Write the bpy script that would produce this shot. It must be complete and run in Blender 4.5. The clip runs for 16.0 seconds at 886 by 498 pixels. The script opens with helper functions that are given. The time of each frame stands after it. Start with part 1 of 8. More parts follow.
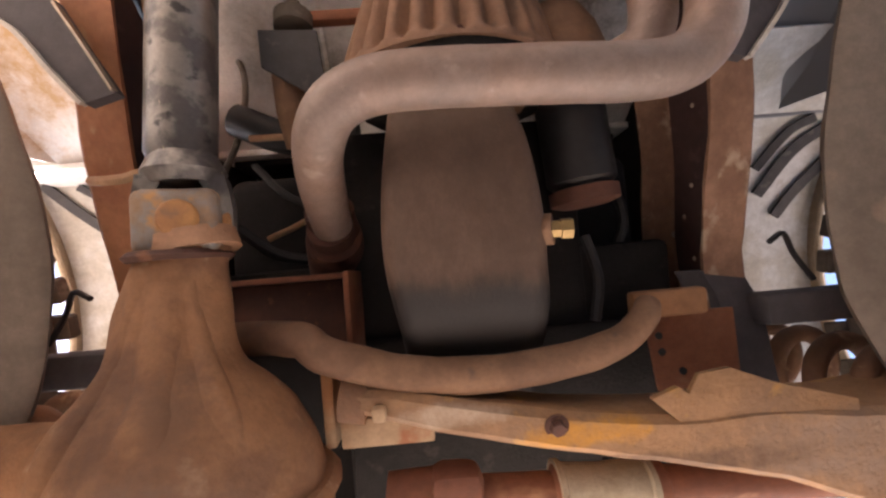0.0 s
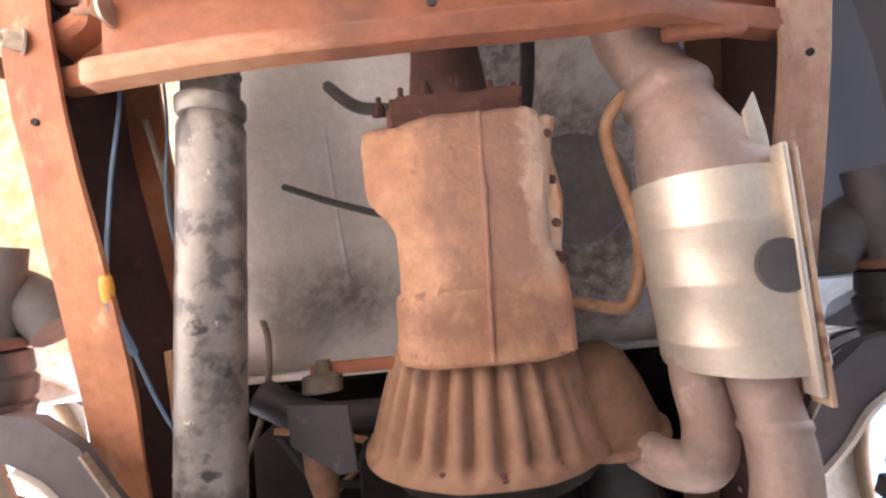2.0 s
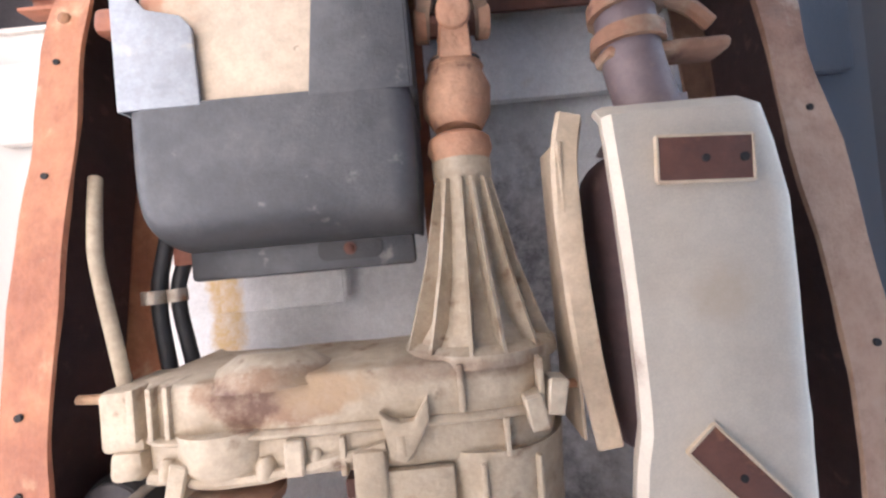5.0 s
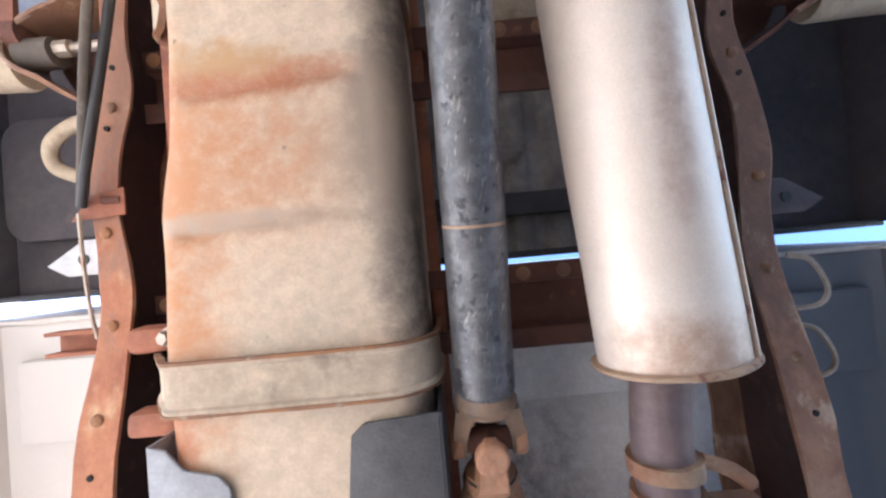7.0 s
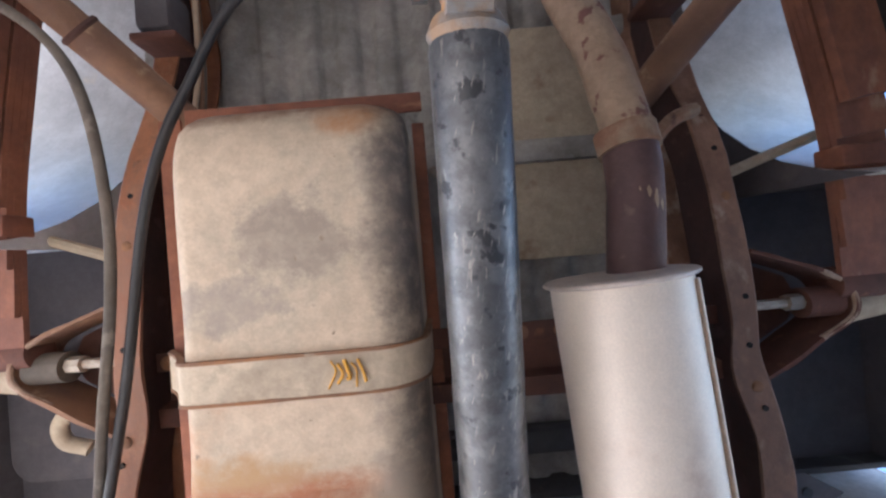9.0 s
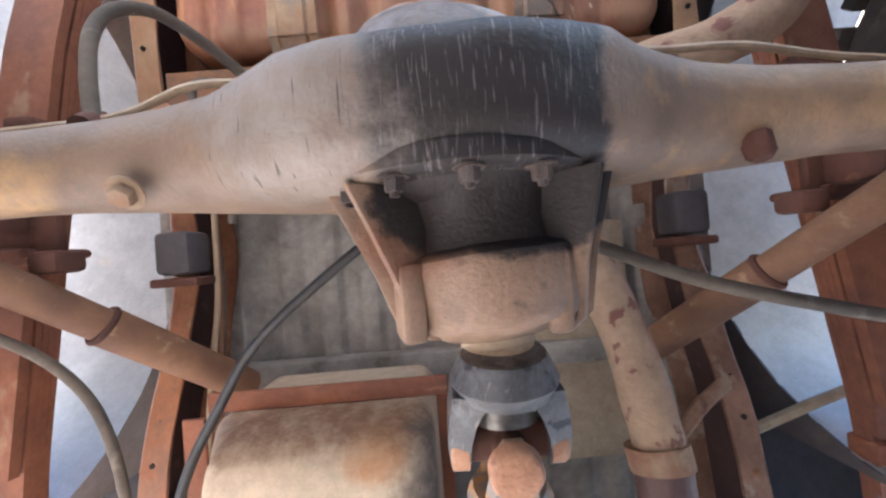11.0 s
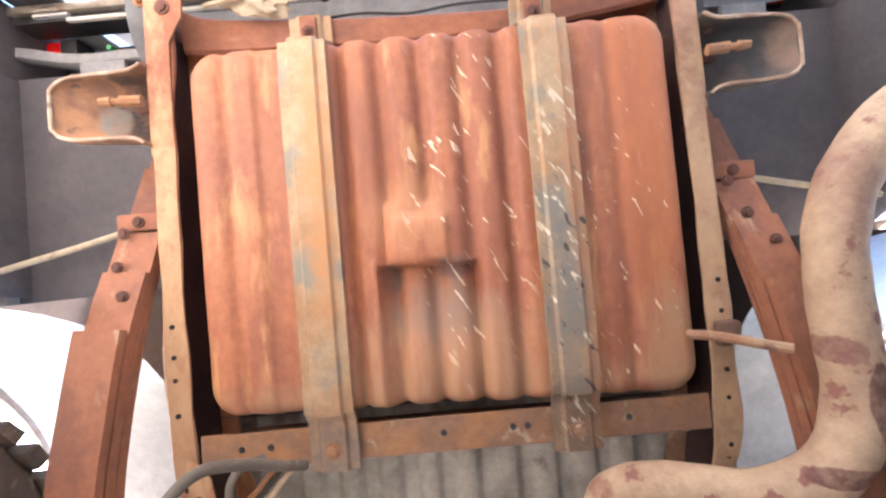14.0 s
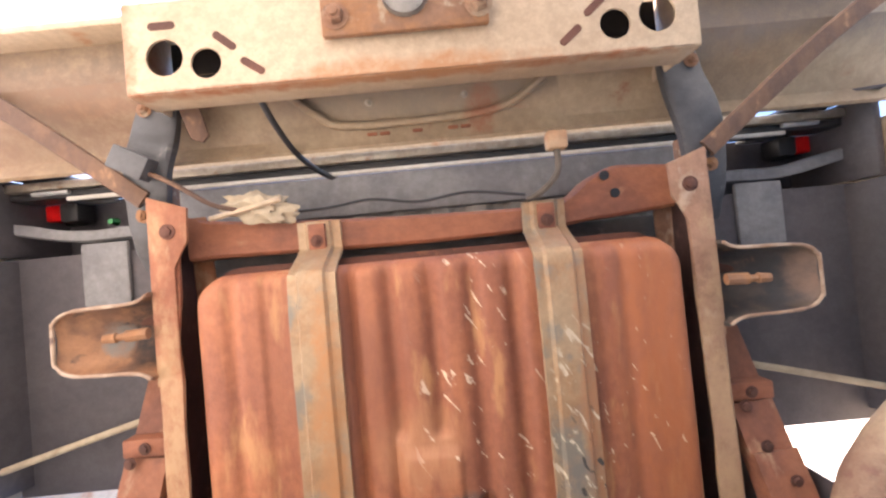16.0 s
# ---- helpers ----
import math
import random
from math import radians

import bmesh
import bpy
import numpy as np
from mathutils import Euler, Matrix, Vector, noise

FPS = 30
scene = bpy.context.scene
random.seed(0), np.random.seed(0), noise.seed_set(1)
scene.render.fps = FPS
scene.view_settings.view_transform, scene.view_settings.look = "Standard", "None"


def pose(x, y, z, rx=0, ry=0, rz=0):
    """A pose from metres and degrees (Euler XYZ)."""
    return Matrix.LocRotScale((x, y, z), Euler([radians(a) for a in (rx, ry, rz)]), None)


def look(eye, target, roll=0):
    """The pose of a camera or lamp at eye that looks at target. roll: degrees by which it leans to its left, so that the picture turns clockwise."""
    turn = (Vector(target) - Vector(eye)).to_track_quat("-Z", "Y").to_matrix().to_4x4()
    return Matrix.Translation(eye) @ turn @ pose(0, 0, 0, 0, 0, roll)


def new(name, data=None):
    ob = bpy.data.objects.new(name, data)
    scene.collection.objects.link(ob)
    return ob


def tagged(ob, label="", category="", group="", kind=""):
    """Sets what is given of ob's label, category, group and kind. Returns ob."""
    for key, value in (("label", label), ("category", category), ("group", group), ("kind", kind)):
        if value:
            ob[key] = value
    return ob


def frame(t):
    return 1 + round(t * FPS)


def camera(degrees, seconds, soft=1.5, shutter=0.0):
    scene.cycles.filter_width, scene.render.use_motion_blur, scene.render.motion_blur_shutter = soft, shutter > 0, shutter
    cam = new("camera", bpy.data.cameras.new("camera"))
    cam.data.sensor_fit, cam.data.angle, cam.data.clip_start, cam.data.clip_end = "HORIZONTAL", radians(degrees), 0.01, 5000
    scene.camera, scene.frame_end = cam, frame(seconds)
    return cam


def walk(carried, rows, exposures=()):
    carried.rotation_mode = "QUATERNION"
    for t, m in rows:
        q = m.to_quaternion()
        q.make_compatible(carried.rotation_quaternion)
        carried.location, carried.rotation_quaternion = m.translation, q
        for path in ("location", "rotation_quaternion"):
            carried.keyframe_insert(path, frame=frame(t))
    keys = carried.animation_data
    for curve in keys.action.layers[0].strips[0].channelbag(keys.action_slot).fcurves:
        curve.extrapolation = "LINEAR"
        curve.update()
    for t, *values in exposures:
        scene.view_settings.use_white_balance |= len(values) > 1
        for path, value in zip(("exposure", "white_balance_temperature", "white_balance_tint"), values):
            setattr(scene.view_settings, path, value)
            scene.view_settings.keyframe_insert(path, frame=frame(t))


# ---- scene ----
cam = camera(96.00, 16.0, soft=2.4)
# camera path: lens looks up, picture right = +X, picture down = +Y (vehicle front)
PATH = [
    (0.0, -0.0063, -0.0000, 0.1200, 183.011, 1.377, 4.820),
    (0.5, -0.0066, -0.1284, 0.1164, 183.271, 1.252, 4.716),
    (1.0, -0.0029, -0.2373, 0.1155, 183.674, 0.735, 4.733),
    (1.5, 0.0021, -0.3623, 0.1189, 184.004, 0.078, 5.111),
    (2.0, 0.0019, -0.4808, 0.1184, 183.898, -0.093, 5.297),
    (2.4, 0.0090, -0.5846, 0.1156, 182.561, -0.606, 5.267),
    (2.5, 0.0111, -0.6064, 0.1133, 182.162, -0.648, 5.195),
    (3.0, 0.0131, -0.7319, 0.1122, 181.308, -0.644, 4.855),
    (3.5, 0.0110, -0.8734, 0.1184, 181.291, -0.520, 4.983),
    (4.0, 0.0109, -1.0024, 0.1256, 180.990, -0.551, 5.110),
    (4.2, 0.0111, -1.0597, 0.1272, 180.911, -0.511, 5.143),
    (4.5, 0.0106, -1.1466, 0.1286, 180.822, -0.446, 5.156),
    (4.7, 0.0104, -1.2012, 0.1289, 180.765, -0.353, 5.125),
    (6.8, 0.0093, -1.7665, 0.1196, 181.404, -0.006, 5.145),
    (7.0, 0.0093, -1.8196, 0.1210, 181.317, -0.065, 5.134),
    (7.5, 0.0117, -1.9571, 0.1211, 181.272, 0.015, 5.289),
    (8.0, 0.0129, -2.0774, 0.1187, 181.097, 0.352, 5.257),
    (8.5, 0.0127, -2.2053, 0.1193, 181.165, 0.487, 5.120),
    (8.7, 0.0122, -2.2547, 0.1205, 181.051, 0.544, 5.014),
    (10.8, 0.0119, -2.7106, 0.1238, 180.727, 0.188, 4.527),
    (11.0, 0.0113, -2.7534, 0.1247, 180.811, 0.227, 4.643),
    (11.5, 0.0120, -2.8658, 0.1222, 181.130, 0.290, 5.027),
    (12.0, 0.0093, -2.9663, 0.1160, 181.305, 0.216, 5.129),
    (12.5, 0.0062, -3.0747, 0.1129, 181.579, 0.112, 4.944),
    (13.0, 0.0068, -3.1722, 0.1136, 181.489, 0.127, 5.054),
    (13.5, 0.0094, -3.2786, 0.1149, 181.585, -0.093, 5.052),
    (14.0, 0.0085, -3.3752, 0.1185, 181.468, -0.329, 5.035),
    (14.5, 0.0118, -3.4780, 0.1225, 181.706, -0.417, 5.140),
    (15.0, 0.0190, -3.5723, 0.1232, 181.581, -0.319, 5.326),
    (15.5, 0.0184, -3.6811, 0.1237, 181.354, -0.125, 5.394),
    (16.0, 0.0160, -3.7770, 0.1246, 181.145, 0.030, 5.319),
]
walk(cam, [(t, pose(*p)) for t, *p in PATH], [(0.0, 2.62, 6650, 26), (0.25, 2.92, 6500, 25), (1.0, 3.48, 6150, 24), (2.0, 3.52, 5950, 22), (3.0, 3.5, 5600, 20), (4.5, 3.17, 5150, 18), (7.0, 2.68, 5150, 16), (8.5, 2.35, 5150, 16), (11.0, 3.15, 5300, 16), (11.5, 3.52, 5500, 17), (12.5, 3.75, 5750, 17), (14.0, 3.68, 5850, 17), (16.0, 3.14, 6100, 19)])

# ---- light: open sky and a sun from the left of the truck ----
SUN_EL, SUN_AZ = radians(33), radians(-62)
world = bpy.data.worlds.new("sky")
scene.world = world
world.use_nodes = True
wn = world.node_tree
sky = wn.nodes.new("ShaderNodeTexSky")
sky.sky_type, sky.sun_disc = "NISHITA", False
sky.sun_elevation, sky.sun_rotation = SUN_EL, SUN_AZ
wn.links.new(sky.outputs[0], wn.nodes["Background"].inputs[0])
wn.nodes["Background"].inputs[1].default_value = 0.12
sun_data = bpy.data.lights.new("sun", "SUN")
sun_data.energy, sun_data.angle, sun_data.color = 4.5, radians(0.6), (1.0, 0.94, 0.85)
sun = new("sun", sun_data)
sun_to = Vector((math.cos(SUN_EL) * math.sin(SUN_AZ), math.cos(SUN_EL) * math.cos(SUN_AZ), math.sin(SUN_EL)))
sun.matrix_world = look(sun_to * 30, (0, 0, 0))


# ---- materials ----
def worn(name, base, second, speck=None, rough=0.75, metal=0.0, scale=9.0, grain=190.0, bump=0.25, mix=(0.42, 0.62),
         speck_at=(0.6, 0.72), stretch=(1, 1, 1), speck_scale=30.0, bump_far=0.0, stains_and_shade=(), streaks=(), mottled=0.85):
    """A surface of two colours in patches, fine grain, optional specks, staining or painted shade, and fine relief."""
    m = bpy.data.materials.new(name)
    m.use_nodes = True
    t = m.node_tree
    b = t.nodes["Principled BSDF"]
    tc = t.nodes.new("ShaderNodeTexCoord")
    mp = t.nodes.new("ShaderNodeMapping")
    mp.inputs["Scale"].default_value = stretch
    t.links.new(tc.outputs["Object"], mp.inputs[0])

    def noise_node(s, detail, rough_=0.6, even=False):
        n = t.nodes.new("ShaderNodeTexNoise")
        n.inputs["Scale"].default_value, n.inputs["Detail"].default_value = s, detail
        n.inputs["Roughness"].default_value = rough_
        t.links.new(tc.outputs["Object"] if even else mp.outputs[0], n.inputs["Vector"])
        return n.outputs["Fac"]

    def ramp(src, lo, hi):
        r = t.nodes.new("ShaderNodeMapRange")
        r.interpolation_type = "SMOOTHSTEP"
        r.inputs["From Min"].default_value, r.inputs["From Max"].default_value = lo, hi
        t.links.new(src, r.inputs["Value"])
        return r.outputs[0]

    def blend(fac, a, c, mode="MIX"):
        x = t.nodes.new("ShaderNodeMix")
        x.data_type, x.blend_type = "RGBA", mode
        for src, k in ((fac, 0), (a, 6), (c, 7)):
            if isinstance(src, (tuple, float)):
                x.inputs[k].default_value = (*src, 1) if isinstance(src, tuple) else src
            else:
                t.links.new(src, x.inputs[k])
        return x.outputs[2]

    patches = ramp(noise_node(scale, 6), *mix)
    fine = noise_node(grain, 4, 0.7)
    col = blend(patches, base, second)
    dark = blend(ramp(fine, 0.3, 0.7), (0.91, 0.91, 0.91), (1.06, 1.055, 1.045))
    col = blend(0.8, col, dark, "MULTIPLY")
    mid = noise_node(52.0, 7, 0.68, True)
    mottle = blend(ramp(mid, 0.34, 0.68), (0.86, 0.845, 0.83), (1.09, 1.085, 1.08))
    col = blend(mottled, col, mottle, "MULTIPLY")
    if speck:
        col = blend(ramp(noise_node(speck_scale, 5, 0.55), *speck_at), col, speck)
    # each entry is a stain, or shade put into the colour
    for centre, radii, colour, soft, wobble in stains_and_shade:
        sub = t.nodes.new("ShaderNodeVectorMath")
        sub.operation = "SUBTRACT"
        sub.inputs[1].default_value = centre
        t.links.new(tc.outputs["Object"], sub.inputs[0])
        div = t.nodes.new("ShaderNodeVectorMath")
        div.operation = "DIVIDE"
        div.inputs[1].default_value = radii
        t.links.new(sub.outputs[0], div.inputs[0])
        ln = t.nodes.new("ShaderNodeVectorMath")
        ln.operation = "LENGTH"
        t.links.new(div.outputs[0], ln.inputs[0])
        w = t.nodes.new("ShaderNodeMath")
        w.operation = "MULTIPLY_ADD"
        t.links.new(noise_node(16, 8, 0.72), w.inputs[0])
        w.inputs[1].default_value = wobble * 2.6
        t.links.new(ln.outputs["Value"], w.inputs[2])
        mask = ramp(w.outputs[0], 1 + wobble * 1.3 + soft, 1 + wobble * 1.3 - soft)
        holes = t.nodes.new("ShaderNodeMath")
        holes.operation = "MULTIPLY"
        gaps = t.nodes.new("ShaderNodeMapRange")
        gaps.inputs["From Min"].default_value, gaps.inputs["From Max"].default_value, gaps.inputs["To Min"].default_value = 0.36, 0.58, 0.45 if wobble > 0.25 else 1.0
        t.links.new(noise_node(34, 7, 0.75), gaps.inputs["Value"])
        t.links.new(mask, holes.inputs[0])
        t.links.new(gaps.outputs[0], holes.inputs[1])
        col = blend(holes.outputs[0], col, colour)
    for centre, radii, colour, turn, lo, hi, fine_ in streaks:
        rot = t.nodes.new("ShaderNodeMapping")
        rot.inputs["Rotation"].default_value = (0, 0, radians(turn))
        long = t.nodes.new("ShaderNodeMapping")
        long.inputs["Scale"].default_value = fine_
        t.links.new(rot.outputs[0], long.inputs[0])
        t.links.new(tc.outputs["Object"], rot.inputs[0])
        n = t.nodes.new("ShaderNodeTexNoise")
        n.inputs["Scale"].default_value, n.inputs["Detail"].default_value = 1.0, 5.0
        n.inputs["Distortion"].default_value = 0.5
        t.links.new(long.outputs[0], n.inputs["Vector"])
        sub = t.nodes.new("ShaderNodeVectorMath")
        sub.operation = "SUBTRACT"
        sub.inputs[1].default_value = centre
        t.links.new(tc.outputs["Object"], sub.inputs[0])
        div = t.nodes.new("ShaderNodeVectorMath")
        div.operation = "DIVIDE"
        div.inputs[1].default_value = radii
        t.links.new(sub.outputs[0], div.inputs[0])
        ln = t.nodes.new("ShaderNodeVectorMath")
        ln.operation = "LENGTH"
        t.links.new(div.outputs[0], ln.inputs[0])
        mul = t.nodes.new("ShaderNodeMath")
        mul.operation = "MULTIPLY"
        t.links.new(ramp(n.outputs["Fac"], lo, hi), mul.inputs[0])
        t.links.new(ramp(ln.outputs["Value"], 1.2, 0.7), mul.inputs[1])
        col = blend(mul.outputs[0], col, colour)
    t.links.new(col, b.inputs["Base Color"])
    rr = t.nodes.new("ShaderNodeMapRange")
    rr.inputs["To Min"].default_value, rr.inputs["To Max"].default_value = max(0.05, rough - 0.14), min(1, rough + 0.12)
    t.links.new(fine, rr.inputs["Value"])
    t.links.new(rr.outputs[0], b.inputs["Roughness"])
    b.inputs["Metallic"].default_value = metal
    bp = t.nodes.new("ShaderNodeBump")
    bp.inputs["Strength"].default_value, bp.inputs["Distance"].default_value = bump, 0.003
    t.links.new(fine, bp.inputs["Height"])
    if bump_far:
        bq = t.nodes.new("ShaderNodeBump")
        bq.inputs["Strength"].default_value, bq.inputs["Distance"].default_value = bump_far, 0.012
        t.links.new(noise_node(scale * 2.2, 3), bq.inputs["Height"])
        t.links.new(bq.outputs[0], bp.inputs["Normal"])
    t.links.new(bp.outputs[0], b.inputs["Normal"])
    return m


RUST = worn("rust_primer", (0.30, 0.115, 0.058), (0.175, 0.068, 0.042), (0.40, 0.21, 0.115), scale=5, rough=0.72, mix=(0.38, 0.66), speck_at=(0.60, 0.80), speck_scale=18, stretch=(0.8, 1.6, 1), bump_far=0.25,
            stains_and_shade=(((-0.07, -0.78, 0.52), (0.035, 0.10, 0.05), (0.15, 0.065, 0.042), 0.6, 0.6), ((0.26, -0.78, 0.54), (0.07, 0.05, 0.05), (0.14, 0.062, 0.045), 0.5, 0.6), ((0.16, -0.84, 0.5), (0.12, 0.02, 0.05), (0.36, 0.26, 0.18), 0.5, 0.9), ((-0.25, -0.72, 0.5), (0.12, 0.02, 0.05), (0.42, 0.24, 0.14), 0.5, 0.9)))
RAIL_TAN = worn("orange_tan_rail", (0.40, 0.18, 0.09), (0.28, 0.11, 0.06), (0.50, 0.34, 0.2), scale=8, rough=0.75, stretch=(1.3, 0.8, 1), mix=(0.36, 0.66), speck_scale=20, speck_at=(0.58, 0.78), bump_far=0.3, stains_and_shade=(((-0.47, -3.25, 0.81), (0.08, 0.42, 0.06), (0.42, 0.27, 0.15), 0.6, 1.6), ((-0.47, -2.2, 0.72), (0.08, 0.35, 0.1), (0.24, 0.13, 0.085), 0.3, 1.6)))
RUST_DARK = worn("dark_rust", (0.13, 0.055, 0.038), (0.085, 0.04, 0.03), (0.2, 0.09, 0.05), scale=6, rough=0.85)
RUST_BROWN = worn("brown_rust", (0.23, 0.13, 0.08), (0.30, 0.15, 0.07), (0.36, 0.28, 0.2), scale=12, rough=0.85, bump=0.5)
# shaded copy of the tan paint; wing entries mix grime with painted shade
BUMPER_TAN = worn("weathered_shaded_paint", (0.37, 0.285, 0.185), (0.30, 0.22, 0.14), (0.26, 0.11, 0.06), scale=5, rough=0.55, speck_at=(0.62, 0.72), speck_scale=9, stains_and_shade=(((0.0, -4.10, 0.88), (0.24, 0.035, 0.1), (0.24, 0.19, 0.14), 0.5, 0.5), ((0.12, -4.06, 0.9), (0.03, 0.05, 0.1), (0.30, 0.13, 0.07), 0.4, 0.9), ((-0.75, -4.17, 0.84), (0.4, 0.05, 0.03), (0.15, 0.085, 0.055), 0.5, 0.6), ((0.75, -4.17, 0.84), (0.4, 0.05, 0.03), (0.16, 0.12, 0.09), 0.5, 0.6), ((-0.72, -4.20, 0.89), (0.36, 0.07, 0.1), (0.19, 0.14, 0.10), 0.5, 0.8), ((0.75, -4.19, 0.89), (0.36, 0.07, 0.1), (0.23, 0.18, 0.14), 0.5, 0.8), ((-0.7, -4.11, 0.855), (0.3, 0.012, 0.1), (0.30, 0.14, 0.07), 0.6, 0.9), ((-0.72, -4.10, 0.86), (0.34, 0.09, 0.1), (0.21, 0.125, 0.075), 0.5, 0.6)))
RUST_SCALE = worn("scaly_rust", (0.26, 0.14, 0.085), (0.34, 0.25, 0.17), (0.12, 0.06, 0.045), scale=14, rough=0.88, bump=0.6, speck_scale=22)
TANK_ORANGE = worn("rust_stained_tank", (0.45, 0.22, 0.1), (0.5, 0.36, 0.23), (0.4, 0.15, 0.07), scale=6, rough=0.72, speck_scale=12)
CAST = worn("cast_aluminium", (0.47, 0.40, 0.30), (0.35, 0.285, 0.20), (0.20, 0.135, 0.085), scale=9, rough=0.55, bump=0.4, metal=0.15, mix=(0.36, 0.66), speck_at=(0.585, 0.72), speck_scale=26, bump_far=0.3,
            stains_and_shade=(((-0.185, -1.148, 0.556), (0.085, 0.032, 0.06), (0.26, 0.165, 0.10), 0.12, 0.5), ((-0.215, -1.145, 0.556), (0.04, 0.024, 0.06), (0.13, 0.07, 0.045), 0.2, 0.7), ((-0.13, -1.15, 0.556), (0.05, 0.022, 0.06), (0.34, 0.24, 0.14), 0.4, 0.9), ((0.04, -1.16, 0.56), (0.1, 0.012, 0.06), (0.22, 0.16, 0.11), 0.5, 0.9), ((0.05, -0.95, 0.55), (0.09, 0.03, 0.1), (0.40, 0.27, 0.17), 0.5, 0.9)))
SHAFT_DARK = worn("dark_shaft_steel", (0.115, 0.12, 0.13), (0.17, 0.175, 0.185), (0.05, 0.052, 0.058), scale=26, rough=0.34, metal=0.4, speck_scale=40, speck_at=(0.58, 0.66),
                  streaks=(((0.05, -2.1, 0.57), (0.3, 0.7, 0.3), (0.27, 0.26, 0.245), -12, 0.60, 0.70, (230, 50, 80)),))
# first two entries put the gearbox's less lit faces into the colour
CAST_RUST = worn("oily_dirt_on_casting", (0.40, 0.205, 0.118), (0.46, 0.27, 0.165), (0.24, 0.125, 0.08), scale=12, rough=0.7, bump=0.6, bump_far=0.5, mix=(0.34, 0.66), speck_scale=36, speck_at=(0.60, 0.70),
                 stains_and_shade=(((0.05, -0.585, 0.56), (0.068, 0.125, 0.05), (0.25, 0.135, 0.095), 0.2, 0.5), ((0.095, -0.57, 0.56), (0.045, 0.13, 0.06), (0.25, 0.145, 0.105), 0.3, 0.7), ((0.12, -0.56, 0.57), (0.02, 0.12, 0.06), (0.44, 0.33, 0.25), 0.3, 1.2), ((0.05, -0.43, 0.56), (0.12, 0.03, 0.06), (0.24, 0.12, 0.075), 0.5, 0.9), ((-0.03, -0.70, 0.57), (0.10, 0.035, 0.06), (0.20, 0.12, 0.09), 0.25, 1.1)))
IRON = worn("dusty_cast_iron", (0.215, 0.125, 0.08), (0.28, 0.165, 0.10), (0.17, 0.11, 0.08), scale=9, rough=0.85, bump=0.4)
OIL = worn("black_oil_film", (0.05, 0.035, 0.03), (0.12, 0.09, 0.075), (0.3, 0.26, 0.23), scale=9, rough=0.35, bump=0.7, stretch=(6, 1, 1), speck_scale=18)
PIPE = worn("heat_tinted_pipe", (0.30, 0.23, 0.2), (0.36, 0.25, 0.2), (0.44, 0.34, 0.28), scale=6, rough=0.55, metal=0.25)
PIPE_RUST = worn("scabby_pipe", (0.41, 0.295, 0.20), (0.34, 0.23, 0.155), (0.2, 0.09, 0.07), scale=11, rough=0.75, mix=(0.40, 0.66), speck_at=(0.58, 0.64), speck_scale=22, bump=0.5, bump_far=0.4,
                 stains_and_shade=(((0.535, -3.42, 0.66), (0.03, 0.07, 0.2), (0.24, 0.14, 0.10), 0.5, 0.9), ((0.527, -3.15, 0.615), (0.016, 0.05, 0.05), (0.09, 0.04, 0.035), 0.08, 0.35), ((0.485, -3.06, 0.63), (0.04, 0.014, 0.06), (0.12, 0.05, 0.04), 0.08, 0.4), ((0.492, -3.217, 0.63), (0.026, 0.018, 0.06), (0.17, 0.075, 0.06), 0.1, 0.5), ((0.21, -3.0, 0.74), (0.025, 0.02, 0.06), (0.22, 0.10, 0.07), 0.2, 0.8), ((0.30, -2.75, 0.72), (0.02, 0.18, 0.2), (0.24, 0.11, 0.08), 0.4, 0.9)))
STEEL = worn("bare_shield_steel", (0.62, 0.56, 0.47), (0.55, 0.49, 0.41), (0.42, 0.33, 0.25), mottled=0.4, scale=5, rough=0.42, metal=0.55, speck_at=(0.68, 0.8))
ALUMINISED = worn("aluminised_steel", (0.62, 0.55, 0.5), (0.55, 0.48, 0.43), (0.5, 0.38, 0.3), scale=5, rough=0.5, metal=0.35, speck_at=(0.66, 0.85), speck_scale=9)
SHAFT = worn("mottled_shaft_steel", (0.235, 0.225, 0.21), (0.105, 0.10, 0.10), (0.05, 0.048, 0.05), scale=22, rough=0.38, metal=0.45, mix=(0.46, 0.60), speck_scale=26, speck_at=(0.60, 0.68),
             streaks=(((-0.26, -0.4, 0.57), (0.3, 0.5, 0.2), (0.52, 0.45, 0.34), 8, 0.70, 0.74, (150, 40, 40)), ((0.05, -2.1, 0.57), (0.3, 0.7, 0.3), (0.46, 0.42, 0.36), -6, 0.68, 0.73, (150, 30, 60))))
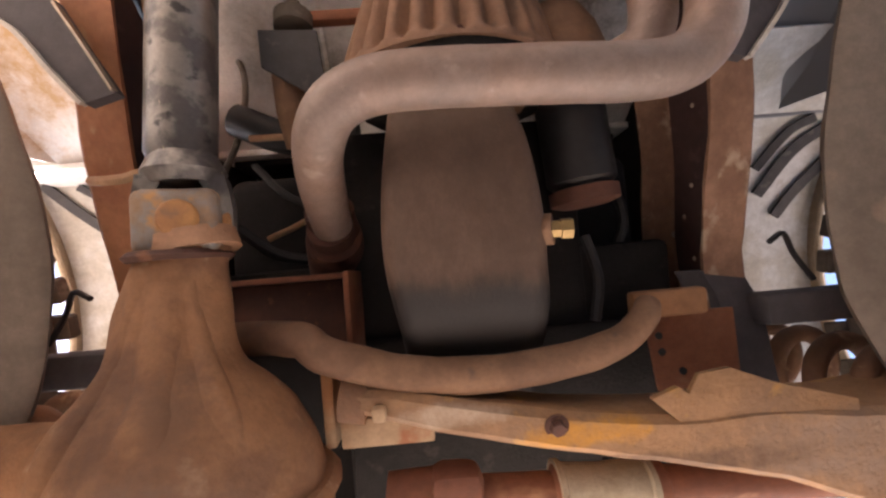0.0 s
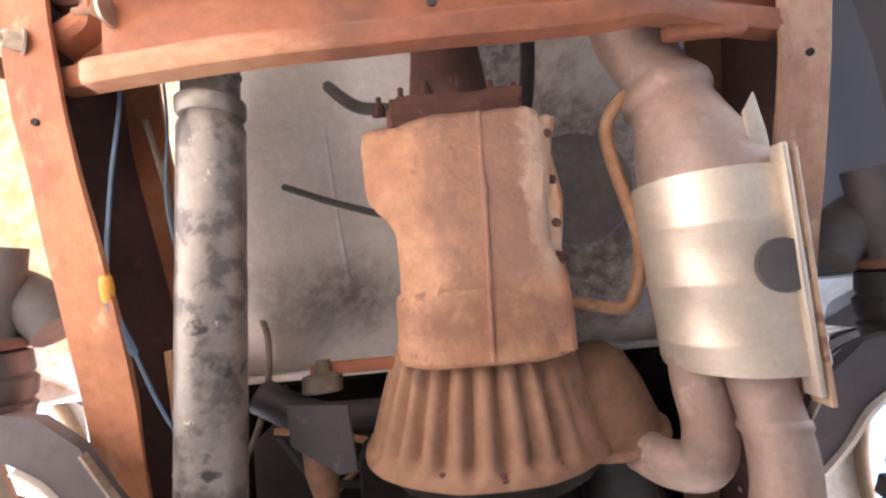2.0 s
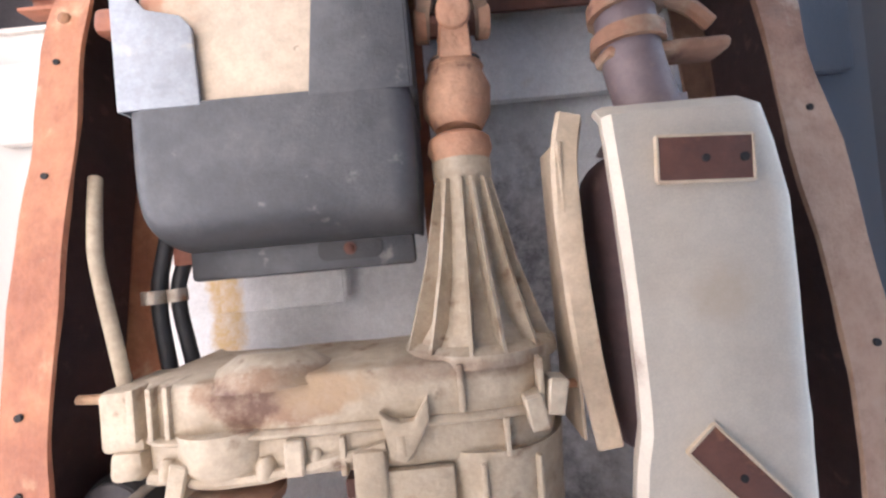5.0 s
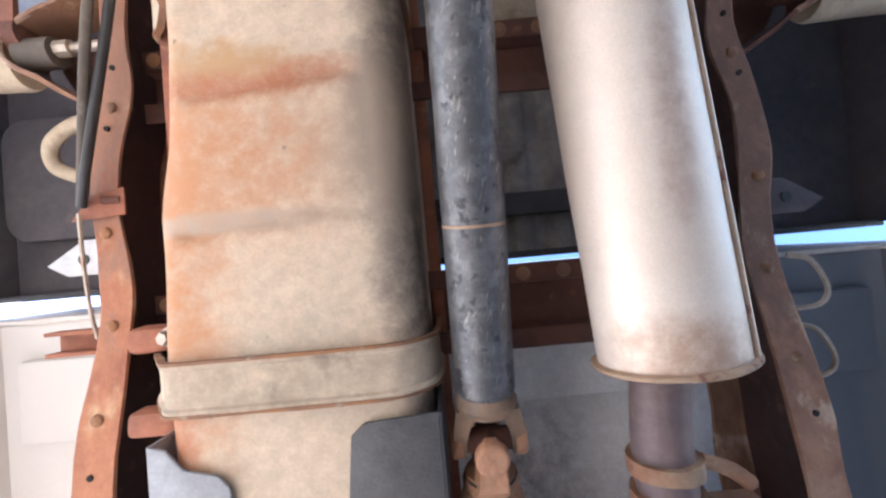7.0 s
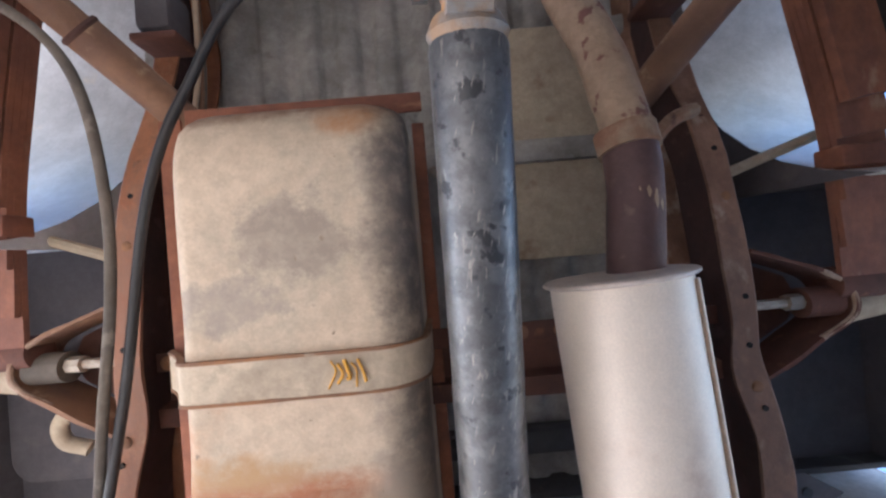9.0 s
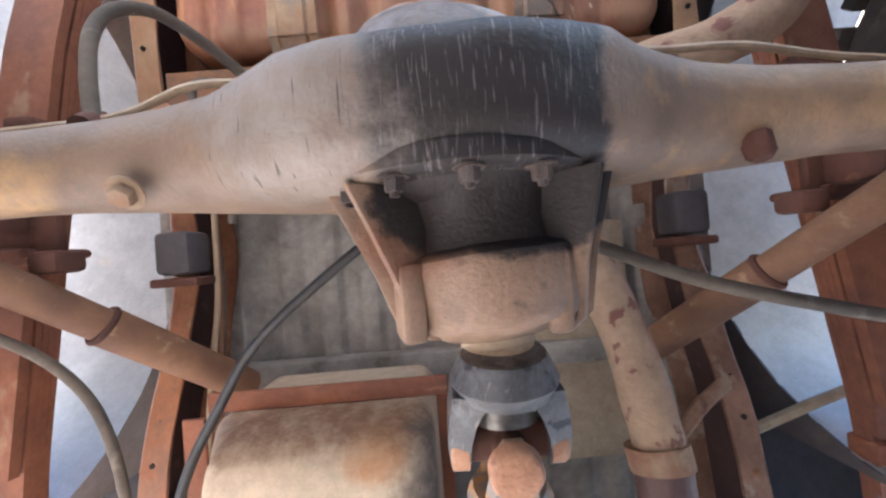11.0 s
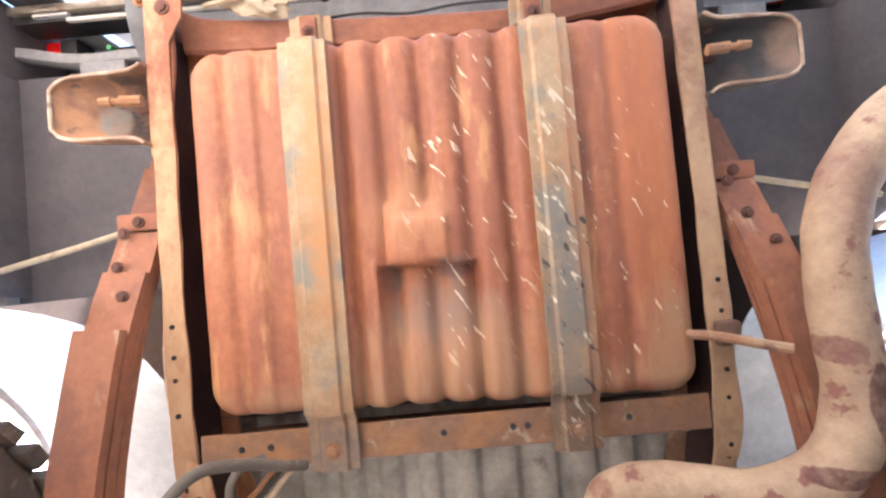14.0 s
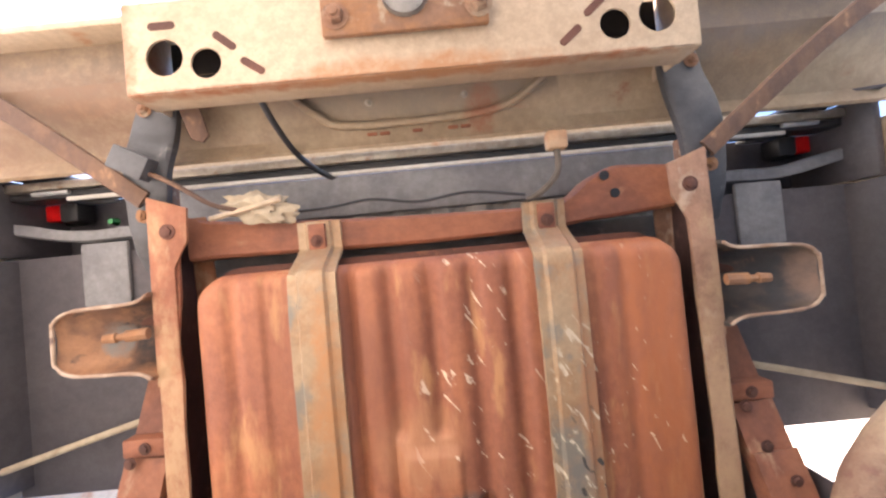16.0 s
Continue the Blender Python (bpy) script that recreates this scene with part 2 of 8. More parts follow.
# dark entries right of centre put the floor's shade into the colour
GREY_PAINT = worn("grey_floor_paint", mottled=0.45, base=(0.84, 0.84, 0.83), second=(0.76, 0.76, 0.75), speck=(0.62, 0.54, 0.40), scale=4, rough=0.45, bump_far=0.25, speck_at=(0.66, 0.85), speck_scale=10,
                  stains_and_shade=(((-0.22, -0.46, 1.0), (0.12, 0.07, 0.4), (0.30, 0.285, 0.25), 0.8, 0.9), ((0.25, -0.55, 0.9), (0.17, 0.28, 0.4), (0.20, 0.19, 0.18), 0.5, 0.6), ((0.13, -1.1, 0.9), (0.14, 0.35, 0.4), (0.22, 0.215, 0.22), 0.5, 0.6), ((-0.72, -0.80, 0.87), (0.26, 0.42, 0.3), (0.50, 0.35, 0.18), 0.3, 0.8), ((-0.78, -1.45, 0.87), (0.32, 0.42, 0.3), (0.55, 0.53, 0.49), 0.3, 0.2), ((0.76, -1.0, 0.87), (0.30, 1.2, 0.3), (0.17, 0.175, 0.19), 0.3, 0.2), ((-0.40, -1.25, 0.87), (0.03, 0.2, 0.1), (0.62, 0.44, 0.2), 0.4, 0.9), ((-0.25, -1.40, 0.87), (0.12, 0.025, 0.1), (0.60, 0.47, 0.25), 0.4, 0.9)))
BED_PAINT = worn("dusty_bed_steel", (0.40, 0.38, 0.345), (0.25, 0.24, 0.22), (0.15, 0.125, 0.10), scale=7, rough=0.65, speck_scale=14, speck_at=(0.62, 0.75))
DARK_PAINT = worn("dark_undercoat", (0.055, 0.055, 0.06), (0.085, 0.08, 0.08), (0.13, 0.12, 0.11), scale=5, rough=0.7)
TAN_PAINT = worn("tan_body_paint", (0.48, 0.38, 0.265), (0.43, 0.33, 0.225), (0.36, 0.17, 0.075), scale=4, rough=0.5, speck_at=(0.62, 0.74), speck_scale=9, bump_far=0.15,
                 stains_and_shade=(((-0.1, -4.068, 0.74), (0.5, 0.006, 0.02), (0.30, 0.12, 0.05), 0.4, 1.2), ((0.0, -4.075, 0.74), (0.16, 0.02, 0.02), (0.36, 0.18, 0.08), 0.5, 1.0), ((-0.45, -4.14, 0.76), (0.02, 0.09, 0.05), (0.33, 0.16, 0.08), 0.4, 1.1)))
LINER = worn("dusty_primer_liner", (0.60, 0.61, 0.61), (0.48, 0.46, 0.41), (0.30, 0.23, 0.15), scale=6, rough=0.5, speck_at=(0.60, 0.8), speck_scale=11)
WHITE_PAINT = worn("dusty_white_paint", (0.62, 0.6, 0.55), (0.54, 0.5, 0.44), (0.4, 0.33, 0.25), scale=4, rough=0.55, speck_at=(0.64, 0.85), speck_scale=9)
RUBBER = worn("dusty_rubber", (0.10, 0.085, 0.07), (0.15, 0.125, 0.1), (0.2, 0.17, 0.14), scale=8, rough=0.85)
# near-black tone that holds the shade of the closed engine bay
NEAR_BLACK = worn("near_black_shade", (0.008, 0.007, 0.007), (0.014, 0.012, 0.012), (0.03, 0.025, 0.022), scale=12, rough=0.88, bump=0.6)
PAD_GREY = worn("grey_insulation_pad", (0.24, 0.24, 0.245), (0.19, 0.19, 0.20), rough=0.85, scale=8)
BLACK = worn("black_plastic", (0.02, 0.02, 0.022), (0.035, 0.035, 0.037), rough=0.5, scale=8)
SKID = worn("scuffed_black_plate", (0.05, 0.052, 0.058), (0.085, 0.086, 0.092), (0.20, 0.19, 0.18), scale=6, rough=0.5, speck_scale=26, speck_at=(0.64, 0.74))
ZINC = worn("zinc_fastener", (0.45, 0.40, 0.33), (0.36, 0.31, 0.25), (0.3, 0.17, 0.1), scale=40, rough=0.45, metal=0.6)
BRASS = worn("brass", (0.55, 0.40, 0.18), (0.45, 0.32, 0.15), rough=0.4, metal=0.8, scale=40)
GROUND = worn("sandy_concrete", (0.50, 0.43, 0.34), (0.43, 0.37, 0.29), (0.34, 0.29, 0.23), scale=1.2, grain=60, rough=0.9, speck_scale=5)
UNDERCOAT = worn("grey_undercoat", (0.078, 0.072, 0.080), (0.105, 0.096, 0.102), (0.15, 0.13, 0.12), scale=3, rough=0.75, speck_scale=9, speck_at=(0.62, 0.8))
GALV = worn("galvanised_wheel_house", mottled=0.5, base=(0.56, 0.57, 0.58), second=(0.44, 0.45, 0.46), speck=(0.58, 0.53, 0.44), scale=5, rough=0.45, metal=0.2, speck_scale=11, speck_at=(0.64, 0.8))
TAN_DUST = worn("tan_road_dust", (0.46, 0.39, 0.28), (0.40, 0.33, 0.24), (0.30, 0.22, 0.15), scale=6, rough=0.9, speck_scale=18)
RED_LENS = worn("red_lamp_lens", (0.75, 0.015, 0.012), (0.65, 0.01, 0.01), rough=0.15, scale=30, bump=0.05)
GREEN = worn("green_plastic", (0.05, 0.3, 0.1), (0.04, 0.25, 0.08), rough=0.4, scale=30, bump=0.05)
BLUE_WIRE = worn("blue_insulation", (0.08, 0.15, 0.25), (0.12, 0.18, 0.26), rough=0.5, scale=30, bump=0.1)
YELLOW = worn("yellow_plastic", (0.66, 0.36, 0.04), (0.58, 0.31, 0.05), rough=0.5, scale=30, bump=0.1)
COPPER_LINE = worn("rusty_brake_pipe", (0.42, 0.26, 0.15), (0.34, 0.18, 0.1), (0.5, 0.36, 0.24), rough=0.7, scale=20)
# both entries put the shade on the pan's front slope into the colour
PAN = worn("dusty_pan_steel", (0.11, 0.07, 0.05), (0.145, 0.093, 0.067), (0.10, 0.07, 0.06), scale=6, rough=0.68, speck_at=(0.6, 0.85), speck_scale=7, stretch=(1.6, 0.6, 1), stains_and_shade=(((0.03, 0.16, 0.66), (0.6, 0.150, 0.4), (0.012, 0.010, 0.010), 0.16, 0.12), ((0.03, 0.16, 0.66), (0.6, 0.135, 0.4), (0.012, 0.010, 0.010), 0.14, 0.12)))
PIPE_DARK = worn("dark_exhaust_pipe", (0.16, 0.125, 0.13), (0.2, 0.15, 0.145), (0.25, 0.17, 0.14), scale=7, rough=0.6, metal=0.2)
SHIELD = worn("pale_shield_steel", (0.55, 0.49, 0.40), (0.50, 0.44, 0.355), (0.44, 0.37, 0.30), mottled=0.35, scale=4, rough=0.5, metal=0.15, grain=420, speck_at=(0.66, 0.85), speck_scale=8, bump=0.06, bump_far=0.12,
              stains_and_shade=(((0.188, -1.16, 0.53), (0.010, 0.022, 0.05), (0.26, 0.19, 0.14), 0.5, 1.2), ((0.29, -1.22, 0.53), (0.03, 0.03, 0.05), (0.46, 0.38, 0.28), 0.6, 0.9)))
SHIELD_TAN = worn("tan_shield_steel", (0.55, 0.45, 0.32), (0.48, 0.38, 0.27), (0.35, 0.25, 0.17), scale=6, rough=0.6, metal=0.1, speck_at=(0.66, 0.8))
SHAFT_RUST = worn("rust_flecked_shaft", (0.26, 0.18, 0.12), (0.18, 0.14, 0.11), (0.38, 0.3, 0.22), scale=16, rough=0.65, metal=0.15, bump=0.4)
STRAP_TAN = worn("dusty_strap", (0.54, 0.46, 0.345), (0.40, 0.335, 0.25), (0.19, 0.16, 0.12), mix=(0.38, 0.64), scale=9, rough=0.75, speck_scale=12, speck_at=(0.58, 0.75))
SKID_BLUE = worn("blue_grey_plate", (0.30, 0.32, 0.35), (0.25, 0.27, 0.3), (0.38, 0.36, 0.33), scale=6, rough=0.5, metal=0.2)
# dark right edge and thin crease line put the tank's shading into colour
TANK_MID = worn("stained_tank_steel", (0.56, 0.46, 0.34), (0.48, 0.41, 0.31), (0.34, 0.28, 0.21), scale=5, rough=0.65, speck_at=(0.62, 0.85), speck_scale=9, bump=0.15,
                stains_and_shade=(((-0.28, -1.97, 0.62), (0.17, 0.09, 0.2), (0.42, 0.22, 0.11), 0.8, 0.9), ((-0.33, -1.85, 0.62), (0.07, 0.27, 0.2), (0.44, 0.22, 0.10), 0.7, 0.9), ((-0.20, -2.06, 0.60), (0.17, 0.022, 0.05), (0.36, 0.15, 0.07), 0.5, 0.8),
                        ((-0.24, -1.885, 0.60), (0.16, 0.012, 0.05), (0.40, 0.31, 0.23), 0.5, 0.9), ((-0.335, -1.62, 0.62), (0.03, 0.06, 0.1), (0.42, 0.19, 0.1), 0.4, 0.7), ((-0.09, -2.515, 0.62), (0.04, 0.03, 0.1), (0.42, 0.22, 0.1), 0.4, 0.7),
                        ((-0.18, -2.545, 0.66), (0.22, 0.03, 0.07), (0.22, 0.125, 0.075), 0.5, 0.9), ((-0.05, -2.38, 0.61), (0.035, 0.10, 0.1), (0.22, 0.185, 0.155), 0.5, 1.0), ((-0.16, -2.36, 0.6), (0.07, 0.05, 0.1), (0.30, 0.25, 0.2), 0.3, 1.4), ((-0.24, -2.29, 0.6), (0.06, 0.03, 0.1), (0.33, 0.28, 0.23), 0.3, 1.4), ((-0.05, -2.0, 0.61), (0.03, 0.25, 0.1), (0.24, 0.2, 0.165), 0.6, 1.0), ((-0.012, -1.95, 0.65), (0.045, 0.75, 0.06), (0.13, 0.11, 0.095), 0.5, 0.7), ((-0.26, -2.085, 0.60), (0.10, 0.02, 0.05), (0.42, 0.27, 0.13), 0.6, 1.0), ((-0.06, -1.97, 0.6), (0.05, 0.09, 0.1), (0.36, 0.29, 0.22), 0.8, 0.9)),
                streaks=(((-0.16, -1.98, 0.6), (0.06, 0.06, 0.2), (0.66, 0.50, 0.32), 20, 0.64, 0.70, (110, 22, 22)), ((-0.2, -2.0, 0.6), (0.2, 0.6, 0.2), (0.27, 0.20, 0.14), 0, 0.70, 0.73, (45, 45, 45)),))
# three dark entries around the pad put the hollow's shade into the colour
TANK_RUST = worn("rusted_tank_steel", (0.395, 0.150, 0.070), (0.285, 0.105, 0.058), (0.47, 0.235, 0.105), scale=8, rough=0.6, mix=(0.38, 0.62), speck_at=(0.56, 0.72), speck_scale=13, bump=0.3, bump_far=0.15, stretch=(2.0, 0.5, 1),
                 stains_and_shade=(((-0.05, -3.46, 0.80), (0.07, 0.06, 0.1), (0.42, 0.2, 0.1), 0.5, 0.6), ((0.0, -3.155, 0.82), (0.40, 0.035, 0.1), (0.33, 0.185, 0.10), 0.6, 0.9), ((0.01, -3.235, 0.80), (0.15, 0.065, 0.1), (0.37, 0.21, 0.12), 0.6, 0.8), ((-0.18, -3.60, 0.80), (0.10, 0.12, 0.1), (0.25, 0.095, 0.055), 0.6, 0.9), ((0.36, -3.55, 0.80), (0.06, 0.25, 0.1), (0.38, 0.13, 0.05), 0.7, 0.9), ((0.022, -3.36, 0.80), (0.035, 0.022, 0.1), (0.16, 0.10, 0.08), 0.4, 0.5), ((-0.085, -3.345, 0.80), (0.018, 0.03, 0.1), (0.17, 0.105, 0.08), 0.4, 0.5), ((0.0, -3.29, 0.80), (0.075, 0.05, 0.1), (0.27, 0.17, 0.12), 0.5, 1.0), ((0.40, -3.2, 0.82), (0.06, 0.10, 0.1), (0.36, 0.21, 0.12), 0.5, 0.8)),
                 streaks=(((0.06, -3.50, 0.80), (0.11, 0.34, 0.2), (0.74, 0.60, 0.44), 32, 0.63, 0.66, (85, 16, 16)), ((0.33, -3.40, 0.80), (0.10, 0.36, 0.2), (0.66, 0.50, 0.34), 26, 0.66, 0.69, (110, 24, 24))))
AXLE = worn("greasy_axle_iron", (0.275, 0.195, 0.14), (0.19, 0.135, 0.10), (0.42, 0.25, 0.12), scale=13, rough=0.58, bump=0.4, mix=(0.36, 0.66), speck_scale=17, speck_at=(0.55, 0.70), bump_far=0.25,
            stains_and_shade=(((0.052, -2.875, 0.42), (0.088, 0.4, 0.19), (0.030, 0.024, 0.022), 0.10, 0.245), ((-0.10, -2.87, 0.42), (0.07, 0.1, 0.09), (0.31, 0.26, 0.225), 0.5, 0.8), ((0.45, -2.85, 0.47), (0.16, 0.1, 0.03), (0.42, 0.27, 0.15), 0.5, 0.9), ((-0.45, -2.84, 0.47), (0.12, 0.04, 0.04), (0.46, 0.29, 0.13), 0.5, 0.9)),
            streaks=(((0.06, -2.87, 0.38), (0.12, 0.12, 0.1), (0.15, 0.13, 0.125), 0, 0.57, 0.68, (420, 36, 60)), ((-0.10, -2.87, 0.42), (0.09, 0.12, 0.12), (0.10, 0.08, 0.07), 0, 0.62, 0.70, (260, 26, 40)), ((-0.35, -2.87, 0.48), (0.4, 0.12, 0.12), (0.12, 0.08, 0.06), 12, 0.70, 0.74, (60, 60, 60))))
DOME = worn("greasy_dome", (0.40, 0.33, 0.28), (0.34, 0.25, 0.19), (0.46, 0.42, 0.38), scale=12, rough=0.45, bump=0.4, bump_far=0.2, stains_and_shade=(((-0.05, -2.96, 0.48), (0.05, 0.04, 0.10), (0.42, 0.44, 0.47), 0.4, 0.9), ((0.03, -2.985, 0.48), (0.05, 0.025, 0.10), (0.46, 0.25, 0.14), 0.4, 1.0), ((0.10, -2.945, 0.46), (0.05, 0.05, 0.10), (0.44, 0.30, 0.19), 0.4, 1.0), ((0.07, -2.965, 0.47), (0.03, 0.02, 0.10), (0.42, 0.45, 0.47), 0.4, 1.2), ((-0.003, -2.925, 0.45), (0.072, 0.048, 0.12), (0.135, 0.105, 0.09), 0.05, 0.42), ((0.05, -2.890, 0.40), (0.09, 0.012, 0.06), (0.13, 0.105, 0.10), 0.3, 0.8)))
CARRIER = worn("oily_carrier", (0.22, 0.145, 0.10), (0.30, 0.195, 0.13), (0.16, 0.105, 0.075), scale=10, rough=0.6, bump=0.5, stains_and_shade=(((-0.01, -2.765, 0.45), (0.06, 0.03, 0.08), (0.20, 0.095, 0.055), 0.3, 0.6), ((0.06, -2.80, 0.45), (0.11, 0.055, 0.14), (0.028, 0.021, 0.019), 0.08, 0.25),))
# right rail: greyer rust, with its less lit side put into the colour
RAIL_BROWN = worn("brown_grey_rail", (0.34, 0.20, 0.135), (0.24, 0.135, 0.09), (0.46, 0.35, 0.26), stains_and_shade=(((0.47, -3.25, 0.81), (0.08, 0.42, 0.06), (0.43, 0.29, 0.17), 0.6, 1.6), ((0.465, -1.1, 0.56), (0.08, 0.5, 0.1), (0.44, 0.30, 0.21), 0.4, 0.9), ((0.47, -1.95, 0.70), (0.08, 0.35, 0.1), (0.19, 0.115, 0.085), 0.4, 1.4)), stretch=(1.2, 0.85, 1), scale=11, rough=0.85, bump=0.5, speck_scale=18, speck_at=(0.56, 0.68))
WEB = worn("dark_web_maroon", (0.075, 0.040, 0.038), (0.055, 0.033, 0.034), (0.11, 0.065, 0.055), scale=6, rough=0.8)
MUFFLER = worn("bright_muffler_skin", (0.85, 0.765, 0.665), (0.79, 0.70, 0.60), (0.64, 0.52, 0.42), scale=3, rough=0.5, grain=400, metal=0.2, mottled=0.2, speck_at=(0.66, 0.85), speck_scale=8, bump=0.08,
               stains_and_shade=(((0.26, -1.97, 0.53), (0.018, 0.12, 0.05), (0.56, 0.44, 0.36), 0.6, 0.9), ((0.27, -1.70, 0.54), (0.09, 0.03, 0.1), (0.50, 0.36, 0.26), 0.6, 0.9)))
# last two entries put the shade between the ribs into the colour
CAST_BROWN = worn("mud_brown_casting", (0.35, 0.18, 0.09), (0.24, 0.125, 0.07), (0.42, 0.27, 0.17), scale=9, rough=0.8, bump=0.5, bump_far=0.3, speck_scale=20,
                  stains_and_shade=(((-0.25, 0.25, 0.43), (0.11, 0.10, 0.07), (0.22, 0.145, 0.11), 0.3, 0.3), ((-0.235, 0.085, 0.465), (0.022, 0.05, 0.04), (0.21, 0.112, 0.065), 0.3, 0.9), ((-0.30, 0.10, 0.48), (0.03, 0.06, 0.05), (0.17, 0.09, 0.055), 0.3, 0.6)))
CAP_RUST = worn("ochre_bearing_cap", (0.50, 0.26, 0.10), (0.40, 0.20, 0.09), (0.26, 0.15, 0.09), scale=30, rough=0.75, bump=0.4)
SPRING = worn("rusty_spring_steel", (0.27, 0.11, 0.06), (0.19, 0.08, 0.052), (0.36, 0.22, 0.14), scale=8, rough=0.75, stretch=(1.5, 0.7, 1), speck_scale=15, bump_far=0.2)
SHOCK = worn("brown_rusted_tube", (0.25, 0.135, 0.075), (0.17, 0.09, 0.056), (0.38, 0.25, 0.15), scale=13, rough=0.7, speck_scale=24, bump=0.5)
MAROON = worn("maroon_pipe_sleeve", (0.115, 0.068, 0.066), (0.15, 0.09, 0.08), (0.2, 0.13, 0.1), scale=9, rough=0.6, metal=0.2)
BELL = worn("rust_dusted_bell_housing", (0.285, 0.165, 0.105), (0.34, 0.205, 0.135), (0.19, 0.12, 0.085), scale=9, rough=0.8, bump=0.4, bump_far=0.3, speck_scale=24)
JOINT = worn("grey_ochre_joint", (0.34, 0.225, 0.14), (0.24, 0.235, 0.23), (0.48, 0.26, 0.10), scale=26, rough=0.65, bump=0.5, mix=(0.38, 0.62), speck_scale=34, speck_at=(0.54, 0.66))
BEAM = worn("ochre_rust_beam", (0.36, 0.21, 0.11), (0.28, 0.17, 0.10), (0.48, 0.27, 0.09), scale=9, rough=0.8, bump=0.5, bump_far=0.35, speck_scale=18, speck_at=(0.6, 0.7), stains_and_shade=(((0.15, 0.19, 0.555), (0.06, 0.015, 0.03), (0.55, 0.27, 0.05), 0.3, 1.0), ((0.42, 0.23, 0.55), (0.10, 0.04, 0.03), (0.26, 0.18, 0.13), 0.4, 0.8), ((0.0, 0.16, 0.56), (0.06, 0.012, 0.03), (0.46, 0.36, 0.27), 0.4, 0.9), ((0.20, 0.23, 0.56), (0.2, 0.014, 0.03), (0.17, 0.10, 0.06), 0.4, 0.8)))
ARM = worn("grey_brown_forging", (0.23, 0.19, 0.155), (0.18, 0.148, 0.12), (0.29, 0.22, 0.165), scale=4, rough=0.8, speck_scale=10)

# first entry puts the shade of the scoop's deep end into the colour
HANGER_RUST = worn("rusty_hanger_steel", (0.36, 0.19, 0.10), (0.20, 0.11, 0.07), (0.06, 0.048, 0.042), scale=14, rough=0.7, bump=0.4, speck_scale=22, stains_and_shade=(((-0.525, -3.695, 0.86), (0.045, 0.07, 0.1), (0.04, 0.032, 0.03), 0.3, 0.6), ((-0.575, -3.68, 0.85), (0.02, 0.03, 0.1), (0.22, 0.21, 0.19), 0.3, 0.9)))
HANGER_DARK = worn("dark_hanger_steel", (0.05, 0.048, 0.05), (0.10, 0.078, 0.062), (0.24, 0.13, 0.08), scale=14, rough=0.6, bump=0.4, speck_scale=20, stains_and_shade=(((0.64, -3.695, 0.82), (0.025, 0.05, 0.1), (0.20, 0.13, 0.095), 0.4, 0.8),))
HANGER_LIP = worn("worn_hanger_lip", (0.42, 0.32, 0.24), (0.28, 0.18, 0.12), (0.16, 0.10, 0.08), scale=22, rough=0.6)
BRACE_DARK = worn("brown_black_brace", (0.12, 0.072, 0.052), (0.17, 0.098, 0.062), (0.28, 0.16, 0.09), scale=13, rough=0.8, bump=0.4, stretch=(2, 1, 1), speck_scale=24)


# ---- mesh builders ----
def thing(name, at=(0, 0, 0), label="", category="", group="", kind=""):
    """An Empty at the base of a thing; its parts are given in world coordinates."""
    e = new(name)
    e.empty_display_size = 0.05
    e.location = at
    return tagged(e, label, category, group, kind)


def finish(name, bm, material, smooth=40):
    bmesh.ops.recalc_face_normals(bm, faces=bm.faces)
    me = bpy.data.meshes.new(name)
    bm.to_mesh(me)
    bm.free()
    me.materials.append(material)
    if smooth:
        me.polygons.foreach_set("use_smooth", [True] * len(me.polygons))
        me.set_sharp_from_angle(angle=radians(smooth))
    return me


def part(name, bm, material, parent, label="", smooth=40):
    """One mesh object under a thing or a part."""
    ob = new(name, finish(name, bm, material, smooth))
    ob.parent = parent
    if parent.data is None:
        ob.matrix_parent_inverse = Matrix.Translation(-Vector(parent.location))
    return tagged(ob, label)


def single(name, bm, material, label="", category="", group="", kind="", smooth=40):
    return tagged(new(name, finish(name, bm, material, smooth)), label, category, group, kind)


def joined(*bms):
    out = bmesh.new()
    for b in bms:
        me = bpy.data.meshes.new("tmp")
        b.to_mesh(me)
        b.free()
        out.from_mesh(me)
        bpy.data.meshes.remove(me)
    return out


def moved(bm, m):
    bm.transform(m)
    return bm


def box(x0, x1, y0, y1, z0, z1, bevel=0.004, segs=2, m=None):
    bm = bmesh.new()
    bmesh.ops.create_cube(bm, size=1)
    bm.transform(Matrix.Translation(((x0 + x1) / 2, (y0 + y1) / 2, (z0 + z1) / 2)) @ Matrix.Diagonal((abs(x1 - x0), abs(y1 - y0), abs(z1 - z0), 1)))
    if bevel:
        bmesh.ops.bevel(bm, geom=bm.edges[:], offset=bevel, segments=segs, affect="EDGES", profile=0.5)
    return moved(bm, m) if m else bm


def loft(rings, closed=True, cap=True):
    """Skin over rings of points; closed: each ring is a loop."""
    bm = bmesh.new()
    rows = [[bm.verts.new(p) for p in r] for r in rings]
    n = len(rows[0])
    for a, b in zip(rows, rows[1:]):
        for i in range(n if closed else n - 1):
            j = (i + 1) % n
            bm.faces.new((a[i], a[j], b[j], b[i]))
    if cap and closed:
        bm.faces.new(rows[0][::-1])
        bm.faces.new(rows[-1])
    return bm


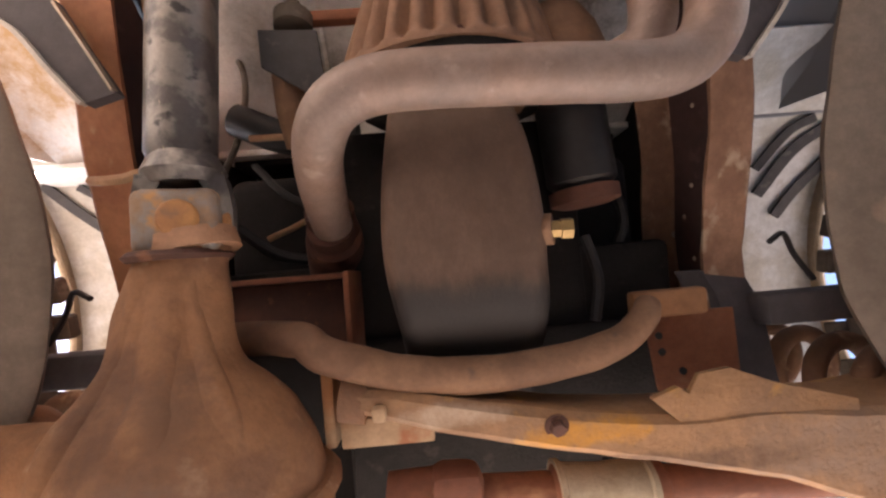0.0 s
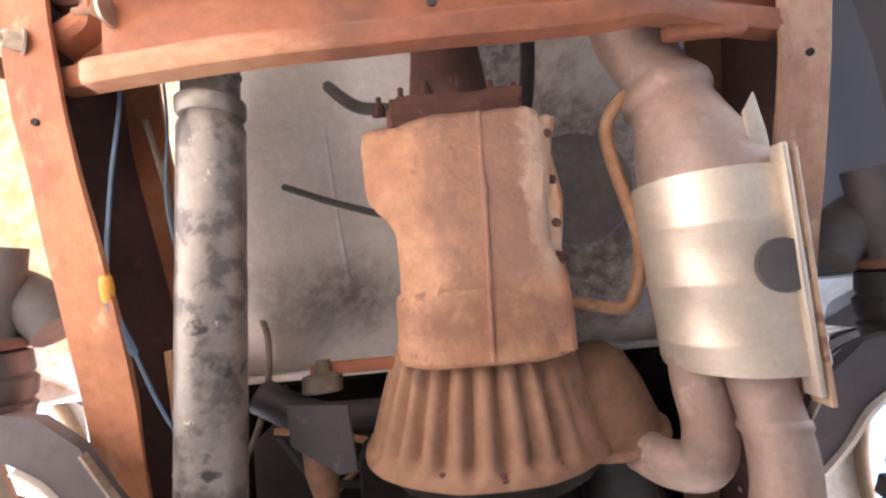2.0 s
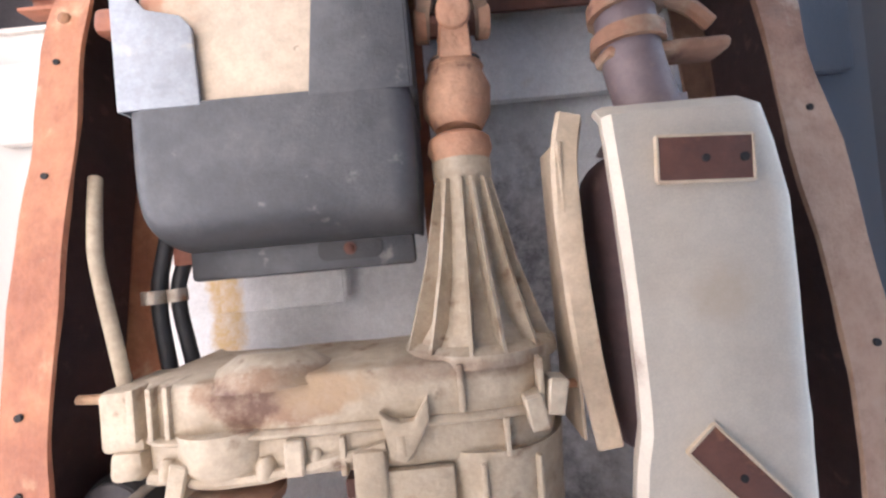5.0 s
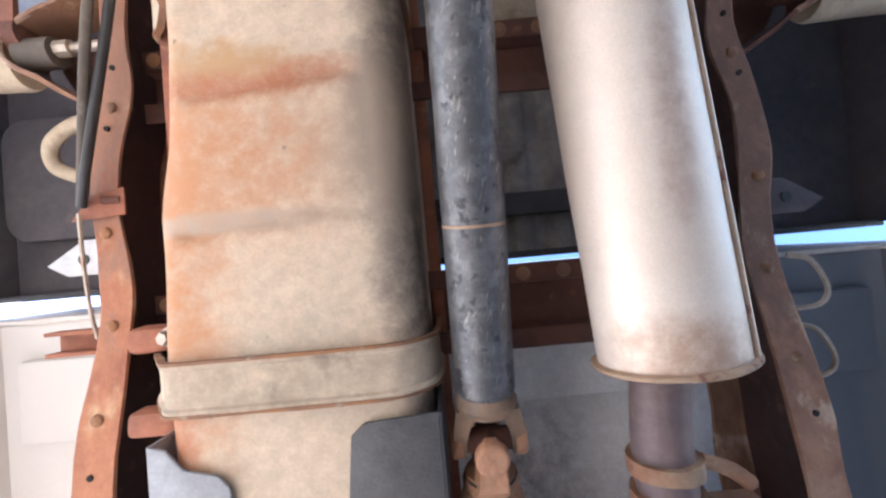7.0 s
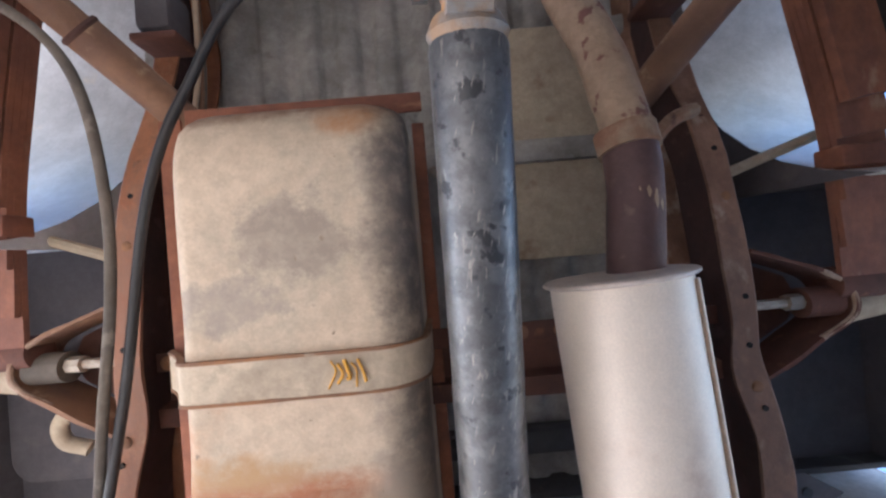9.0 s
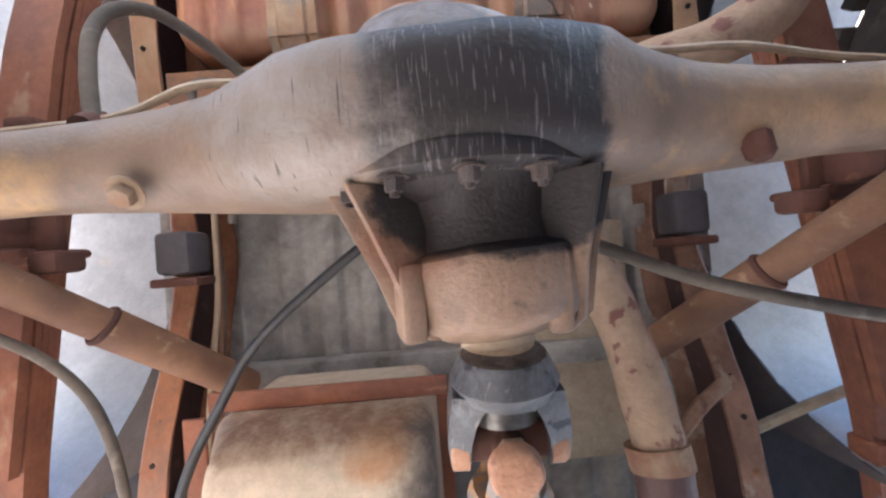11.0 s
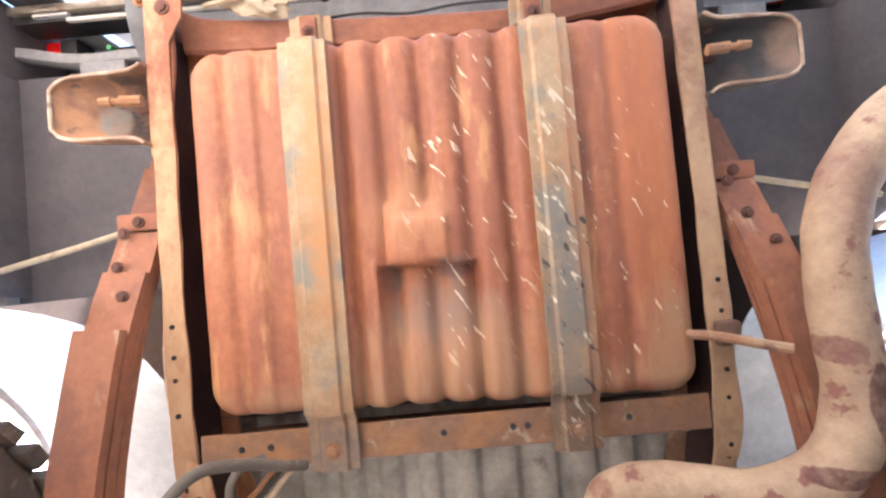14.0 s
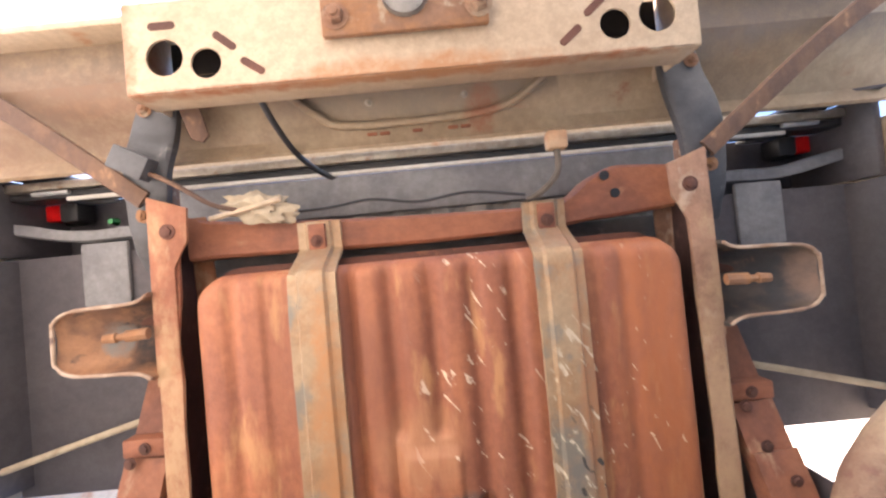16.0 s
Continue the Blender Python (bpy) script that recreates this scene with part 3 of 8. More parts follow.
def smooth_path(pts, per=8):
    """A Catmull-Rom line through the points."""
    p = [Vector(q) for q in pts]
    p = [2 * p[0] - p[1]] + p + [2 * p[-1] - p[-2]]
    out = []
    for i in range(1, len(p) - 2):
        a, b, c, d = p[i - 1:i + 3]
        for k in range(per):
            s = k / per
            out.append(0.5 * (2 * b + (c - a) * s + (2 * a - 5 * b + 4 * c - d) * s * s + (3 * b - a - 3 * c + d) * s ** 3))
    return out + [p[-2]]


def frames_along(path, up=(0, 0, 1)):
    """Side and up vectors along a line, with no twist."""
    out, u = [], Vector(up)
    for i, q in enumerate(path):
        d = (path[min(i + 1, len(path) - 1)] - path[max(i - 1, 0)]).normalized()
        u = (u - d * u.dot(d))
        if u.length < 1e-5:
            u = d.orthogonal()
        u.normalize()
        out.append((d.cross(u), u, d))
    return out


def sweep(pts, profile, per=8, up=(0, 0, 1), scale=None, curved=True):
    """A closed profile of (side, up) pairs led along a line. scale: a width for each point of the path, from 0 to 1 along it."""
    path = smooth_path(pts, per) if curved else [Vector(q) for q in pts]
    rings = []
    for i, (q, (s, u, _)) in enumerate(zip(path, frames_along(path, up))):
        k = scale(i / (len(path) - 1)) if scale else 1
        rings.append([q + s * (a * k) + u * (b * k) for a, b in profile])
    return loft(rings)


def band(pts, profile, per=4):
    """A strap led along a line that stays in one upright plane; its width lies along x."""
    path, side = smooth_path(pts, per), Vector((1, 0, 0))
    rings = []
    for i, q in enumerate(path):
        d = (path[min(i + 1, len(path) - 1)] - path[max(i - 1, 0)]).normalized()
        u = side.cross(d).normalized()
        rings.append([q + side * a + u * b for a, b in profile])
    return loft(rings)


def circle(r, n=16, squash=1.0):
    return [(r * math.cos(2 * math.pi * i / n), r * squash * math.sin(2 * math.pi * i / n)) for i in range(n)]


def tube(pts, r, n=14, per=8, scale=None, curved=True, squash=1.0):
    return sweep(pts, circle(r, n, squash), per, scale=scale, curved=curved)


def turned(a, b, rings, n=24):
    """A turned body from a to b: rings of (share of the way, radius)."""
    a, b = Vector(a), Vector(b)
    d = (b - a).normalized()
    s = d.orthogonal().normalized()
    u = d.cross(s)
    return loft([[a + (b - a) * f + s * (r * math.cos(2 * math.pi * i / n)) + u * (r * math.sin(2 * math.pi * i / n)) for i in range(n)] for f, r in rings])


def slab(outline, depth, axis="z", at=0.0, bevel=0.0):
    """A plate cut to an outline; it lies across the axis from at to at + depth."""
    bm = bmesh.new()
    put = {"z": lambda a, b: (a, b, at), "y": lambda a, b: (a, at, b), "x": lambda a, b: (at, a, b)}[axis]
    step = {"z": (0, 0, depth), "y": (0, depth, 0), "x": (depth, 0, 0)}[axis]
    f = bm.faces.new([bm.verts.new(put(a, b)) for a, b in outline])
    r = bmesh.ops.extrude_face_region(bm, geom=[f])
    bmesh.ops.translate(bm, vec=step, verts=[v for v in r["geom"] if isinstance(v, bmesh.types.BMVert)])
    if bevel:
        bmesh.ops.bevel(bm, geom=bm.edges[:], offset=bevel, segments=2, affect="EDGES", profile=0.5)
    return bm


def rounded(x0, x1, y0, y1, r, n=5):
    """The outline of a rectangle with round corners."""
    out = []
    for cx, cy, a in ((x1 - r, y1 - r, 0), (x0 + r, y1 - r, 90), (x0 + r, y0 + r, 180), (x1 - r, y0 + r, 270)):
        for i in range(n + 1):
            q = radians(a + 90 * i / n)
            out.append((cx + r * math.cos(q), cy + r * math.sin(q)))
    return out


def bolt_mesh(r=0.009, h=0.009, stud=0.0):
    """A hexagon head with washer, pointing down from z = 0."""
    bits = [turned((0, 0, 0), (0, 0, -0.002), [(0, r * 1.5), (1, r * 1.5)], 14), turned((0, 0, -0.002), (0, 0, -h), [(0, r), (0.8, r), (1, r * 0.85)], 6)]
    if stud:
        bits.append(turned((0, 0, -h), (0, 0, -h - stud), [(0, r * 0.5), (0.9, r * 0.5), (1, r * 0.35)], 8))
    return joined(*bits)


def bolt(parent, at, way=(0, 0, -1), r=0.009, h=0.009, stud=0.0, material=None, name="bolt", label=""):
    q = Vector(way).to_track_quat("-Z", "Y").to_matrix().to_4x4()
    return part(name, moved(bolt_mesh(r, h, stud), Matrix.Translation(at) @ q), material or ZINC, parent, label)


def rough_up(bm, size, scale, seed=0.0):
    """Small unevenness over a mesh."""
    bm.normal_update()
    for v in bm.verts:
        v.co += v.normal * (noise.noise(v.co * scale + Vector((seed, seed, seed))) * size)
    return bm


def interp(table, y):
    """Values for y from rows (y, a, b, ...), in falling order of y."""
    for r0, r1 in zip(table, table[1:]):
        if y >= r1[0]:
            k = min(1, max(0, (r0[0] - y) / (r0[0] - r1[0])))
            return [a + (b - a) * k for a, b in zip(r0[1:], r1[1:])]
    return list(table[-1][1:])


# ---- ground ----
bm = bmesh.new()
bmesh.ops.create_grid(bm, x_segments=4, y_segments=4, size=400)
bm.transform(Matrix.Translation((0, 0, 0.072)))
single("ground", bm, GROUND, "sandy sunlit concrete ground under the truck", "ground", kind="structure", smooth=0)

# ---- chassis frame: rails of channel steel ----
RAIL = [(0.75, 0.43, 0.70, 0.15), (0.10, 0.425, 0.70, 0.16), (-0.02, 0.42, 0.685, 0.17), (-0.15, 0.41, 0.635, 0.18), (-0.26, 0.40, 0.605, 0.19),
        (-0.42, 0.392, 0.570, 0.19), (-0.70, 0.430, 0.545, 0.18), (-0.90, 0.455, 0.548, 0.18), (-1.06, 0.465, 0.556, 0.18), (-1.15, 0.465, 0.562, 0.18),
        (-1.375, 0.463, 0.598, 0.18), (-1.47, 0.465, 0.622, 0.18), (-1.60, 0.472, 0.648, 0.17), (-1.77, 0.468, 0.692, 0.16), (-1.85, 0.472, 0.700, 0.156), (-1.94, 0.485, 0.707, 0.153), (-2.02, 0.484, 0.713, 0.15), (-2.12, 0.464, 0.719, 0.15),
        (-2.22, 0.468, 0.722, 0.15), (-2.45, 0.466, 0.752, 0.15), (-2.62, 0.465, 0.82, 0.15), (-2.78, 0.465, 0.87, 0.14), (-2.92, 0.468, 0.855, 0.14),
        (-3.01, 0.472, 0.820, 0.15), (-3.15, 0.470, 0.806, 0.15), (-3.30, 0.470, 0.806, 0.15), (-3.60, 0.470, 0.812, 0.13), (-3.90, 0.467, 0.824, 0.10)]


FLANGE = [(0.75, 0.034), (-1.5, 0.0315), (-1.75, 0.026), (-2.2, 0.0245), (-2.6, 0.025), (-3.1, 0.0232), (-3.9, 0.0215)]


def rail_mesh(side):
    """C-section with the web outside and the flanges turned in."""
    rings = []
    for q in smooth_path([(y, x, z) for y, x, z, h in RAIL], 4):
        y, x, z = q
        h = interp([(r[0], r[3]) for r in RAIL], y)[0]
        w, t = interp(FLANGE, y)[0], 0.006
        w += 0.007 * noise.noise(Vector((side * 3.0, y * 7, 0))) * (1 if y < -1.2 else 0.4)
        rings.append([(side * (x + a), y, z + b) for a, b in ((w, 0.008), (w - 0.008, 0), (-w, 0), (-w, t), (w - 0.010, t), (w - t, 0.012), (w - t, h - 0.012),
                     (w - 0.010, h - t), (-w, h - t), (-w, h), (w - 0.008, h), (w, h - 0.008))])
    return loft(rings)


frame_ob = thing("chassis_frame", (0, -1.5, 0.7), "rusty ladder frame of channel steel rails under a pickup", "vehicle frame")
for side in (-1, 1):
    rail_ob = part("rail", rough_up(rail_mesh(side), 0.003, 13, side), RAIL_TAN if side < 0 else RAIL_BROWN, frame_ob)
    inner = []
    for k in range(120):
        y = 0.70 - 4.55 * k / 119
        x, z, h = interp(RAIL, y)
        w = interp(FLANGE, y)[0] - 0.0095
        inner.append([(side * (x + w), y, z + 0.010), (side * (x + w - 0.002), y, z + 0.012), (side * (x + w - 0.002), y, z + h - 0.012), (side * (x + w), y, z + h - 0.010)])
    # separate sheet over the inner web face, darker than the rail
    part("web_lining", loft(inner), WEB, rail_ob, "dark sheet lining the inside of the channel")
    # bolt holes and rivets along the lower flange, and holes in the web
    for y in (-0.69, -1.013, -1.065, -1.147, -1.42, -1.577, -2.058, -2.152, -2.225, -2.46, -2.518, -2.99, -3.014, -3.098, -3.147, -3.208, -3.247, -3.30):
        x, z, h = interp(RAIL, y)
        part("hole", turned((side * x, y, z - 0.0025), (side * x, y, z + 0.003), [(0, 0.0042), (1, 0.0042)], 12), NEAR_BLACK, rail_ob)
    for y in (-1.644, -1.765, -1.90, -2.09, -2.38):
        x, z, h = interp(RAIL, y)
        part("rivet", turned((side * x, y, z + 0.001), (side * x, y, z - 0.006), [(0, 0.009), (0.6, 0.008), (1, 0.004)], 14), RUST_BROWN, rail_ob)
    # small web holes: the light through them drawn as bright discs
    for y, z in ((-0.226, 0.731), (-0.105, 0.77), (-0.056, 0.804), (-0.028, 0.845), (0.018, 0.797)):
        x = interp(RAIL, y)[0]
        part("rivet", turned((side * (x + 0.028), y, z), (side * (x + 0.020), y, z), [(0, 0.006), (0.6, 0.006), (1, 0.003)], 10), ZINC, rail_ob, "pale disc standing for daylight through a web hole")
    # larger web holes, with the daylight behind them put into pale discs
    for y, k in ((-1.0, 0.5), (-1.3, 0.45), (-2.62, 0.4), (-3.17, 0.3), (-3.36, 0.35), (-3.42, 0.5), (-3.70, 0.5)):
        x, z, h = interp(RAIL, y)
        w = interp(FLANGE, y)[0] - 0.0075
        part("hole", turned((side * (x + w), y, z + h * k), (side * (x + w + 0.006), y, z + h * k), [(0, 0.009), (1, 0.009)], 14), WHITE_PAINT if y < -3 else ZINC, rail_ob, "web hole drawn as a pale disc of painted daylight")


# ---- cab, bed and fenders, seen from below ----
cab = thing("cab", (0, -0.9, 0.9), "grey dusty underside of a pickup cab with transmission tunnel", "vehicle cab")


def floor_section(y, rise, base):
    """A half-tunnel over the gearbox, flat foot wells, sills at the sides."""
    pts = []
    for i in range(61):
        x = -0.93 + 1.86 * i / 60
        d = min(1.0, max(0.0, (0.36 - abs(x - 0.0)) / 0.20))
        z = base + rise * (3 * d * d - 2 * d ** 3)
        if abs(x) > 0.80:
            z -= 0.13 * min(1, (abs(x) - 0.80) / 0.04)
        pts.append((x, y, z))
    return pts


low = [floor_section(y, r, b) for y, r, b in ((-0.30, 0.10, 1.02), (-0.36, 0.14, 0.93), (-0.45, 0.16, 0.85), (-0.60, 0.16, 0.82), (-0.8, 0.13, 0.83), (-1.0, 0.10, 0.86), (-1.2, 0.05, 0.87), (-1.4, 0.05, 0.87), (-1.765, 0.05, 0.87))]
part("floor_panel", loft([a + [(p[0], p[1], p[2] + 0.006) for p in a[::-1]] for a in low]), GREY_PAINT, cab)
part("floor_pressing", box(-0.41, -0.18, -1.36, -1.21, 0.862, 0.874, 0.006), GREY_PAINT, cab)
part("floor_rib", box(-0.185, -0.175, -1.40, -1.22, 0.866, 0.90, 0.003), GREY_PAINT, cab)
part("drain_plug", turned((-0.311, -1.338, 0.87), (-0.311, -1.338, 0.858), [(0, 0.02), (0.5, 0.019), (1, 0.012)], 16), DARK_PAINT, cab)
part("seam_bead", tube([(-0.20, -0.46, 0.985), (-0.21, -0.62, 0.955), (-0.22, -0.80, 0.935)], 0.006, 6, 5), GREY_PAINT, cab)
part("seat_sill", box(-0.78, 0.78, -1.70, -1.55, 0.845, 0.87, 0.008), GREY_PAINT, cab)
part("back_panel", box(-0.93, 0.93, -1.775, -1.765, 0.86, 1.75, 0.003), WHITE_PAINT, cab)
part("firewall", box(-0.93, 0.93, -0.30, -0.285, 1.0, 1.45, 0.003), GREY_PAINT, cab)
for s in (-1, 1):
    part("side_panel", box(s * 0.93, s * 0.945, -1.77, -0.61, 0.62, 1.25, 0.003), TAN_PAINT, cab)
    part("floor_mount", box(s * 0.60, s * 0.68, -0.66, -0.60, 0.80, 0.83, 0.005), DARK_PAINT, cab)
part("roof_panel", box(-0.8, 0.8, -1.77, -0.5, 1.75, 1.77, 0.004), TAN_PAINT, cab)
part("hood", box(-0.98, 0.98, -0.30, 0.95, 1.30, 1.32, 0.004), TAN_PAINT, cab)
# near-black sheets added out of sight so that the bay stays dark
part("hood_shade_sheet", box(-0.45, 0.45, -0.27, 0.90, 1.225, 1.245, 0.004), NEAR_BLACK, cab, "near-black sheet added under the hood for the dark engine bay")
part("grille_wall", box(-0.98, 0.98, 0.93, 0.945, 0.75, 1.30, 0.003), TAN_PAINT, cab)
part("radiator_shroud", rough_up(box(-0.44, 0.44, 0.52, 0.60, 0.66, 1.18, 0.02), 0.003, 12), NEAR_BLACK, cab, "near-black unseen radiator and fan shroud")
part("firewall_shade_sheet", box(-0.44, 0.44, -0.284, -0.27, 1.03, 1.22, 0.003), NEAR_BLACK, cab)
part("heat_shield_pad", turned((0.225, -0.60, 0.735), (0.225, -0.60, 0.745), [(0, 0.085), (1, 0.09)], 28), PAD_GREY, cab)


def arch_shell(s, yc, zc, r, x0, x1, a0, a1, thick=0.004, n=26):
    """A curved wheel-house skin round the axle line."""
    rings = []
    for i in range(n + 1):
        a = radians(a0 + (a1 - a0) * i / n)
        c, q = math.cos(a), math.sin(a)
        rings.append([(s * x0, yc + r * c, zc + r * q), (s * x1, yc + r * c, zc + r * q), (s * x1, yc + (r + thick) * c, zc + (r + thick) * q), (s * x0, yc + (r + thick) * c, zc + (r + thick) * q)])
    return loft(rings)


def arched_side(s, x, y0, y1, z0, z1, yc, zc, r, thick=0.006):
    """An outer body side with a round wheel opening cut into its lower edge."""
    arc = []
    for i in range(25):
        a = math.pi * i / 24
        arc.append((yc + r * math.cos(a), zc + r * math.sin(a)))
    outline = [(y1, z0), (yc + r, z0)] + [p for p in arc] + [(yc - r, z0), (y0, z0), (y0, z1), (y1, z1)]
    return slab(outline, s * thick, "x", s * x)


LOUVRES = {1: ((0.010, [(0.80, -0.18), (0.849, -0.253), (0.90, -0.278)]), (0.013, [(0.82, -0.12), (0.881, -0.217), (0.955, -0.268)]), (0.012, [(0.875, -0.065), (0.914, -0.121), (0.975, -0.193)])),
           -1: ((0.012, [(0.95, -0.29), (0.90, -0.225), (0.80, -0.13)]), (0.009, [(0.87, -0.28), (0.83, -0.25), (0.80, -0.22)]))}
for s in (-1, 1):
    fen = thing("front_fender", (s * 0.8, 0.13, 0.6), "front fender with dusty pale inner liner", "fender", "front fenders")
    open_r = 0.56 if s > 0 else 0.66
    part("liner", rough_up(arch_shell(s, 0.10, 0.56, open_r + 0.03, 0.465, 0.98, 12, 150), 0.003, 9), LINER, fen)
    part("apron", box(s * 0.462, s * 0.466, -0.36, 0.62, 0.86, 1.20, 0.001), NEAR_BLACK, fen)
    part("outer_skin", arched_side(s, 0.985, -0.60, 0.94, 0.62, 1.30, 0.10, 0.56, open_r), TAN_PAINT, fen)
    part("lip", tube([(s * 0.975, 0.10 + (open_r - 0.003) * math.cos(radians(a)), 0.56 + (open_r - 0.003) * math.sin(radians(a))) for a in range(0, 181, 12)], 0.008, 8, 2), TAN_PAINT, fen)
    for w, line in LOUVRES[s]:
        part("louvre", sweep([(s * x, y, 0.56 + math.sqrt((open_r + 0.022) ** 2 - (y - 0.10) ** 2)) for x, y in line], [(-w, -0.005), (w, -0.005), (w, 0.004), (-w, 0.004)], 8), DARK_PAINT, fen)

bed = thing("pickup_bed", (0, -2.9, 1.0), "ribbed steel pickup bed with dusty underside", "vehicle bed")


def bed_floor():
    prof = []
    x = -0.60
    while x < 0.59:
        prof += [(x, 1.004), (x + 0.028, 1.004), (x + 0.034, 1.007), (x + 0.042, 1.017), (x + 0.047, 1.019), (x + 0.068, 1.019), (x + 0.073, 1.017), (x + 0.081, 1.007)]
        x += 0.0865
    ring = prof + [(a, b + 0.004) for a, b in prof[::-1]]
    return loft([[(a, y, b) for a, b in ring] for y in (-1.815, -2.2, -2.6, -3.0, -3.5, -3.95)])


part("floor_panel", bed_floor(), BED_PAINT, bed)
part("front_wall", box(-0.93, 0.93, -1.82, -1.806, 0.95, 1.5, 0.003), DARK_PAINT, bed)
for s in (-1, 1):
    for y0, y1 in ((-2.405, -1.815), (-3.855, -3.345)):
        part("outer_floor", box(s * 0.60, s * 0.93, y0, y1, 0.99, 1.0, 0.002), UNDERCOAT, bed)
    # dark panel added on the right only, for that side's shade
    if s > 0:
        part("wheel_house_shade_panel", rough_up(slab([(-2.40, 0.80), (-2.40, 0.99), (-2.52, 0.99), (-2.47, 0.86)], 0.30, "x", 0.60), 0.002, 9), UNDERCOAT, bed)
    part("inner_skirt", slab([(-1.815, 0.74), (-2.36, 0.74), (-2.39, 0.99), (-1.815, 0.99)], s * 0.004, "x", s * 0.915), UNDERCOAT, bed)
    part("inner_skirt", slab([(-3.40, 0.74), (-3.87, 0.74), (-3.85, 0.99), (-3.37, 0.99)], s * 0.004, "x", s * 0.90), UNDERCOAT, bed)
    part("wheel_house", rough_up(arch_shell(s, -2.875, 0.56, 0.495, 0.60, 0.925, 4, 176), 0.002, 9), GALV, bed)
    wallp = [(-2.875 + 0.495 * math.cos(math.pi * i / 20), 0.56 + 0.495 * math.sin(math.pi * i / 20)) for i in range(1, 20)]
    # right wall darker than the left: its shaded side put into the colour
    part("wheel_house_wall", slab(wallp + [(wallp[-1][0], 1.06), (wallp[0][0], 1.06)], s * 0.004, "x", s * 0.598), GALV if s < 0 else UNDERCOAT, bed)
    part("side_wall", arched_side(s, 0.935, -3.98, -1.82, 0.72, 1.5, -2.875, 0.60, 0.455), TAN_PAINT, bed)
    part("corner_post", box(s * 0.655, s * 0.755, -3.875, -3.74, 0.978, 0.989, 0.004), PAD_GREY, bed)
# sills at -3.105 and -3.80 added dark, as the shade in the tank gaps
for y in (-2.53, -1.92, -3.0, -3.105, -3.45, -3.80):
    part("cross_sill", box(-0.58, 0.58, y - 0.024, y + 0.024, 0.955, 1.002, 0.005), DARK_PAINT if y in (-1.92, -3.105, -3.80) else BED_PAINT, bed)
part("spare_panel", box(0.10, 0.40, -2.80, -2.30, 0.972, 0.985, 0.004), TAN_DUST, bed, "dusty tan panel under the bed floor")
part("sill_bolt", bolt_mesh(0.008, 0.008), ZINC, bed).matrix_basis = Matrix.Translation((0.016, -2.50, 0.953))
part("rear_sill", rough_up(box(-0.60, 0.60, -3.972, -3.885, 0.986, 1.03, 0.006), 0.002, 14), PAD_GREY, bed)
part("sill_lip", rough_up(box(-0.78, 0.78, -3.981, -3.973, 0.982, 0.992, 0.002), 0.001, 14), WHITE_PAINT, bed, "pale folded edge of the rear sill")
part("sill_groove", box(-0.93, 0.93, -3.999, -3.983, 0.995, 1.06, 0.003), BLACK, bed)
part("tailgate_lip", rough_up(box(-0.93, 0.93, -4.019, -4.001, 0.985, 1.09, 0.003), 0.001, 14), ZINC, bed, "bright lower edge of the tailgate")
part("tailgate", box(-0.80, 0.80, -4.06, -4.03, 1.09, 1.5, 0.006), TAN_PAINT, bed)
for s in (-1, 1):
    tl = thing("tail_lamp", (s * 0.90, -3.96, 1.09), "red tail lamp glimpsed through the bed corner", "lamp", "tail lamps")
    lamp_box = part("housing_box", box(s * 0.868, s * 0.92, -3.99, -3.94, 1.121, 1.133, 0.003), BLACK, tl)
    part("lens", box(s * 0.875, s * 0.915, -3.985, -3.945, 1.07, 1.12, 0.005), RED_LENS, lamp_box, "red lens")
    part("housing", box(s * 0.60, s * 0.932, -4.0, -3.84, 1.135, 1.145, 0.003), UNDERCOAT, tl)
    # dark sheets added over the sunlit corner wall
    part("side_dark_sheet", box(s * 0.915, s * 0.931, -4.03, -3.86, 0.93, 1.134, 0.003), UNDERCOAT, tl)
    part("corner_dark_sheet", slab([(s * 0.80, 0.93), (s * 0.915, 0.90), (s * 0.915, 1.134), (s * 0.80, 1.134)], 0.006, "y", -4.036, 0.001), UNDERCOAT, tl)
    # two plates added to keep the sun out of this corner
    part("front_sun_block", box(s * 0.60, s * 0.93, -3.852, -3.846, 1.001, 1.134, 0.002), UNDERCOAT, tl)
    part("inner_sun_block", box(s * 0.602, s * 0.608, -4.0, -3.853, 1.01, 1.134, 0.002), UNDERCOAT, tl)
    part("end_plate", box(s * 0.78, s * 0.86, -3.998, -3.990, 0.985, 1.13, 0.003), GALV, tl)
    part("socket", box(s * 0.83, s * 0.872, -3.985, -3.94, 1.06, 1.115, 0.005), BLACK, tl)
    part("shelf", rough_up(sweep([(s * 0.60, -3.896, 1.0), (s * 0.68, -3.896, 1.0), (s * 0.745, -3.894, 1.0), (s * 0.81, -3.900, 1.0), (s * 0.87, -3.913, 1.0), (s * 0.925, -3.925, 1.0)], [(-0.012, -0.001), (0.009, -0.002), (0.013, 0.004), (0.013, 0.030), (0.010, 0.030), (0.009, 0.004), (-0.012, 0.004)], 5), 0.003, 12), PAD_GREY, tl)
    single("bed_brace", tube([(s * 0.62, -3.50, 0.955), (s * 0.74, -3.47, 0.95), (s * 0.90, -3.43, 0.93)], 0.007, 8, 4), TAN_DUST, "thin dusty tan rod bracing the bed side", "rod", "bed braces")
part("marker_bulb", turned((-0.714, -3.925, 1.03), (-0.714, -3.925, 1.012), [(0, 0.009), (1, 0.006)], 10), GREEN, bed, "small green clip")


# ---- cross member under the gearbox ----
xm = thing("transmission_crossmember", (0.0, -0.78, 0.5), "rusty pressed steel cross member bolted between the rails", "cross member")


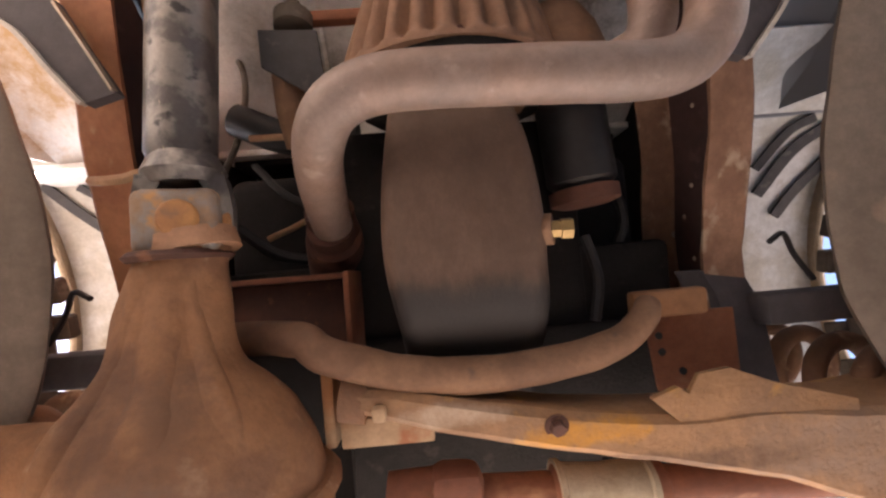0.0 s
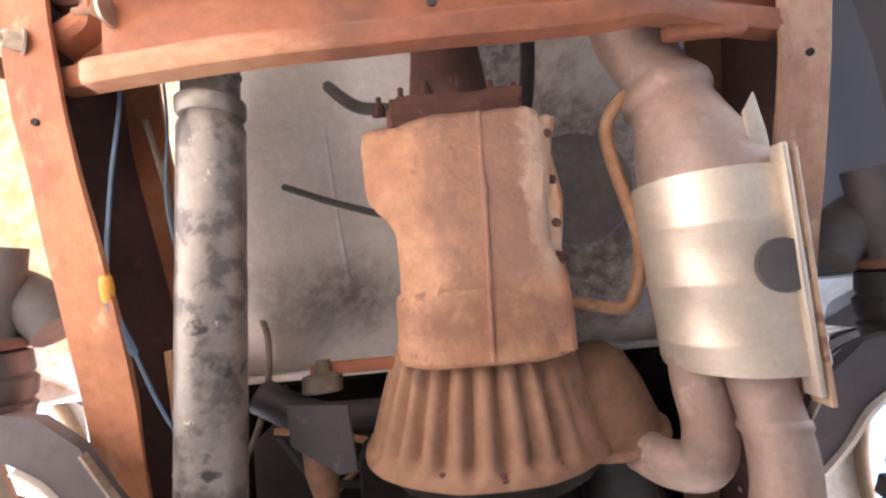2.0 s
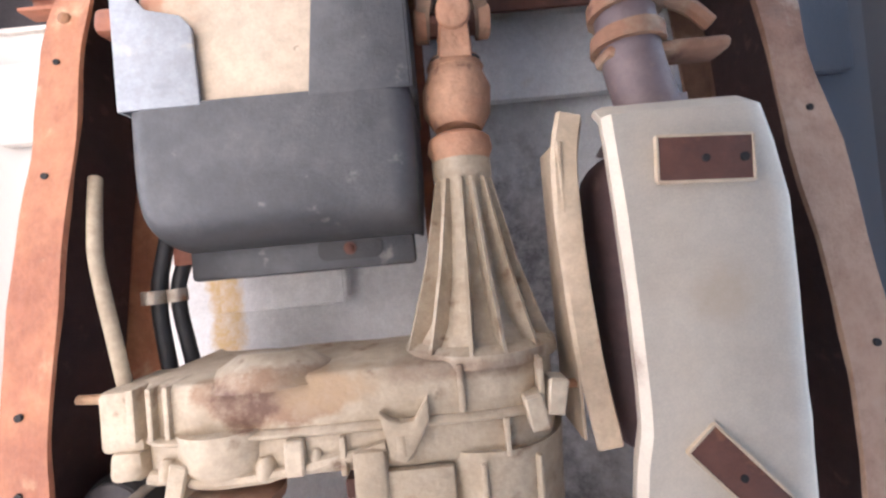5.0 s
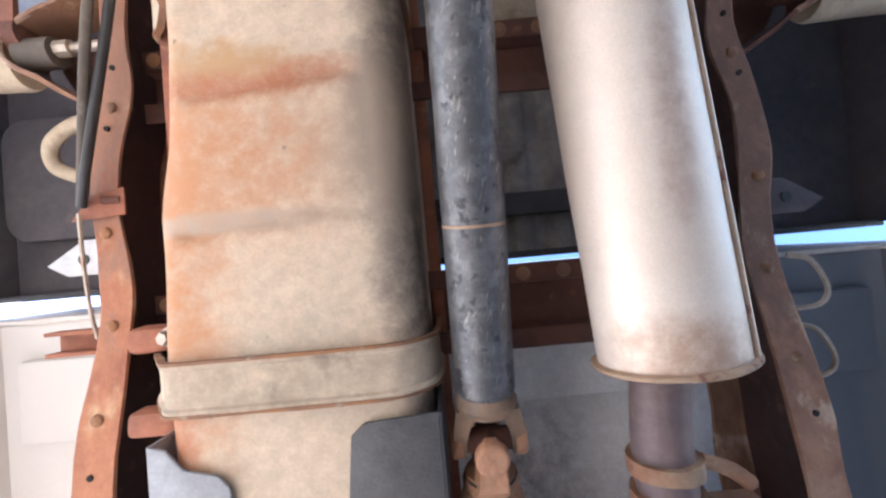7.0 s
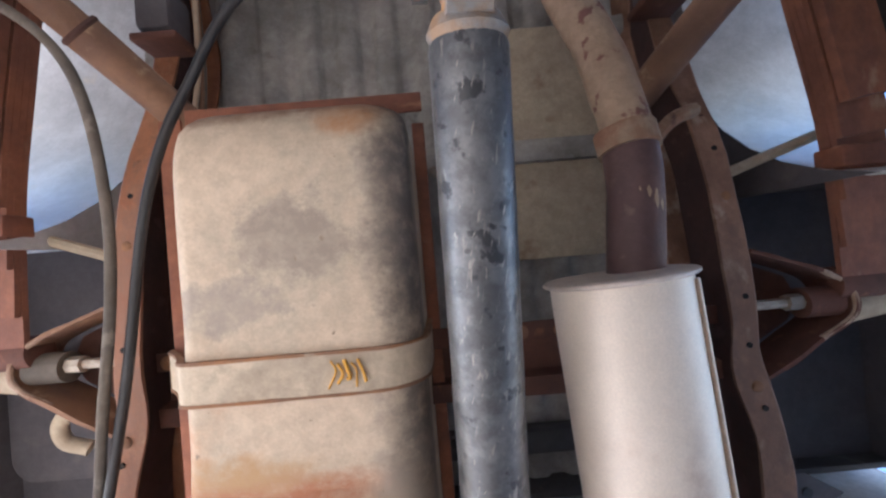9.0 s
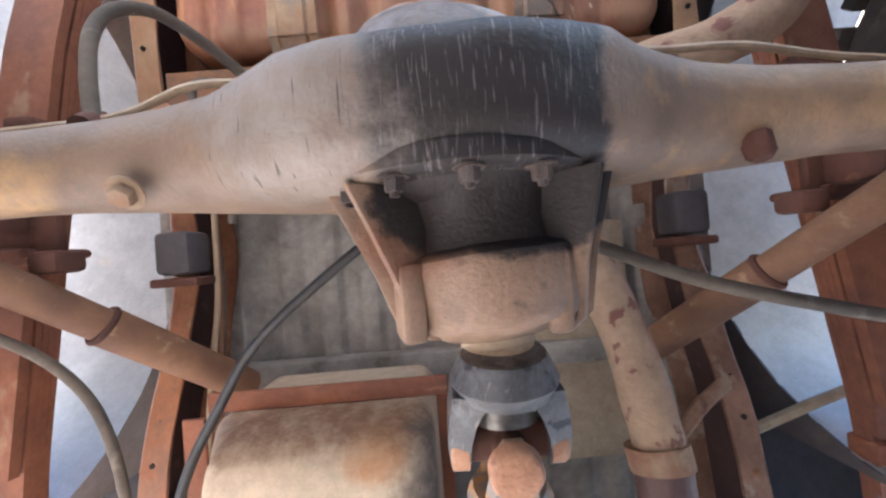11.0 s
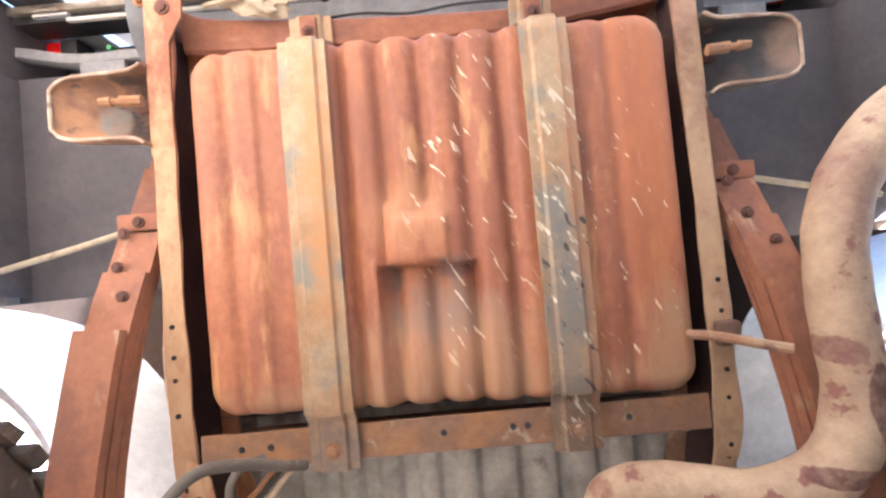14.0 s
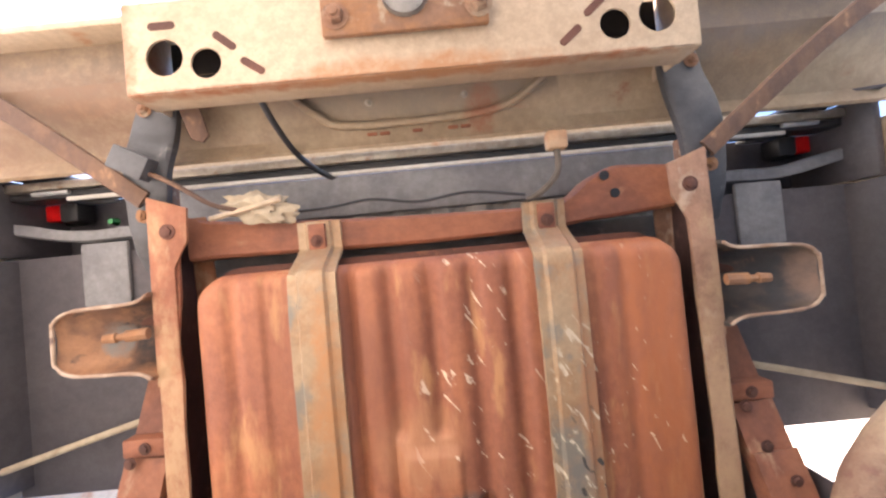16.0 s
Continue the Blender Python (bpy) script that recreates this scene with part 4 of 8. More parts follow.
def crossmember():
    rows = [(-0.425, -0.815, -0.735, 0.56), (-0.385, -0.835, -0.735, 0.555), (-0.36, -0.845, -0.722, 0.53), (-0.335, -0.848, -0.71, 0.508), (-0.2, -0.843, -0.715, 0.50), (0.0, -0.842, -0.718, 0.498),
            (0.18, -0.845, -0.722, 0.503), (0.25, -0.845, -0.732, 0.512), (0.33, -0.845, -0.728, 0.535), (0.43, -0.843, -0.718, 0.548)]
    rings = []
    for x, y0, y1, z in smooth_rows(rows, 5):
        t, d = 0.005, 0.030
        w = 0.024 + 0.0008 * math.sin(x * 31)
        rings.append([(x, y0, z + 0.003), (x, y0 + 0.004, z), (x, y0 + w - 0.003, z), (x, y0 + w + 0.004, z + 0.006), (x, y0 + w + 0.007, z + d), (x, y1 - w - 0.007, z + d), (x, y1 - w - 0.004, z + 0.006), (x, y1 - w + 0.003, z), (x, y1 - 0.004, z), (x, y1, z + 0.003),
                      (x, y1, z + t + 0.02), (x, y1 - 0.02, z + d + t), (x, y0 + 0.02, z + d + t), (x, y0, z + t + 0.02)])
    return loft(rings)


def smooth_rows(rows, per):
    """Rows of numbers, smoothed like a line through points."""
    out = []
    for i in range(len(rows) - 1):
        a, b, c, d = rows[max(i - 1, 0)], rows[i], rows[i + 1], rows[min(i + 2, len(rows) - 1)]
        for k in range(per):
            s = k / per
            out.append([0.5 * (2 * q + (r - p) * s + (2 * p - 5 * q + 4 * r - w) * s * s + (3 * q - p - 3 * r + w) * s ** 3) for p, q, r, w in zip(a, b, c, d)])
    return out + [list(rows[-1])]


part("channel", rough_up(crossmember(), 0.0014, 12), RUST, xm)
for x, y in ((0.012, -0.811), (0.016, -0.778), (0.082, -0.813), (0.086, -0.781)):
    part("slot", moved(slab(rounded(-0.0055, 0.0055, -0.008, 0.008, 0.005), 0.003, "z", -0.0015), Matrix.Translation((x, y, 0.5285))), BLACK, xm)
for x in (0.014, 0.084):
    bolt(xm, (x, -0.796, 0.529), (0.15, 0.2, -1), 0.008, 0.012, 0.006, ZINC)
bolt(xm, (0.307, -0.762, 0.560), (0.3, 0, -1), 0.010, 0.014, 0.006, ZINC)
bolt(xm, (0.308, -0.803, 0.560), (0.4, 0, -1), 0.009, 0.010, 0.006, RUST_BROWN)
bolt(xm, (-0.336, -0.797, 0.526), (-1, 0, -0.05), 0.008, 0.008, 0.022, IRON)
part("large_washer", turned((-0.330, -0.797, 0.529), (-0.334, -0.797, 0.529), [(0, 0.007), (0, 0.0155), (1, 0.0155), (1, 0.007)], 24), ZINC, xm, "pale zinc washer")
bolt(xm, (-0.342, -0.744, 0.546), (-1, 0, -0.05), 0.008, 0.008, 0.026, IRON)
for y in (-0.805, -0.752):
    bolt(xm, (-0.475, y - 0.01, 0.552), (-1, 0.1, -0.1), 0.009, 0.012, 0.025, IRON)
bolt(xm, (-0.441, -0.782, 0.546), (-0.7, 0, -1), 0.011, 0.016, 0.016, ZINC)
bolt(xm, (0.468, -0.794, 0.546), (0.8, 0, -1), 0.011, 0.016, 0.018, RUST_BROWN)
part("edge_clip", box(-0.257, -0.241, -0.849, -0.824, 0.4955, 0.508, 0.002), IRON, xm)
part("end_bracket", box(-0.44, -0.30, -0.885, -0.845, 0.575, 0.68, 0.006), RUST_DARK, xm)
part("spacer_plate", box(0.27, 0.36, -0.735, -0.718, 0.538, 0.552, 0.003), RUST, xm)

# ---- front propeller shaft ----
fs = thing("front_driveshaft", (-0.26, -0.5, 0.57), "mottled grey steel front propeller shaft with rusty joints", "driveshaft")
part("shaft_tube", rough_up(turned((-0.277, -0.135, 0.568), (-0.250, -0.69, 0.572), [(0, 0.030), (0.03, 0.036)] + [(0.03 + 0.94 * k / 24, 0.036) for k in range(1, 25)] + [(1, 0.031)], 32), 0.0006, 40), SHAFT, fs)
part("shaft_collar", turned((-0.2505, -0.688, 0.572), (-0.249, -0.735, 0.572), [(0, 0.034), (0.1, 0.037), (0.4, 0.037), (0.5, 0.031), (1, 0.031)], 32), SHAFT, fs)
boot = [(0, 0.024)]
for k in range(5):
    boot += [(k / 5 + 0.05, 0.024), (k / 5 + 0.1, 0.033), (k / 5 + 0.15, 0.024)]
part("rubber_boot", turned((-0.249, -0.735, 0.572), (-0.2475, -0.80, 0.573), boot + [(1, 0.024)], 28), RUBBER, fs)
part("spline_shaft", turned((-0.2475, -0.79, 0.573), (-0.243, -0.925, 0.574), [(0, 0.025), (0.9, 0.027), (1, 0.030)], 24), SHAFT, fs)


def yoke(c, d, r, side, material, parent, reach=0.05):
    """A fork of two ears facing along d, with bearing caps along side."""
    c, d, side = Vector(c), Vector(d).normalized(), Vector(side).normalized()
    up = d.cross(side)
    ears = []
    for k in (-1, 1):
        rings = []
        for f, w, inn, out in ((0.0, 0.95, 0.30, 0.92), (0.45, 0.85, 0.55, 1.02), (0.8, 0.75, 0.66, 1.05), (1.15, 0.6, 0.68, 1.03), (1.4, 0.3, 0.70, 1.0)):
            p = c - d * reach + d * (reach * f)
            rings.append([p + side * (k * inn * r) + up * (w * r * 0.62), p + side * (k * out * r) + up * (w * r * 0.5), p + side * (k * out * r) - up * (w * r * 0.5), p + side * (k * inn * r) - up * (w * r * 0.62)])
        ears.append(loft(rings))
    part("yoke", rough_up(joined(*ears, turned(c - d * (reach * 1.5), c - d * (reach * 0.85), [(0, r * 0.75), (0.6, r * 0.95), (1, r * 0.8)], 20)), 0.001, 40), material, parent)


def cross_piece(c, a, b, r, parent, cap):
    c, a, b = Vector(c), Vector(a).normalized(), Vector(b).normalized()
    spider = part("spider", joined(turned(c - a * r * 0.95, c + a * r * 0.95, [(0, r * 0.36), (1, r * 0.36)], 16), turned(c - b * r * 0.95, c + b * r * 0.95, [(0, r * 0.36), (1, r * 0.36)], 16)), RUST_DARK, parent)
    for w in (a, b):
        for k in (-1, 1):
            part("bearing_cap", turned(c + w * (k * r * 0.8), c + w * (k * r * 1.16), [(0, r * 0.5), (0.8, r * 0.5), (0.95, r * 0.46), (1, r * 0.40)], 20), cap, spider)


# joint at the front differential
turn_a, turn_b = (0.95, 0, 0.31), (-0.31, 0, 0.95)
cross_piece((-0.273, -0.074, 0.567), turn_a, turn_b, 0.039, fs, CAP_RUST)
yoke((-0.273, -0.074, 0.567), (0, 1, 0), 0.045, turn_a, SHAFT, fs, 0.05)
part("pinion_yoke", rough_up(box(-0.041, 0.041, -0.034, 0.036, -0.039, 0.012, 0.011, 3, m=Matrix.Translation((-0.276, -0.074, 0.567)) @ Matrix.Rotation(radians(-14), 4, "Y")), 0.002, 45), JOINT, fs, "mottled grey and ochre joint yoke")
part("clamp_ring", rough_up(turned((-0.280, -0.042, 0.563), (-0.280, -0.033, 0.563), [(0, 0.049), (0.5, 0.053), (1, 0.049)], 24), 0.002, 40), RUST_DARK, fs)
# joint at the transfer case
cross_piece((-0.244, -0.962, 0.575), (1, 0, 0), (0, 0, 1), 0.038, fs, CAST_RUST)
yoke((-0.244, -0.962, 0.575), (0, -1, 0), 0.043, (1, 0, 0), RUST_SCALE, fs, 0.04)
yoke((-0.244, -0.962, 0.575), (0, 1, 0), 0.040, (0, 0, 1), TANK_ORANGE, fs, 0.04)
part("flange", turned((-0.247, -1.012, 0.58), (-0.247, -1.045, 0.58), [(0, 0.036), (0.25, 0.046), (0.45, 0.048), (0.5, 0.053), (0.85, 0.054), (1, 0.045)], 28), RUST_SCALE, fs)

# ---- gearbox ----
gb = thing("gearbox", (0.05, -0.5, 0.56), "gearbox with ribbed bell housing, caked in rusty dirt", "gearbox")


def gearbox_case():
    rows = [(-0.385, -0.058, 0.150, 0.566), (-0.42, -0.055, 0.148, 0.562), (-0.47, -0.054, 0.142, 0.560), (-0.50, -0.054, 0.132, 0.560), (-0.545, -0.060, 0.130, 0.560), (-0.575, -0.082, 0.134, 0.560), (-0.62, -0.087, 0.136, 0.560), (-0.652, -0.086, 0.130, 0.561), (-0.664, -0.082, 0.126, 0.564), (-0.669, -0.072, 0.118, 0.574)]
    rings = []
    for y, x0, x1, z in smooth_rows(rows, 6):
        ring = []
        xa, xb = x0 + 0.046 + 0.042 * min(1, max(0, (-0.46 - y) / 0.1)), x1 - 0.012
        for i in range(7):
            f = i / 6
            ring.append((x0 + 0.003 * (1 - f) ** 2 + (xa - x0) * f, y, z + 0.034 * (1 - f) + (0.004 if i == 0 else 0)))
        for i in range(1, 9):
            ring.append((xa + (xb - xa) * i / 8, y, z - 0.003 * math.sin(math.pi * i / 8)))
        ring += [(x1 - 0.004, y, z + 0.006), (x1, y, z + 0.018), (x1, y, z + 0.05)]
        ring += [(x1, y, 0.80), (x0, y, 0.80)]
        rings.append(ring)
    return loft(rings)


def collar():
    rings = []
    for y, g in ((-0.466, 0.012), (-0.462, 0.003), (-0.455, 0.0), (-0.44, 0.0), (-0.42, 0.0), (-0.40, 0.0), (-0.386, 0.0), (-0.381, 0.003), (-0.378, 0.010)):
        ring = []
        for i in range(25):
            a = radians(195 + 150 * i / 24)
            c, d = math.cos(a), math.sin(a)
            k = (abs(c) ** 3.2 + abs(d) ** 3.2) ** (-1 / 3.2)
            ring.append((0.048 + (0.110 - g) * k * c, y, 0.66 + (0.105 - g) * k * d))
        rings.append(ring)
    return loft(rings)


part("case", rough_up(rough_up(gearbox_case(), 0.004, 16), 0.002, 55), CAST_RUST, gb, "", 32)
lip = box(-0.045, 0.112, -0.695, -0.662, 0.574, 0.63, 0.004, 2)
bmesh.ops.subdivide_edges(lip, edges=lip.edges[:], cuts=9, use_grid_fill=True)
part("rear_lip", rough_up(rough_up(lip, 0.010, 38), 0.006, 110), RUST_DARK, gb, "ragged dirt-caked rear lip")
part("casting_seam", rough_up(tube([(0.058, -0.664, 0.561), (0.056, -0.6, 0.5565), (0.053, -0.5, 0.5565), (0.051, -0.468, 0.5555), (0.050, -0.455, 0.5545), (0.047, -0.385, 0.5545)], 0.0028, 6, 6), 0.002, 60), CAST_RUST, gb)
rim = box(0.122, 0.144, -0.655, -0.462, 0.572, 0.64, 0.004, 1)
bmesh.ops.subdivide_edges(rim, edges=rim.edges[:], cuts=8, use_grid_fill=True)
part("side_flange", rough_up(rough_up(rim, 0.009, 34), 0.004, 90), CAST_RUST, gb, "ragged side flange")
for y in (-0.635, -0.58, -0.53, -0.49):
    bolt(gb, (0.135, y, 0.576), (0.2, 0, -1), 0.006, 0.007, 0, RUST_DARK)
part("collar", rough_up(rough_up(collar(), 0.002, 25), 0.001, 70), CAST_RUST, gb, "", 32)


def bell():
    n, rings = 320, []
    for f in (0, 0.03, 0.08, 0.15, 0.3, 0.5, 0.7, 0.82, 0.88, 0.91, 0.95, 1):
        y = -0.395 + 0.14 * f
        rx, rz = 0.114 + 0.046 * f ** 0.8, 0.105 + 0.034 * f ** 0.8
        ring = []
        for i in range(n):
            a = 2 * math.pi * i / n
            deep = 0.095 * min(1, (f - 0.03) / 0.12) * min(1, (0.95 - f) / 0.08) if 0.03 < f < 0.95 else 0.0
            deep *= min(1, max(0.0, (0.72 - math.cos(a)) / 0.2))
            k = 1 - 1.25 * deep * (0.5 - 0.5 * math.cos(a * 27)) ** 1.6 + (0.03 if f > 0.9 else 0)
            ring.append((0.045 - 0.005 * f + rx * k * math.cos(a), y, 0.685 + rz * k * math.sin(a)))
        rings.append(ring)
    return loft(rings)


part("bell_housing", rough_up(bell(), 0.0015, 30), BELL, gb, "", 55)
part("engine_flange", rough_up(turned((0.045, -0.255, 0.690), (0.045, -0.238, 0.690), [(0, 0.138), (0, 0.1435), (1, 0.1435), (1, 0.135)], 40), 0.002, 30), NEAR_BLACK, gb)
for k in range(7):
    a = radians(195 + 25 * k)
    bolt(gb, (0.045 + 0.150 * math.cos(a), -0.262, 0.688 + 0.136 * math.sin(a)), (0, -1, 0), 0.005, 0.007, 0, RUST_DARK)
part("starter_bulge", rough_up(turned((0.190, -0.365, 0.685), (0.205, -0.245, 0.685), [(0, 0.03), (0.12, 0.048), (0.4, 0.062), (0.9, 0.074), (0.92, 0.082), (1, 0.082)], 28), 0.002, 30), IRON, gb)
part("tail_shaft_housing", turned((0.03, -0.69, 0.63), (0.03, -0.86, 0.63), [(0, 0.055), (0.5, 0.045), (1, 0.06)], 20), RUST_DARK, gb)
for dx, dz in ((-0.05, 0.0), (-0.02, -0.01), (0.02, -0.012), (0.06, 0.0), (0.09, 0.01), (-0.08, 0.02)):
    bolt(gb, (0.02 + dx, -0.690, 0.595 + dz), (0, -1, -0.3), 0.007, 0.014, 0.01, RUST_DARK)
part("shift_lever", tube([(-0.05, -0.71, 0.64), (-0.09, -0.72, 0.65), (-0.12, -0.75, 0.68), (-0.15, -0.79, 0.72)], 0.009, 8, 4), BLACK, gb)
part("mount_pad", box(-0.045, 0.135, -0.868, -0.845, 0.57, 0.60, 0.006), WEB, gb)
part("speed_cable", tube([(0.13, -0.68, 0.66), (0.15, -0.76, 0.68), (0.155, -0.84, 0.68), (0.14, -0.92, 0.67)], 0.011, 10, 5), BLACK, gb)

mp = thing("clutch_bracket", (-0.17, -0.29, 0.63), "flat grey bracket plate beside the bell housing", "bracket")
part("plate", slab([(-0.212, -0.335), (-0.135, -0.33), (-0.127, -0.248), (-0.15, -0.245), (-0.21, -0.285)], 0.006, "z", 0.636, 0.001), DARK_PAINT, mp)
part("cylinder", turned((-0.185, -0.285, 0.66), (-0.185, -0.19, 0.69), [(0, 0.02), (0.5, 0.022), (1, 0.016)], 18), IRON, mp)
part("knob", turned((-0.17, -0.345, 0.655), (-0.17, -0.385, 0.66), [(0, 0.026), (0.5, 0.026), (0.6, 0.012), (1, 0.01)], 18), RUBBER, mp)
part("lever", box(-0.19, -0.07, -0.378, -0.362, 0.665, 0.685, 0.004), RUST, mp)

# ---- engine ----
engine = thing("engine", (0.03, 0.0, 0.55), "engine with dark dusty oil pan above the front axle", "engine")


def oil_pan():
    rings = []
    for y, x0, x1, z in smooth_rows([(-0.235, -0.035, 0.098, 0.60), (-0.20, -0.045, 0.105, 0.575), (-0.12, -0.056, 0.118, 0.553), (-0.05, -0.062, 0.124, 0.548), (0.005, -0.060, 0.123, 0.550), (0.03, -0.056, 0.124, 0.554), (0.06, -0.052, 0.125, 0.568), (0.10, -0.050, 0.126, 0.606), (0.14, -0.048, 0.125, 0.66), (0.24, -0.04, 0.115, 0.72)], 6):
        e = 0.024
        ring = [(x0 - 0.012, y, 0.74), (x0 - 0.012, y, 0.735), (x0, y, 0.73)]
        ring += [(x0 + e + e * math.cos(radians(180 + 90 * i / 6)), y, z + e + e * math.sin(radians(180 + 90 * i / 6))) for i in range(7)]
        ring += [(x1 - e + e * math.cos(radians(270 + 90 * i / 6)), y, z + e + e * math.sin(radians(270 + 90 * i / 6))) for i in range(7)]
        ring += [(x1, y, 0.73), (x1 + 0.012, y, 0.735), (x1 + 0.012, y, 0.74)]
        rings.append(ring)
    return loft(rings)


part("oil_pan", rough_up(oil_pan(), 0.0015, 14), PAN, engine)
plug_ob = part("drain_plug", turned((0.118, -0.035, 0.572), (0.132, -0.035, 0.566), [(0, 0.018), (1, 0.018)], 16), IRON, engine)
part("brass_fitting", turned((0.128, -0.035, 0.566), (0.153, -0.034, 0.562), [(0, 0.010), (0.5, 0.010), (0.52, 0.012), (1, 0.012)], 6), BRASS, plug_ob, "brass drain fitting")
part("block", box(-0.16, 0.24, -0.235, 0.45, 0.745, 1.05, 0.03), NEAR_BLACK, engine)
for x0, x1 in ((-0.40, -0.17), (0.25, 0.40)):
    part("cylinder_bank", rough_up(box(x0, x1, -0.21, 0.45, 0.90, 1.12, 0.03, 3), 0.012, 18), NEAR_BLACK, engine, "near-black cylinder bank")
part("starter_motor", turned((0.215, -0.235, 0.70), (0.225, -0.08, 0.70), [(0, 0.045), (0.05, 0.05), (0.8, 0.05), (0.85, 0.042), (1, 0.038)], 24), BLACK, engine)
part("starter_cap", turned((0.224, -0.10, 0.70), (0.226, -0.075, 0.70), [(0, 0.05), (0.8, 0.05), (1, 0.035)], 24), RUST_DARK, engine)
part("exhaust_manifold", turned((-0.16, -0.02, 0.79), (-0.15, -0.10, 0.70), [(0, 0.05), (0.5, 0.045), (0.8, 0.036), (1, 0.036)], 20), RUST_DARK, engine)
part("motor_mount", rough_up(box(0.22, 0.38, -0.02, 0.16, 0.76, 0.88, 0.012), 0.004, 30), NEAR_BLACK, engine)
part("left_motor_mount", rough_up(box(-0.38, -0.18, -0.02, 0.16, 0.80, 0.90, 0.012), 0.004, 30), NEAR_BLACK, engine)
for k, pts in enumerate(([(-0.32, -0.22, 0.86), (-0.25, -0.15, 0.84), (-0.15, -0.12, 0.86)], [(-0.30, -0.08, 0.85), (-0.22, -0.12, 0.86), (-0.12, -0.22, 0.85)], [(-0.34, -0.10, 0.82), (-0.28, -0.05, 0.85), (-0.18, -0.03, 0.87)],
                         [(0.22, -0.03, 0.70), (0.225, 0.03, 0.68), (0.215, 0.09, 0.68)], [(0.30, -0.15, 0.80), (0.32, -0.06, 0.78), (0.29, 0.02, 0.80)], [(-0.30, -0.25, 0.80), (-0.20, -0.24, 0.79), (-0.08, -0.2, 0.80)])):
    single("engine_hose", tube(pts, (0.007, 0.006, 0.010, 0.008, 0.009, 0.006)[k], 8, 6), BLACK if k not in (1, 5) else COPPER_LINE, "dark hose in the engine bay", "hose", "engine hoses")
single("heater_hose", tube([(-0.34, -0.30, 0.84), (-0.24, -0.255, 0.83), (-0.12, -0.25, 0.83)], 0.03, 14, 6), BLACK, "thick black hose below the firewall", "hose", "engine hoses")

# ---- transfer case ----
tc = thing("transfer_case", (-0.1, -1.05, 0.55), "dusty cast aluminium transfer case with ribs and bolts", "transfer case")


def tc_half(y0, y1, grow):
    """One half of the chain case: broad at the input side, tapered to the output side."""
    rows = [(-0.345, 0.585, 0.055), (-0.325, 0.566, 0.07), (-0.28, 0.556, 0.075), (-0.2, 0.556, 0.075), (-0.1, 0.556, 0.08), (0.0, 0.556, 0.09), (0.07, 0.56, 0.1), (0.11, 0.58, 0.1), (0.128, 0.62, 0.09)]
    rings = []
    for x, z, h in smooth_rows(rows, 4):
        z0, z1 = z - grow, z + 0.16 + grow
        c = 0.007
        rings.append([(x, y0 + c, z0), (x, y1 - c, z0), (x, y1 - c * 0.3, z0 + c * 0.4), (x, y1, z0 + c), (x, y1, z1), (x, y0, z1), (x, y0, z0 + c), (x, y0 + c * 0.3, z0 + c * 0.4)])
    return loft(rings)


part("rear_half", rough_up(tc_half(-1.168, -1.108, 0.0), 0.002, 30), CAST, tc)
part("front_half", rough_up(tc_half(-1.106, -1.058, -0.002), 0.002, 30), CAST, tc)
part("joint_flange", rough_up(tc_half(-1.113, -1.101, 0.005), 0.001, 30), CAST, tc)
part("bearing_boss", rough_up(turned((-0.25, -1.115, 0.60), (-0.25, -1.055, 0.60), [(0, 0.062), (0.6, 0.06), (1, 0.045)], 28), 0.001, 40), CAST, tc)
part("output_boss", rough_up(turned((-0.20, -1.15, 0.60), (-0.20, -1.185, 0.605), [(0, 0.07), (0.6, 0.062), (1, 0.04)], 28), 0.003, 30), CAST, tc)
part("end_cover", box(-0.385, -0.335, -1.165, -1.095, 0.565, 0.66, 0.008), CAST, tc)
part("shift_motor", rough_up(box(-0.375, -0.335, -1.10, -1.065, 0.56, 0.64, 0.01), 0.003, 50), CAST, tc)


def adapter():
    rings = []
    for y, r in ((-1.07, 0.094), (-1.0, 0.09), (-0.975, 0.09), (-0.97, 0.086), (-0.93, 0.086), (-0.915, 0.08)):
        rings.append([(0.045 + r * math.cos(2 * math.pi * i / 32), y, 0.645 + r * math.sin(2 * math.pi * i / 32)) for i in range(32)])
    return loft(rings)


part("adapter_housing", rough_up(adapter(), 0.001, 30), CAST, tc)
for a0 in (228, 262, 300):
    a = radians(a0)
    part("adapter_rib", box(-0.003, 0.003, -1.06, -0.925, -0.003, 0.012, 0.002, m=Matrix.Translation((0.045 + 0.088 * math.cos(a), 0, 0.645 + 0.088 * math.sin(a))) @ Matrix.Rotation(a - math.pi / 2, 4, "Y").inverted()), CAST, tc)
part("adapter_flange", rough_up(turned((0.042, -0.918, 0.645), (0.042, -0.900, 0.645), [(0, 0.088), (0.2, 0.094), (1, 0.092)], 32), 0.002, 30), RUST, tc)
part("mount_neck", rough_up(box(-0.01, 0.058, -0.902, -0.86, 0.565, 0.66, 0.006), 0.002, 30), WEB, tc)
part("oil_sump", rough_up(box(-0.085, 0.002, -1.06, -0.955, 0.552, 0.66, 0.004, 2), 0.002, 30), CAST, tc)
part("sump_flange", box(-0.09, 0.0, -0.965, -0.952, 0.575, 0.66, 0.004), CAST, tc)
part("shift_lug", rough_up(box(-0.105, -0.07, -1.085, -1.025, 0.545, 0.62, 0.006), 0.001, 30), CAST, tc)
bolt(tc, (-0.084, -1.012, 0.568), (0, 0.6, -0.8), 0.011, 0.014, 0, RUST)
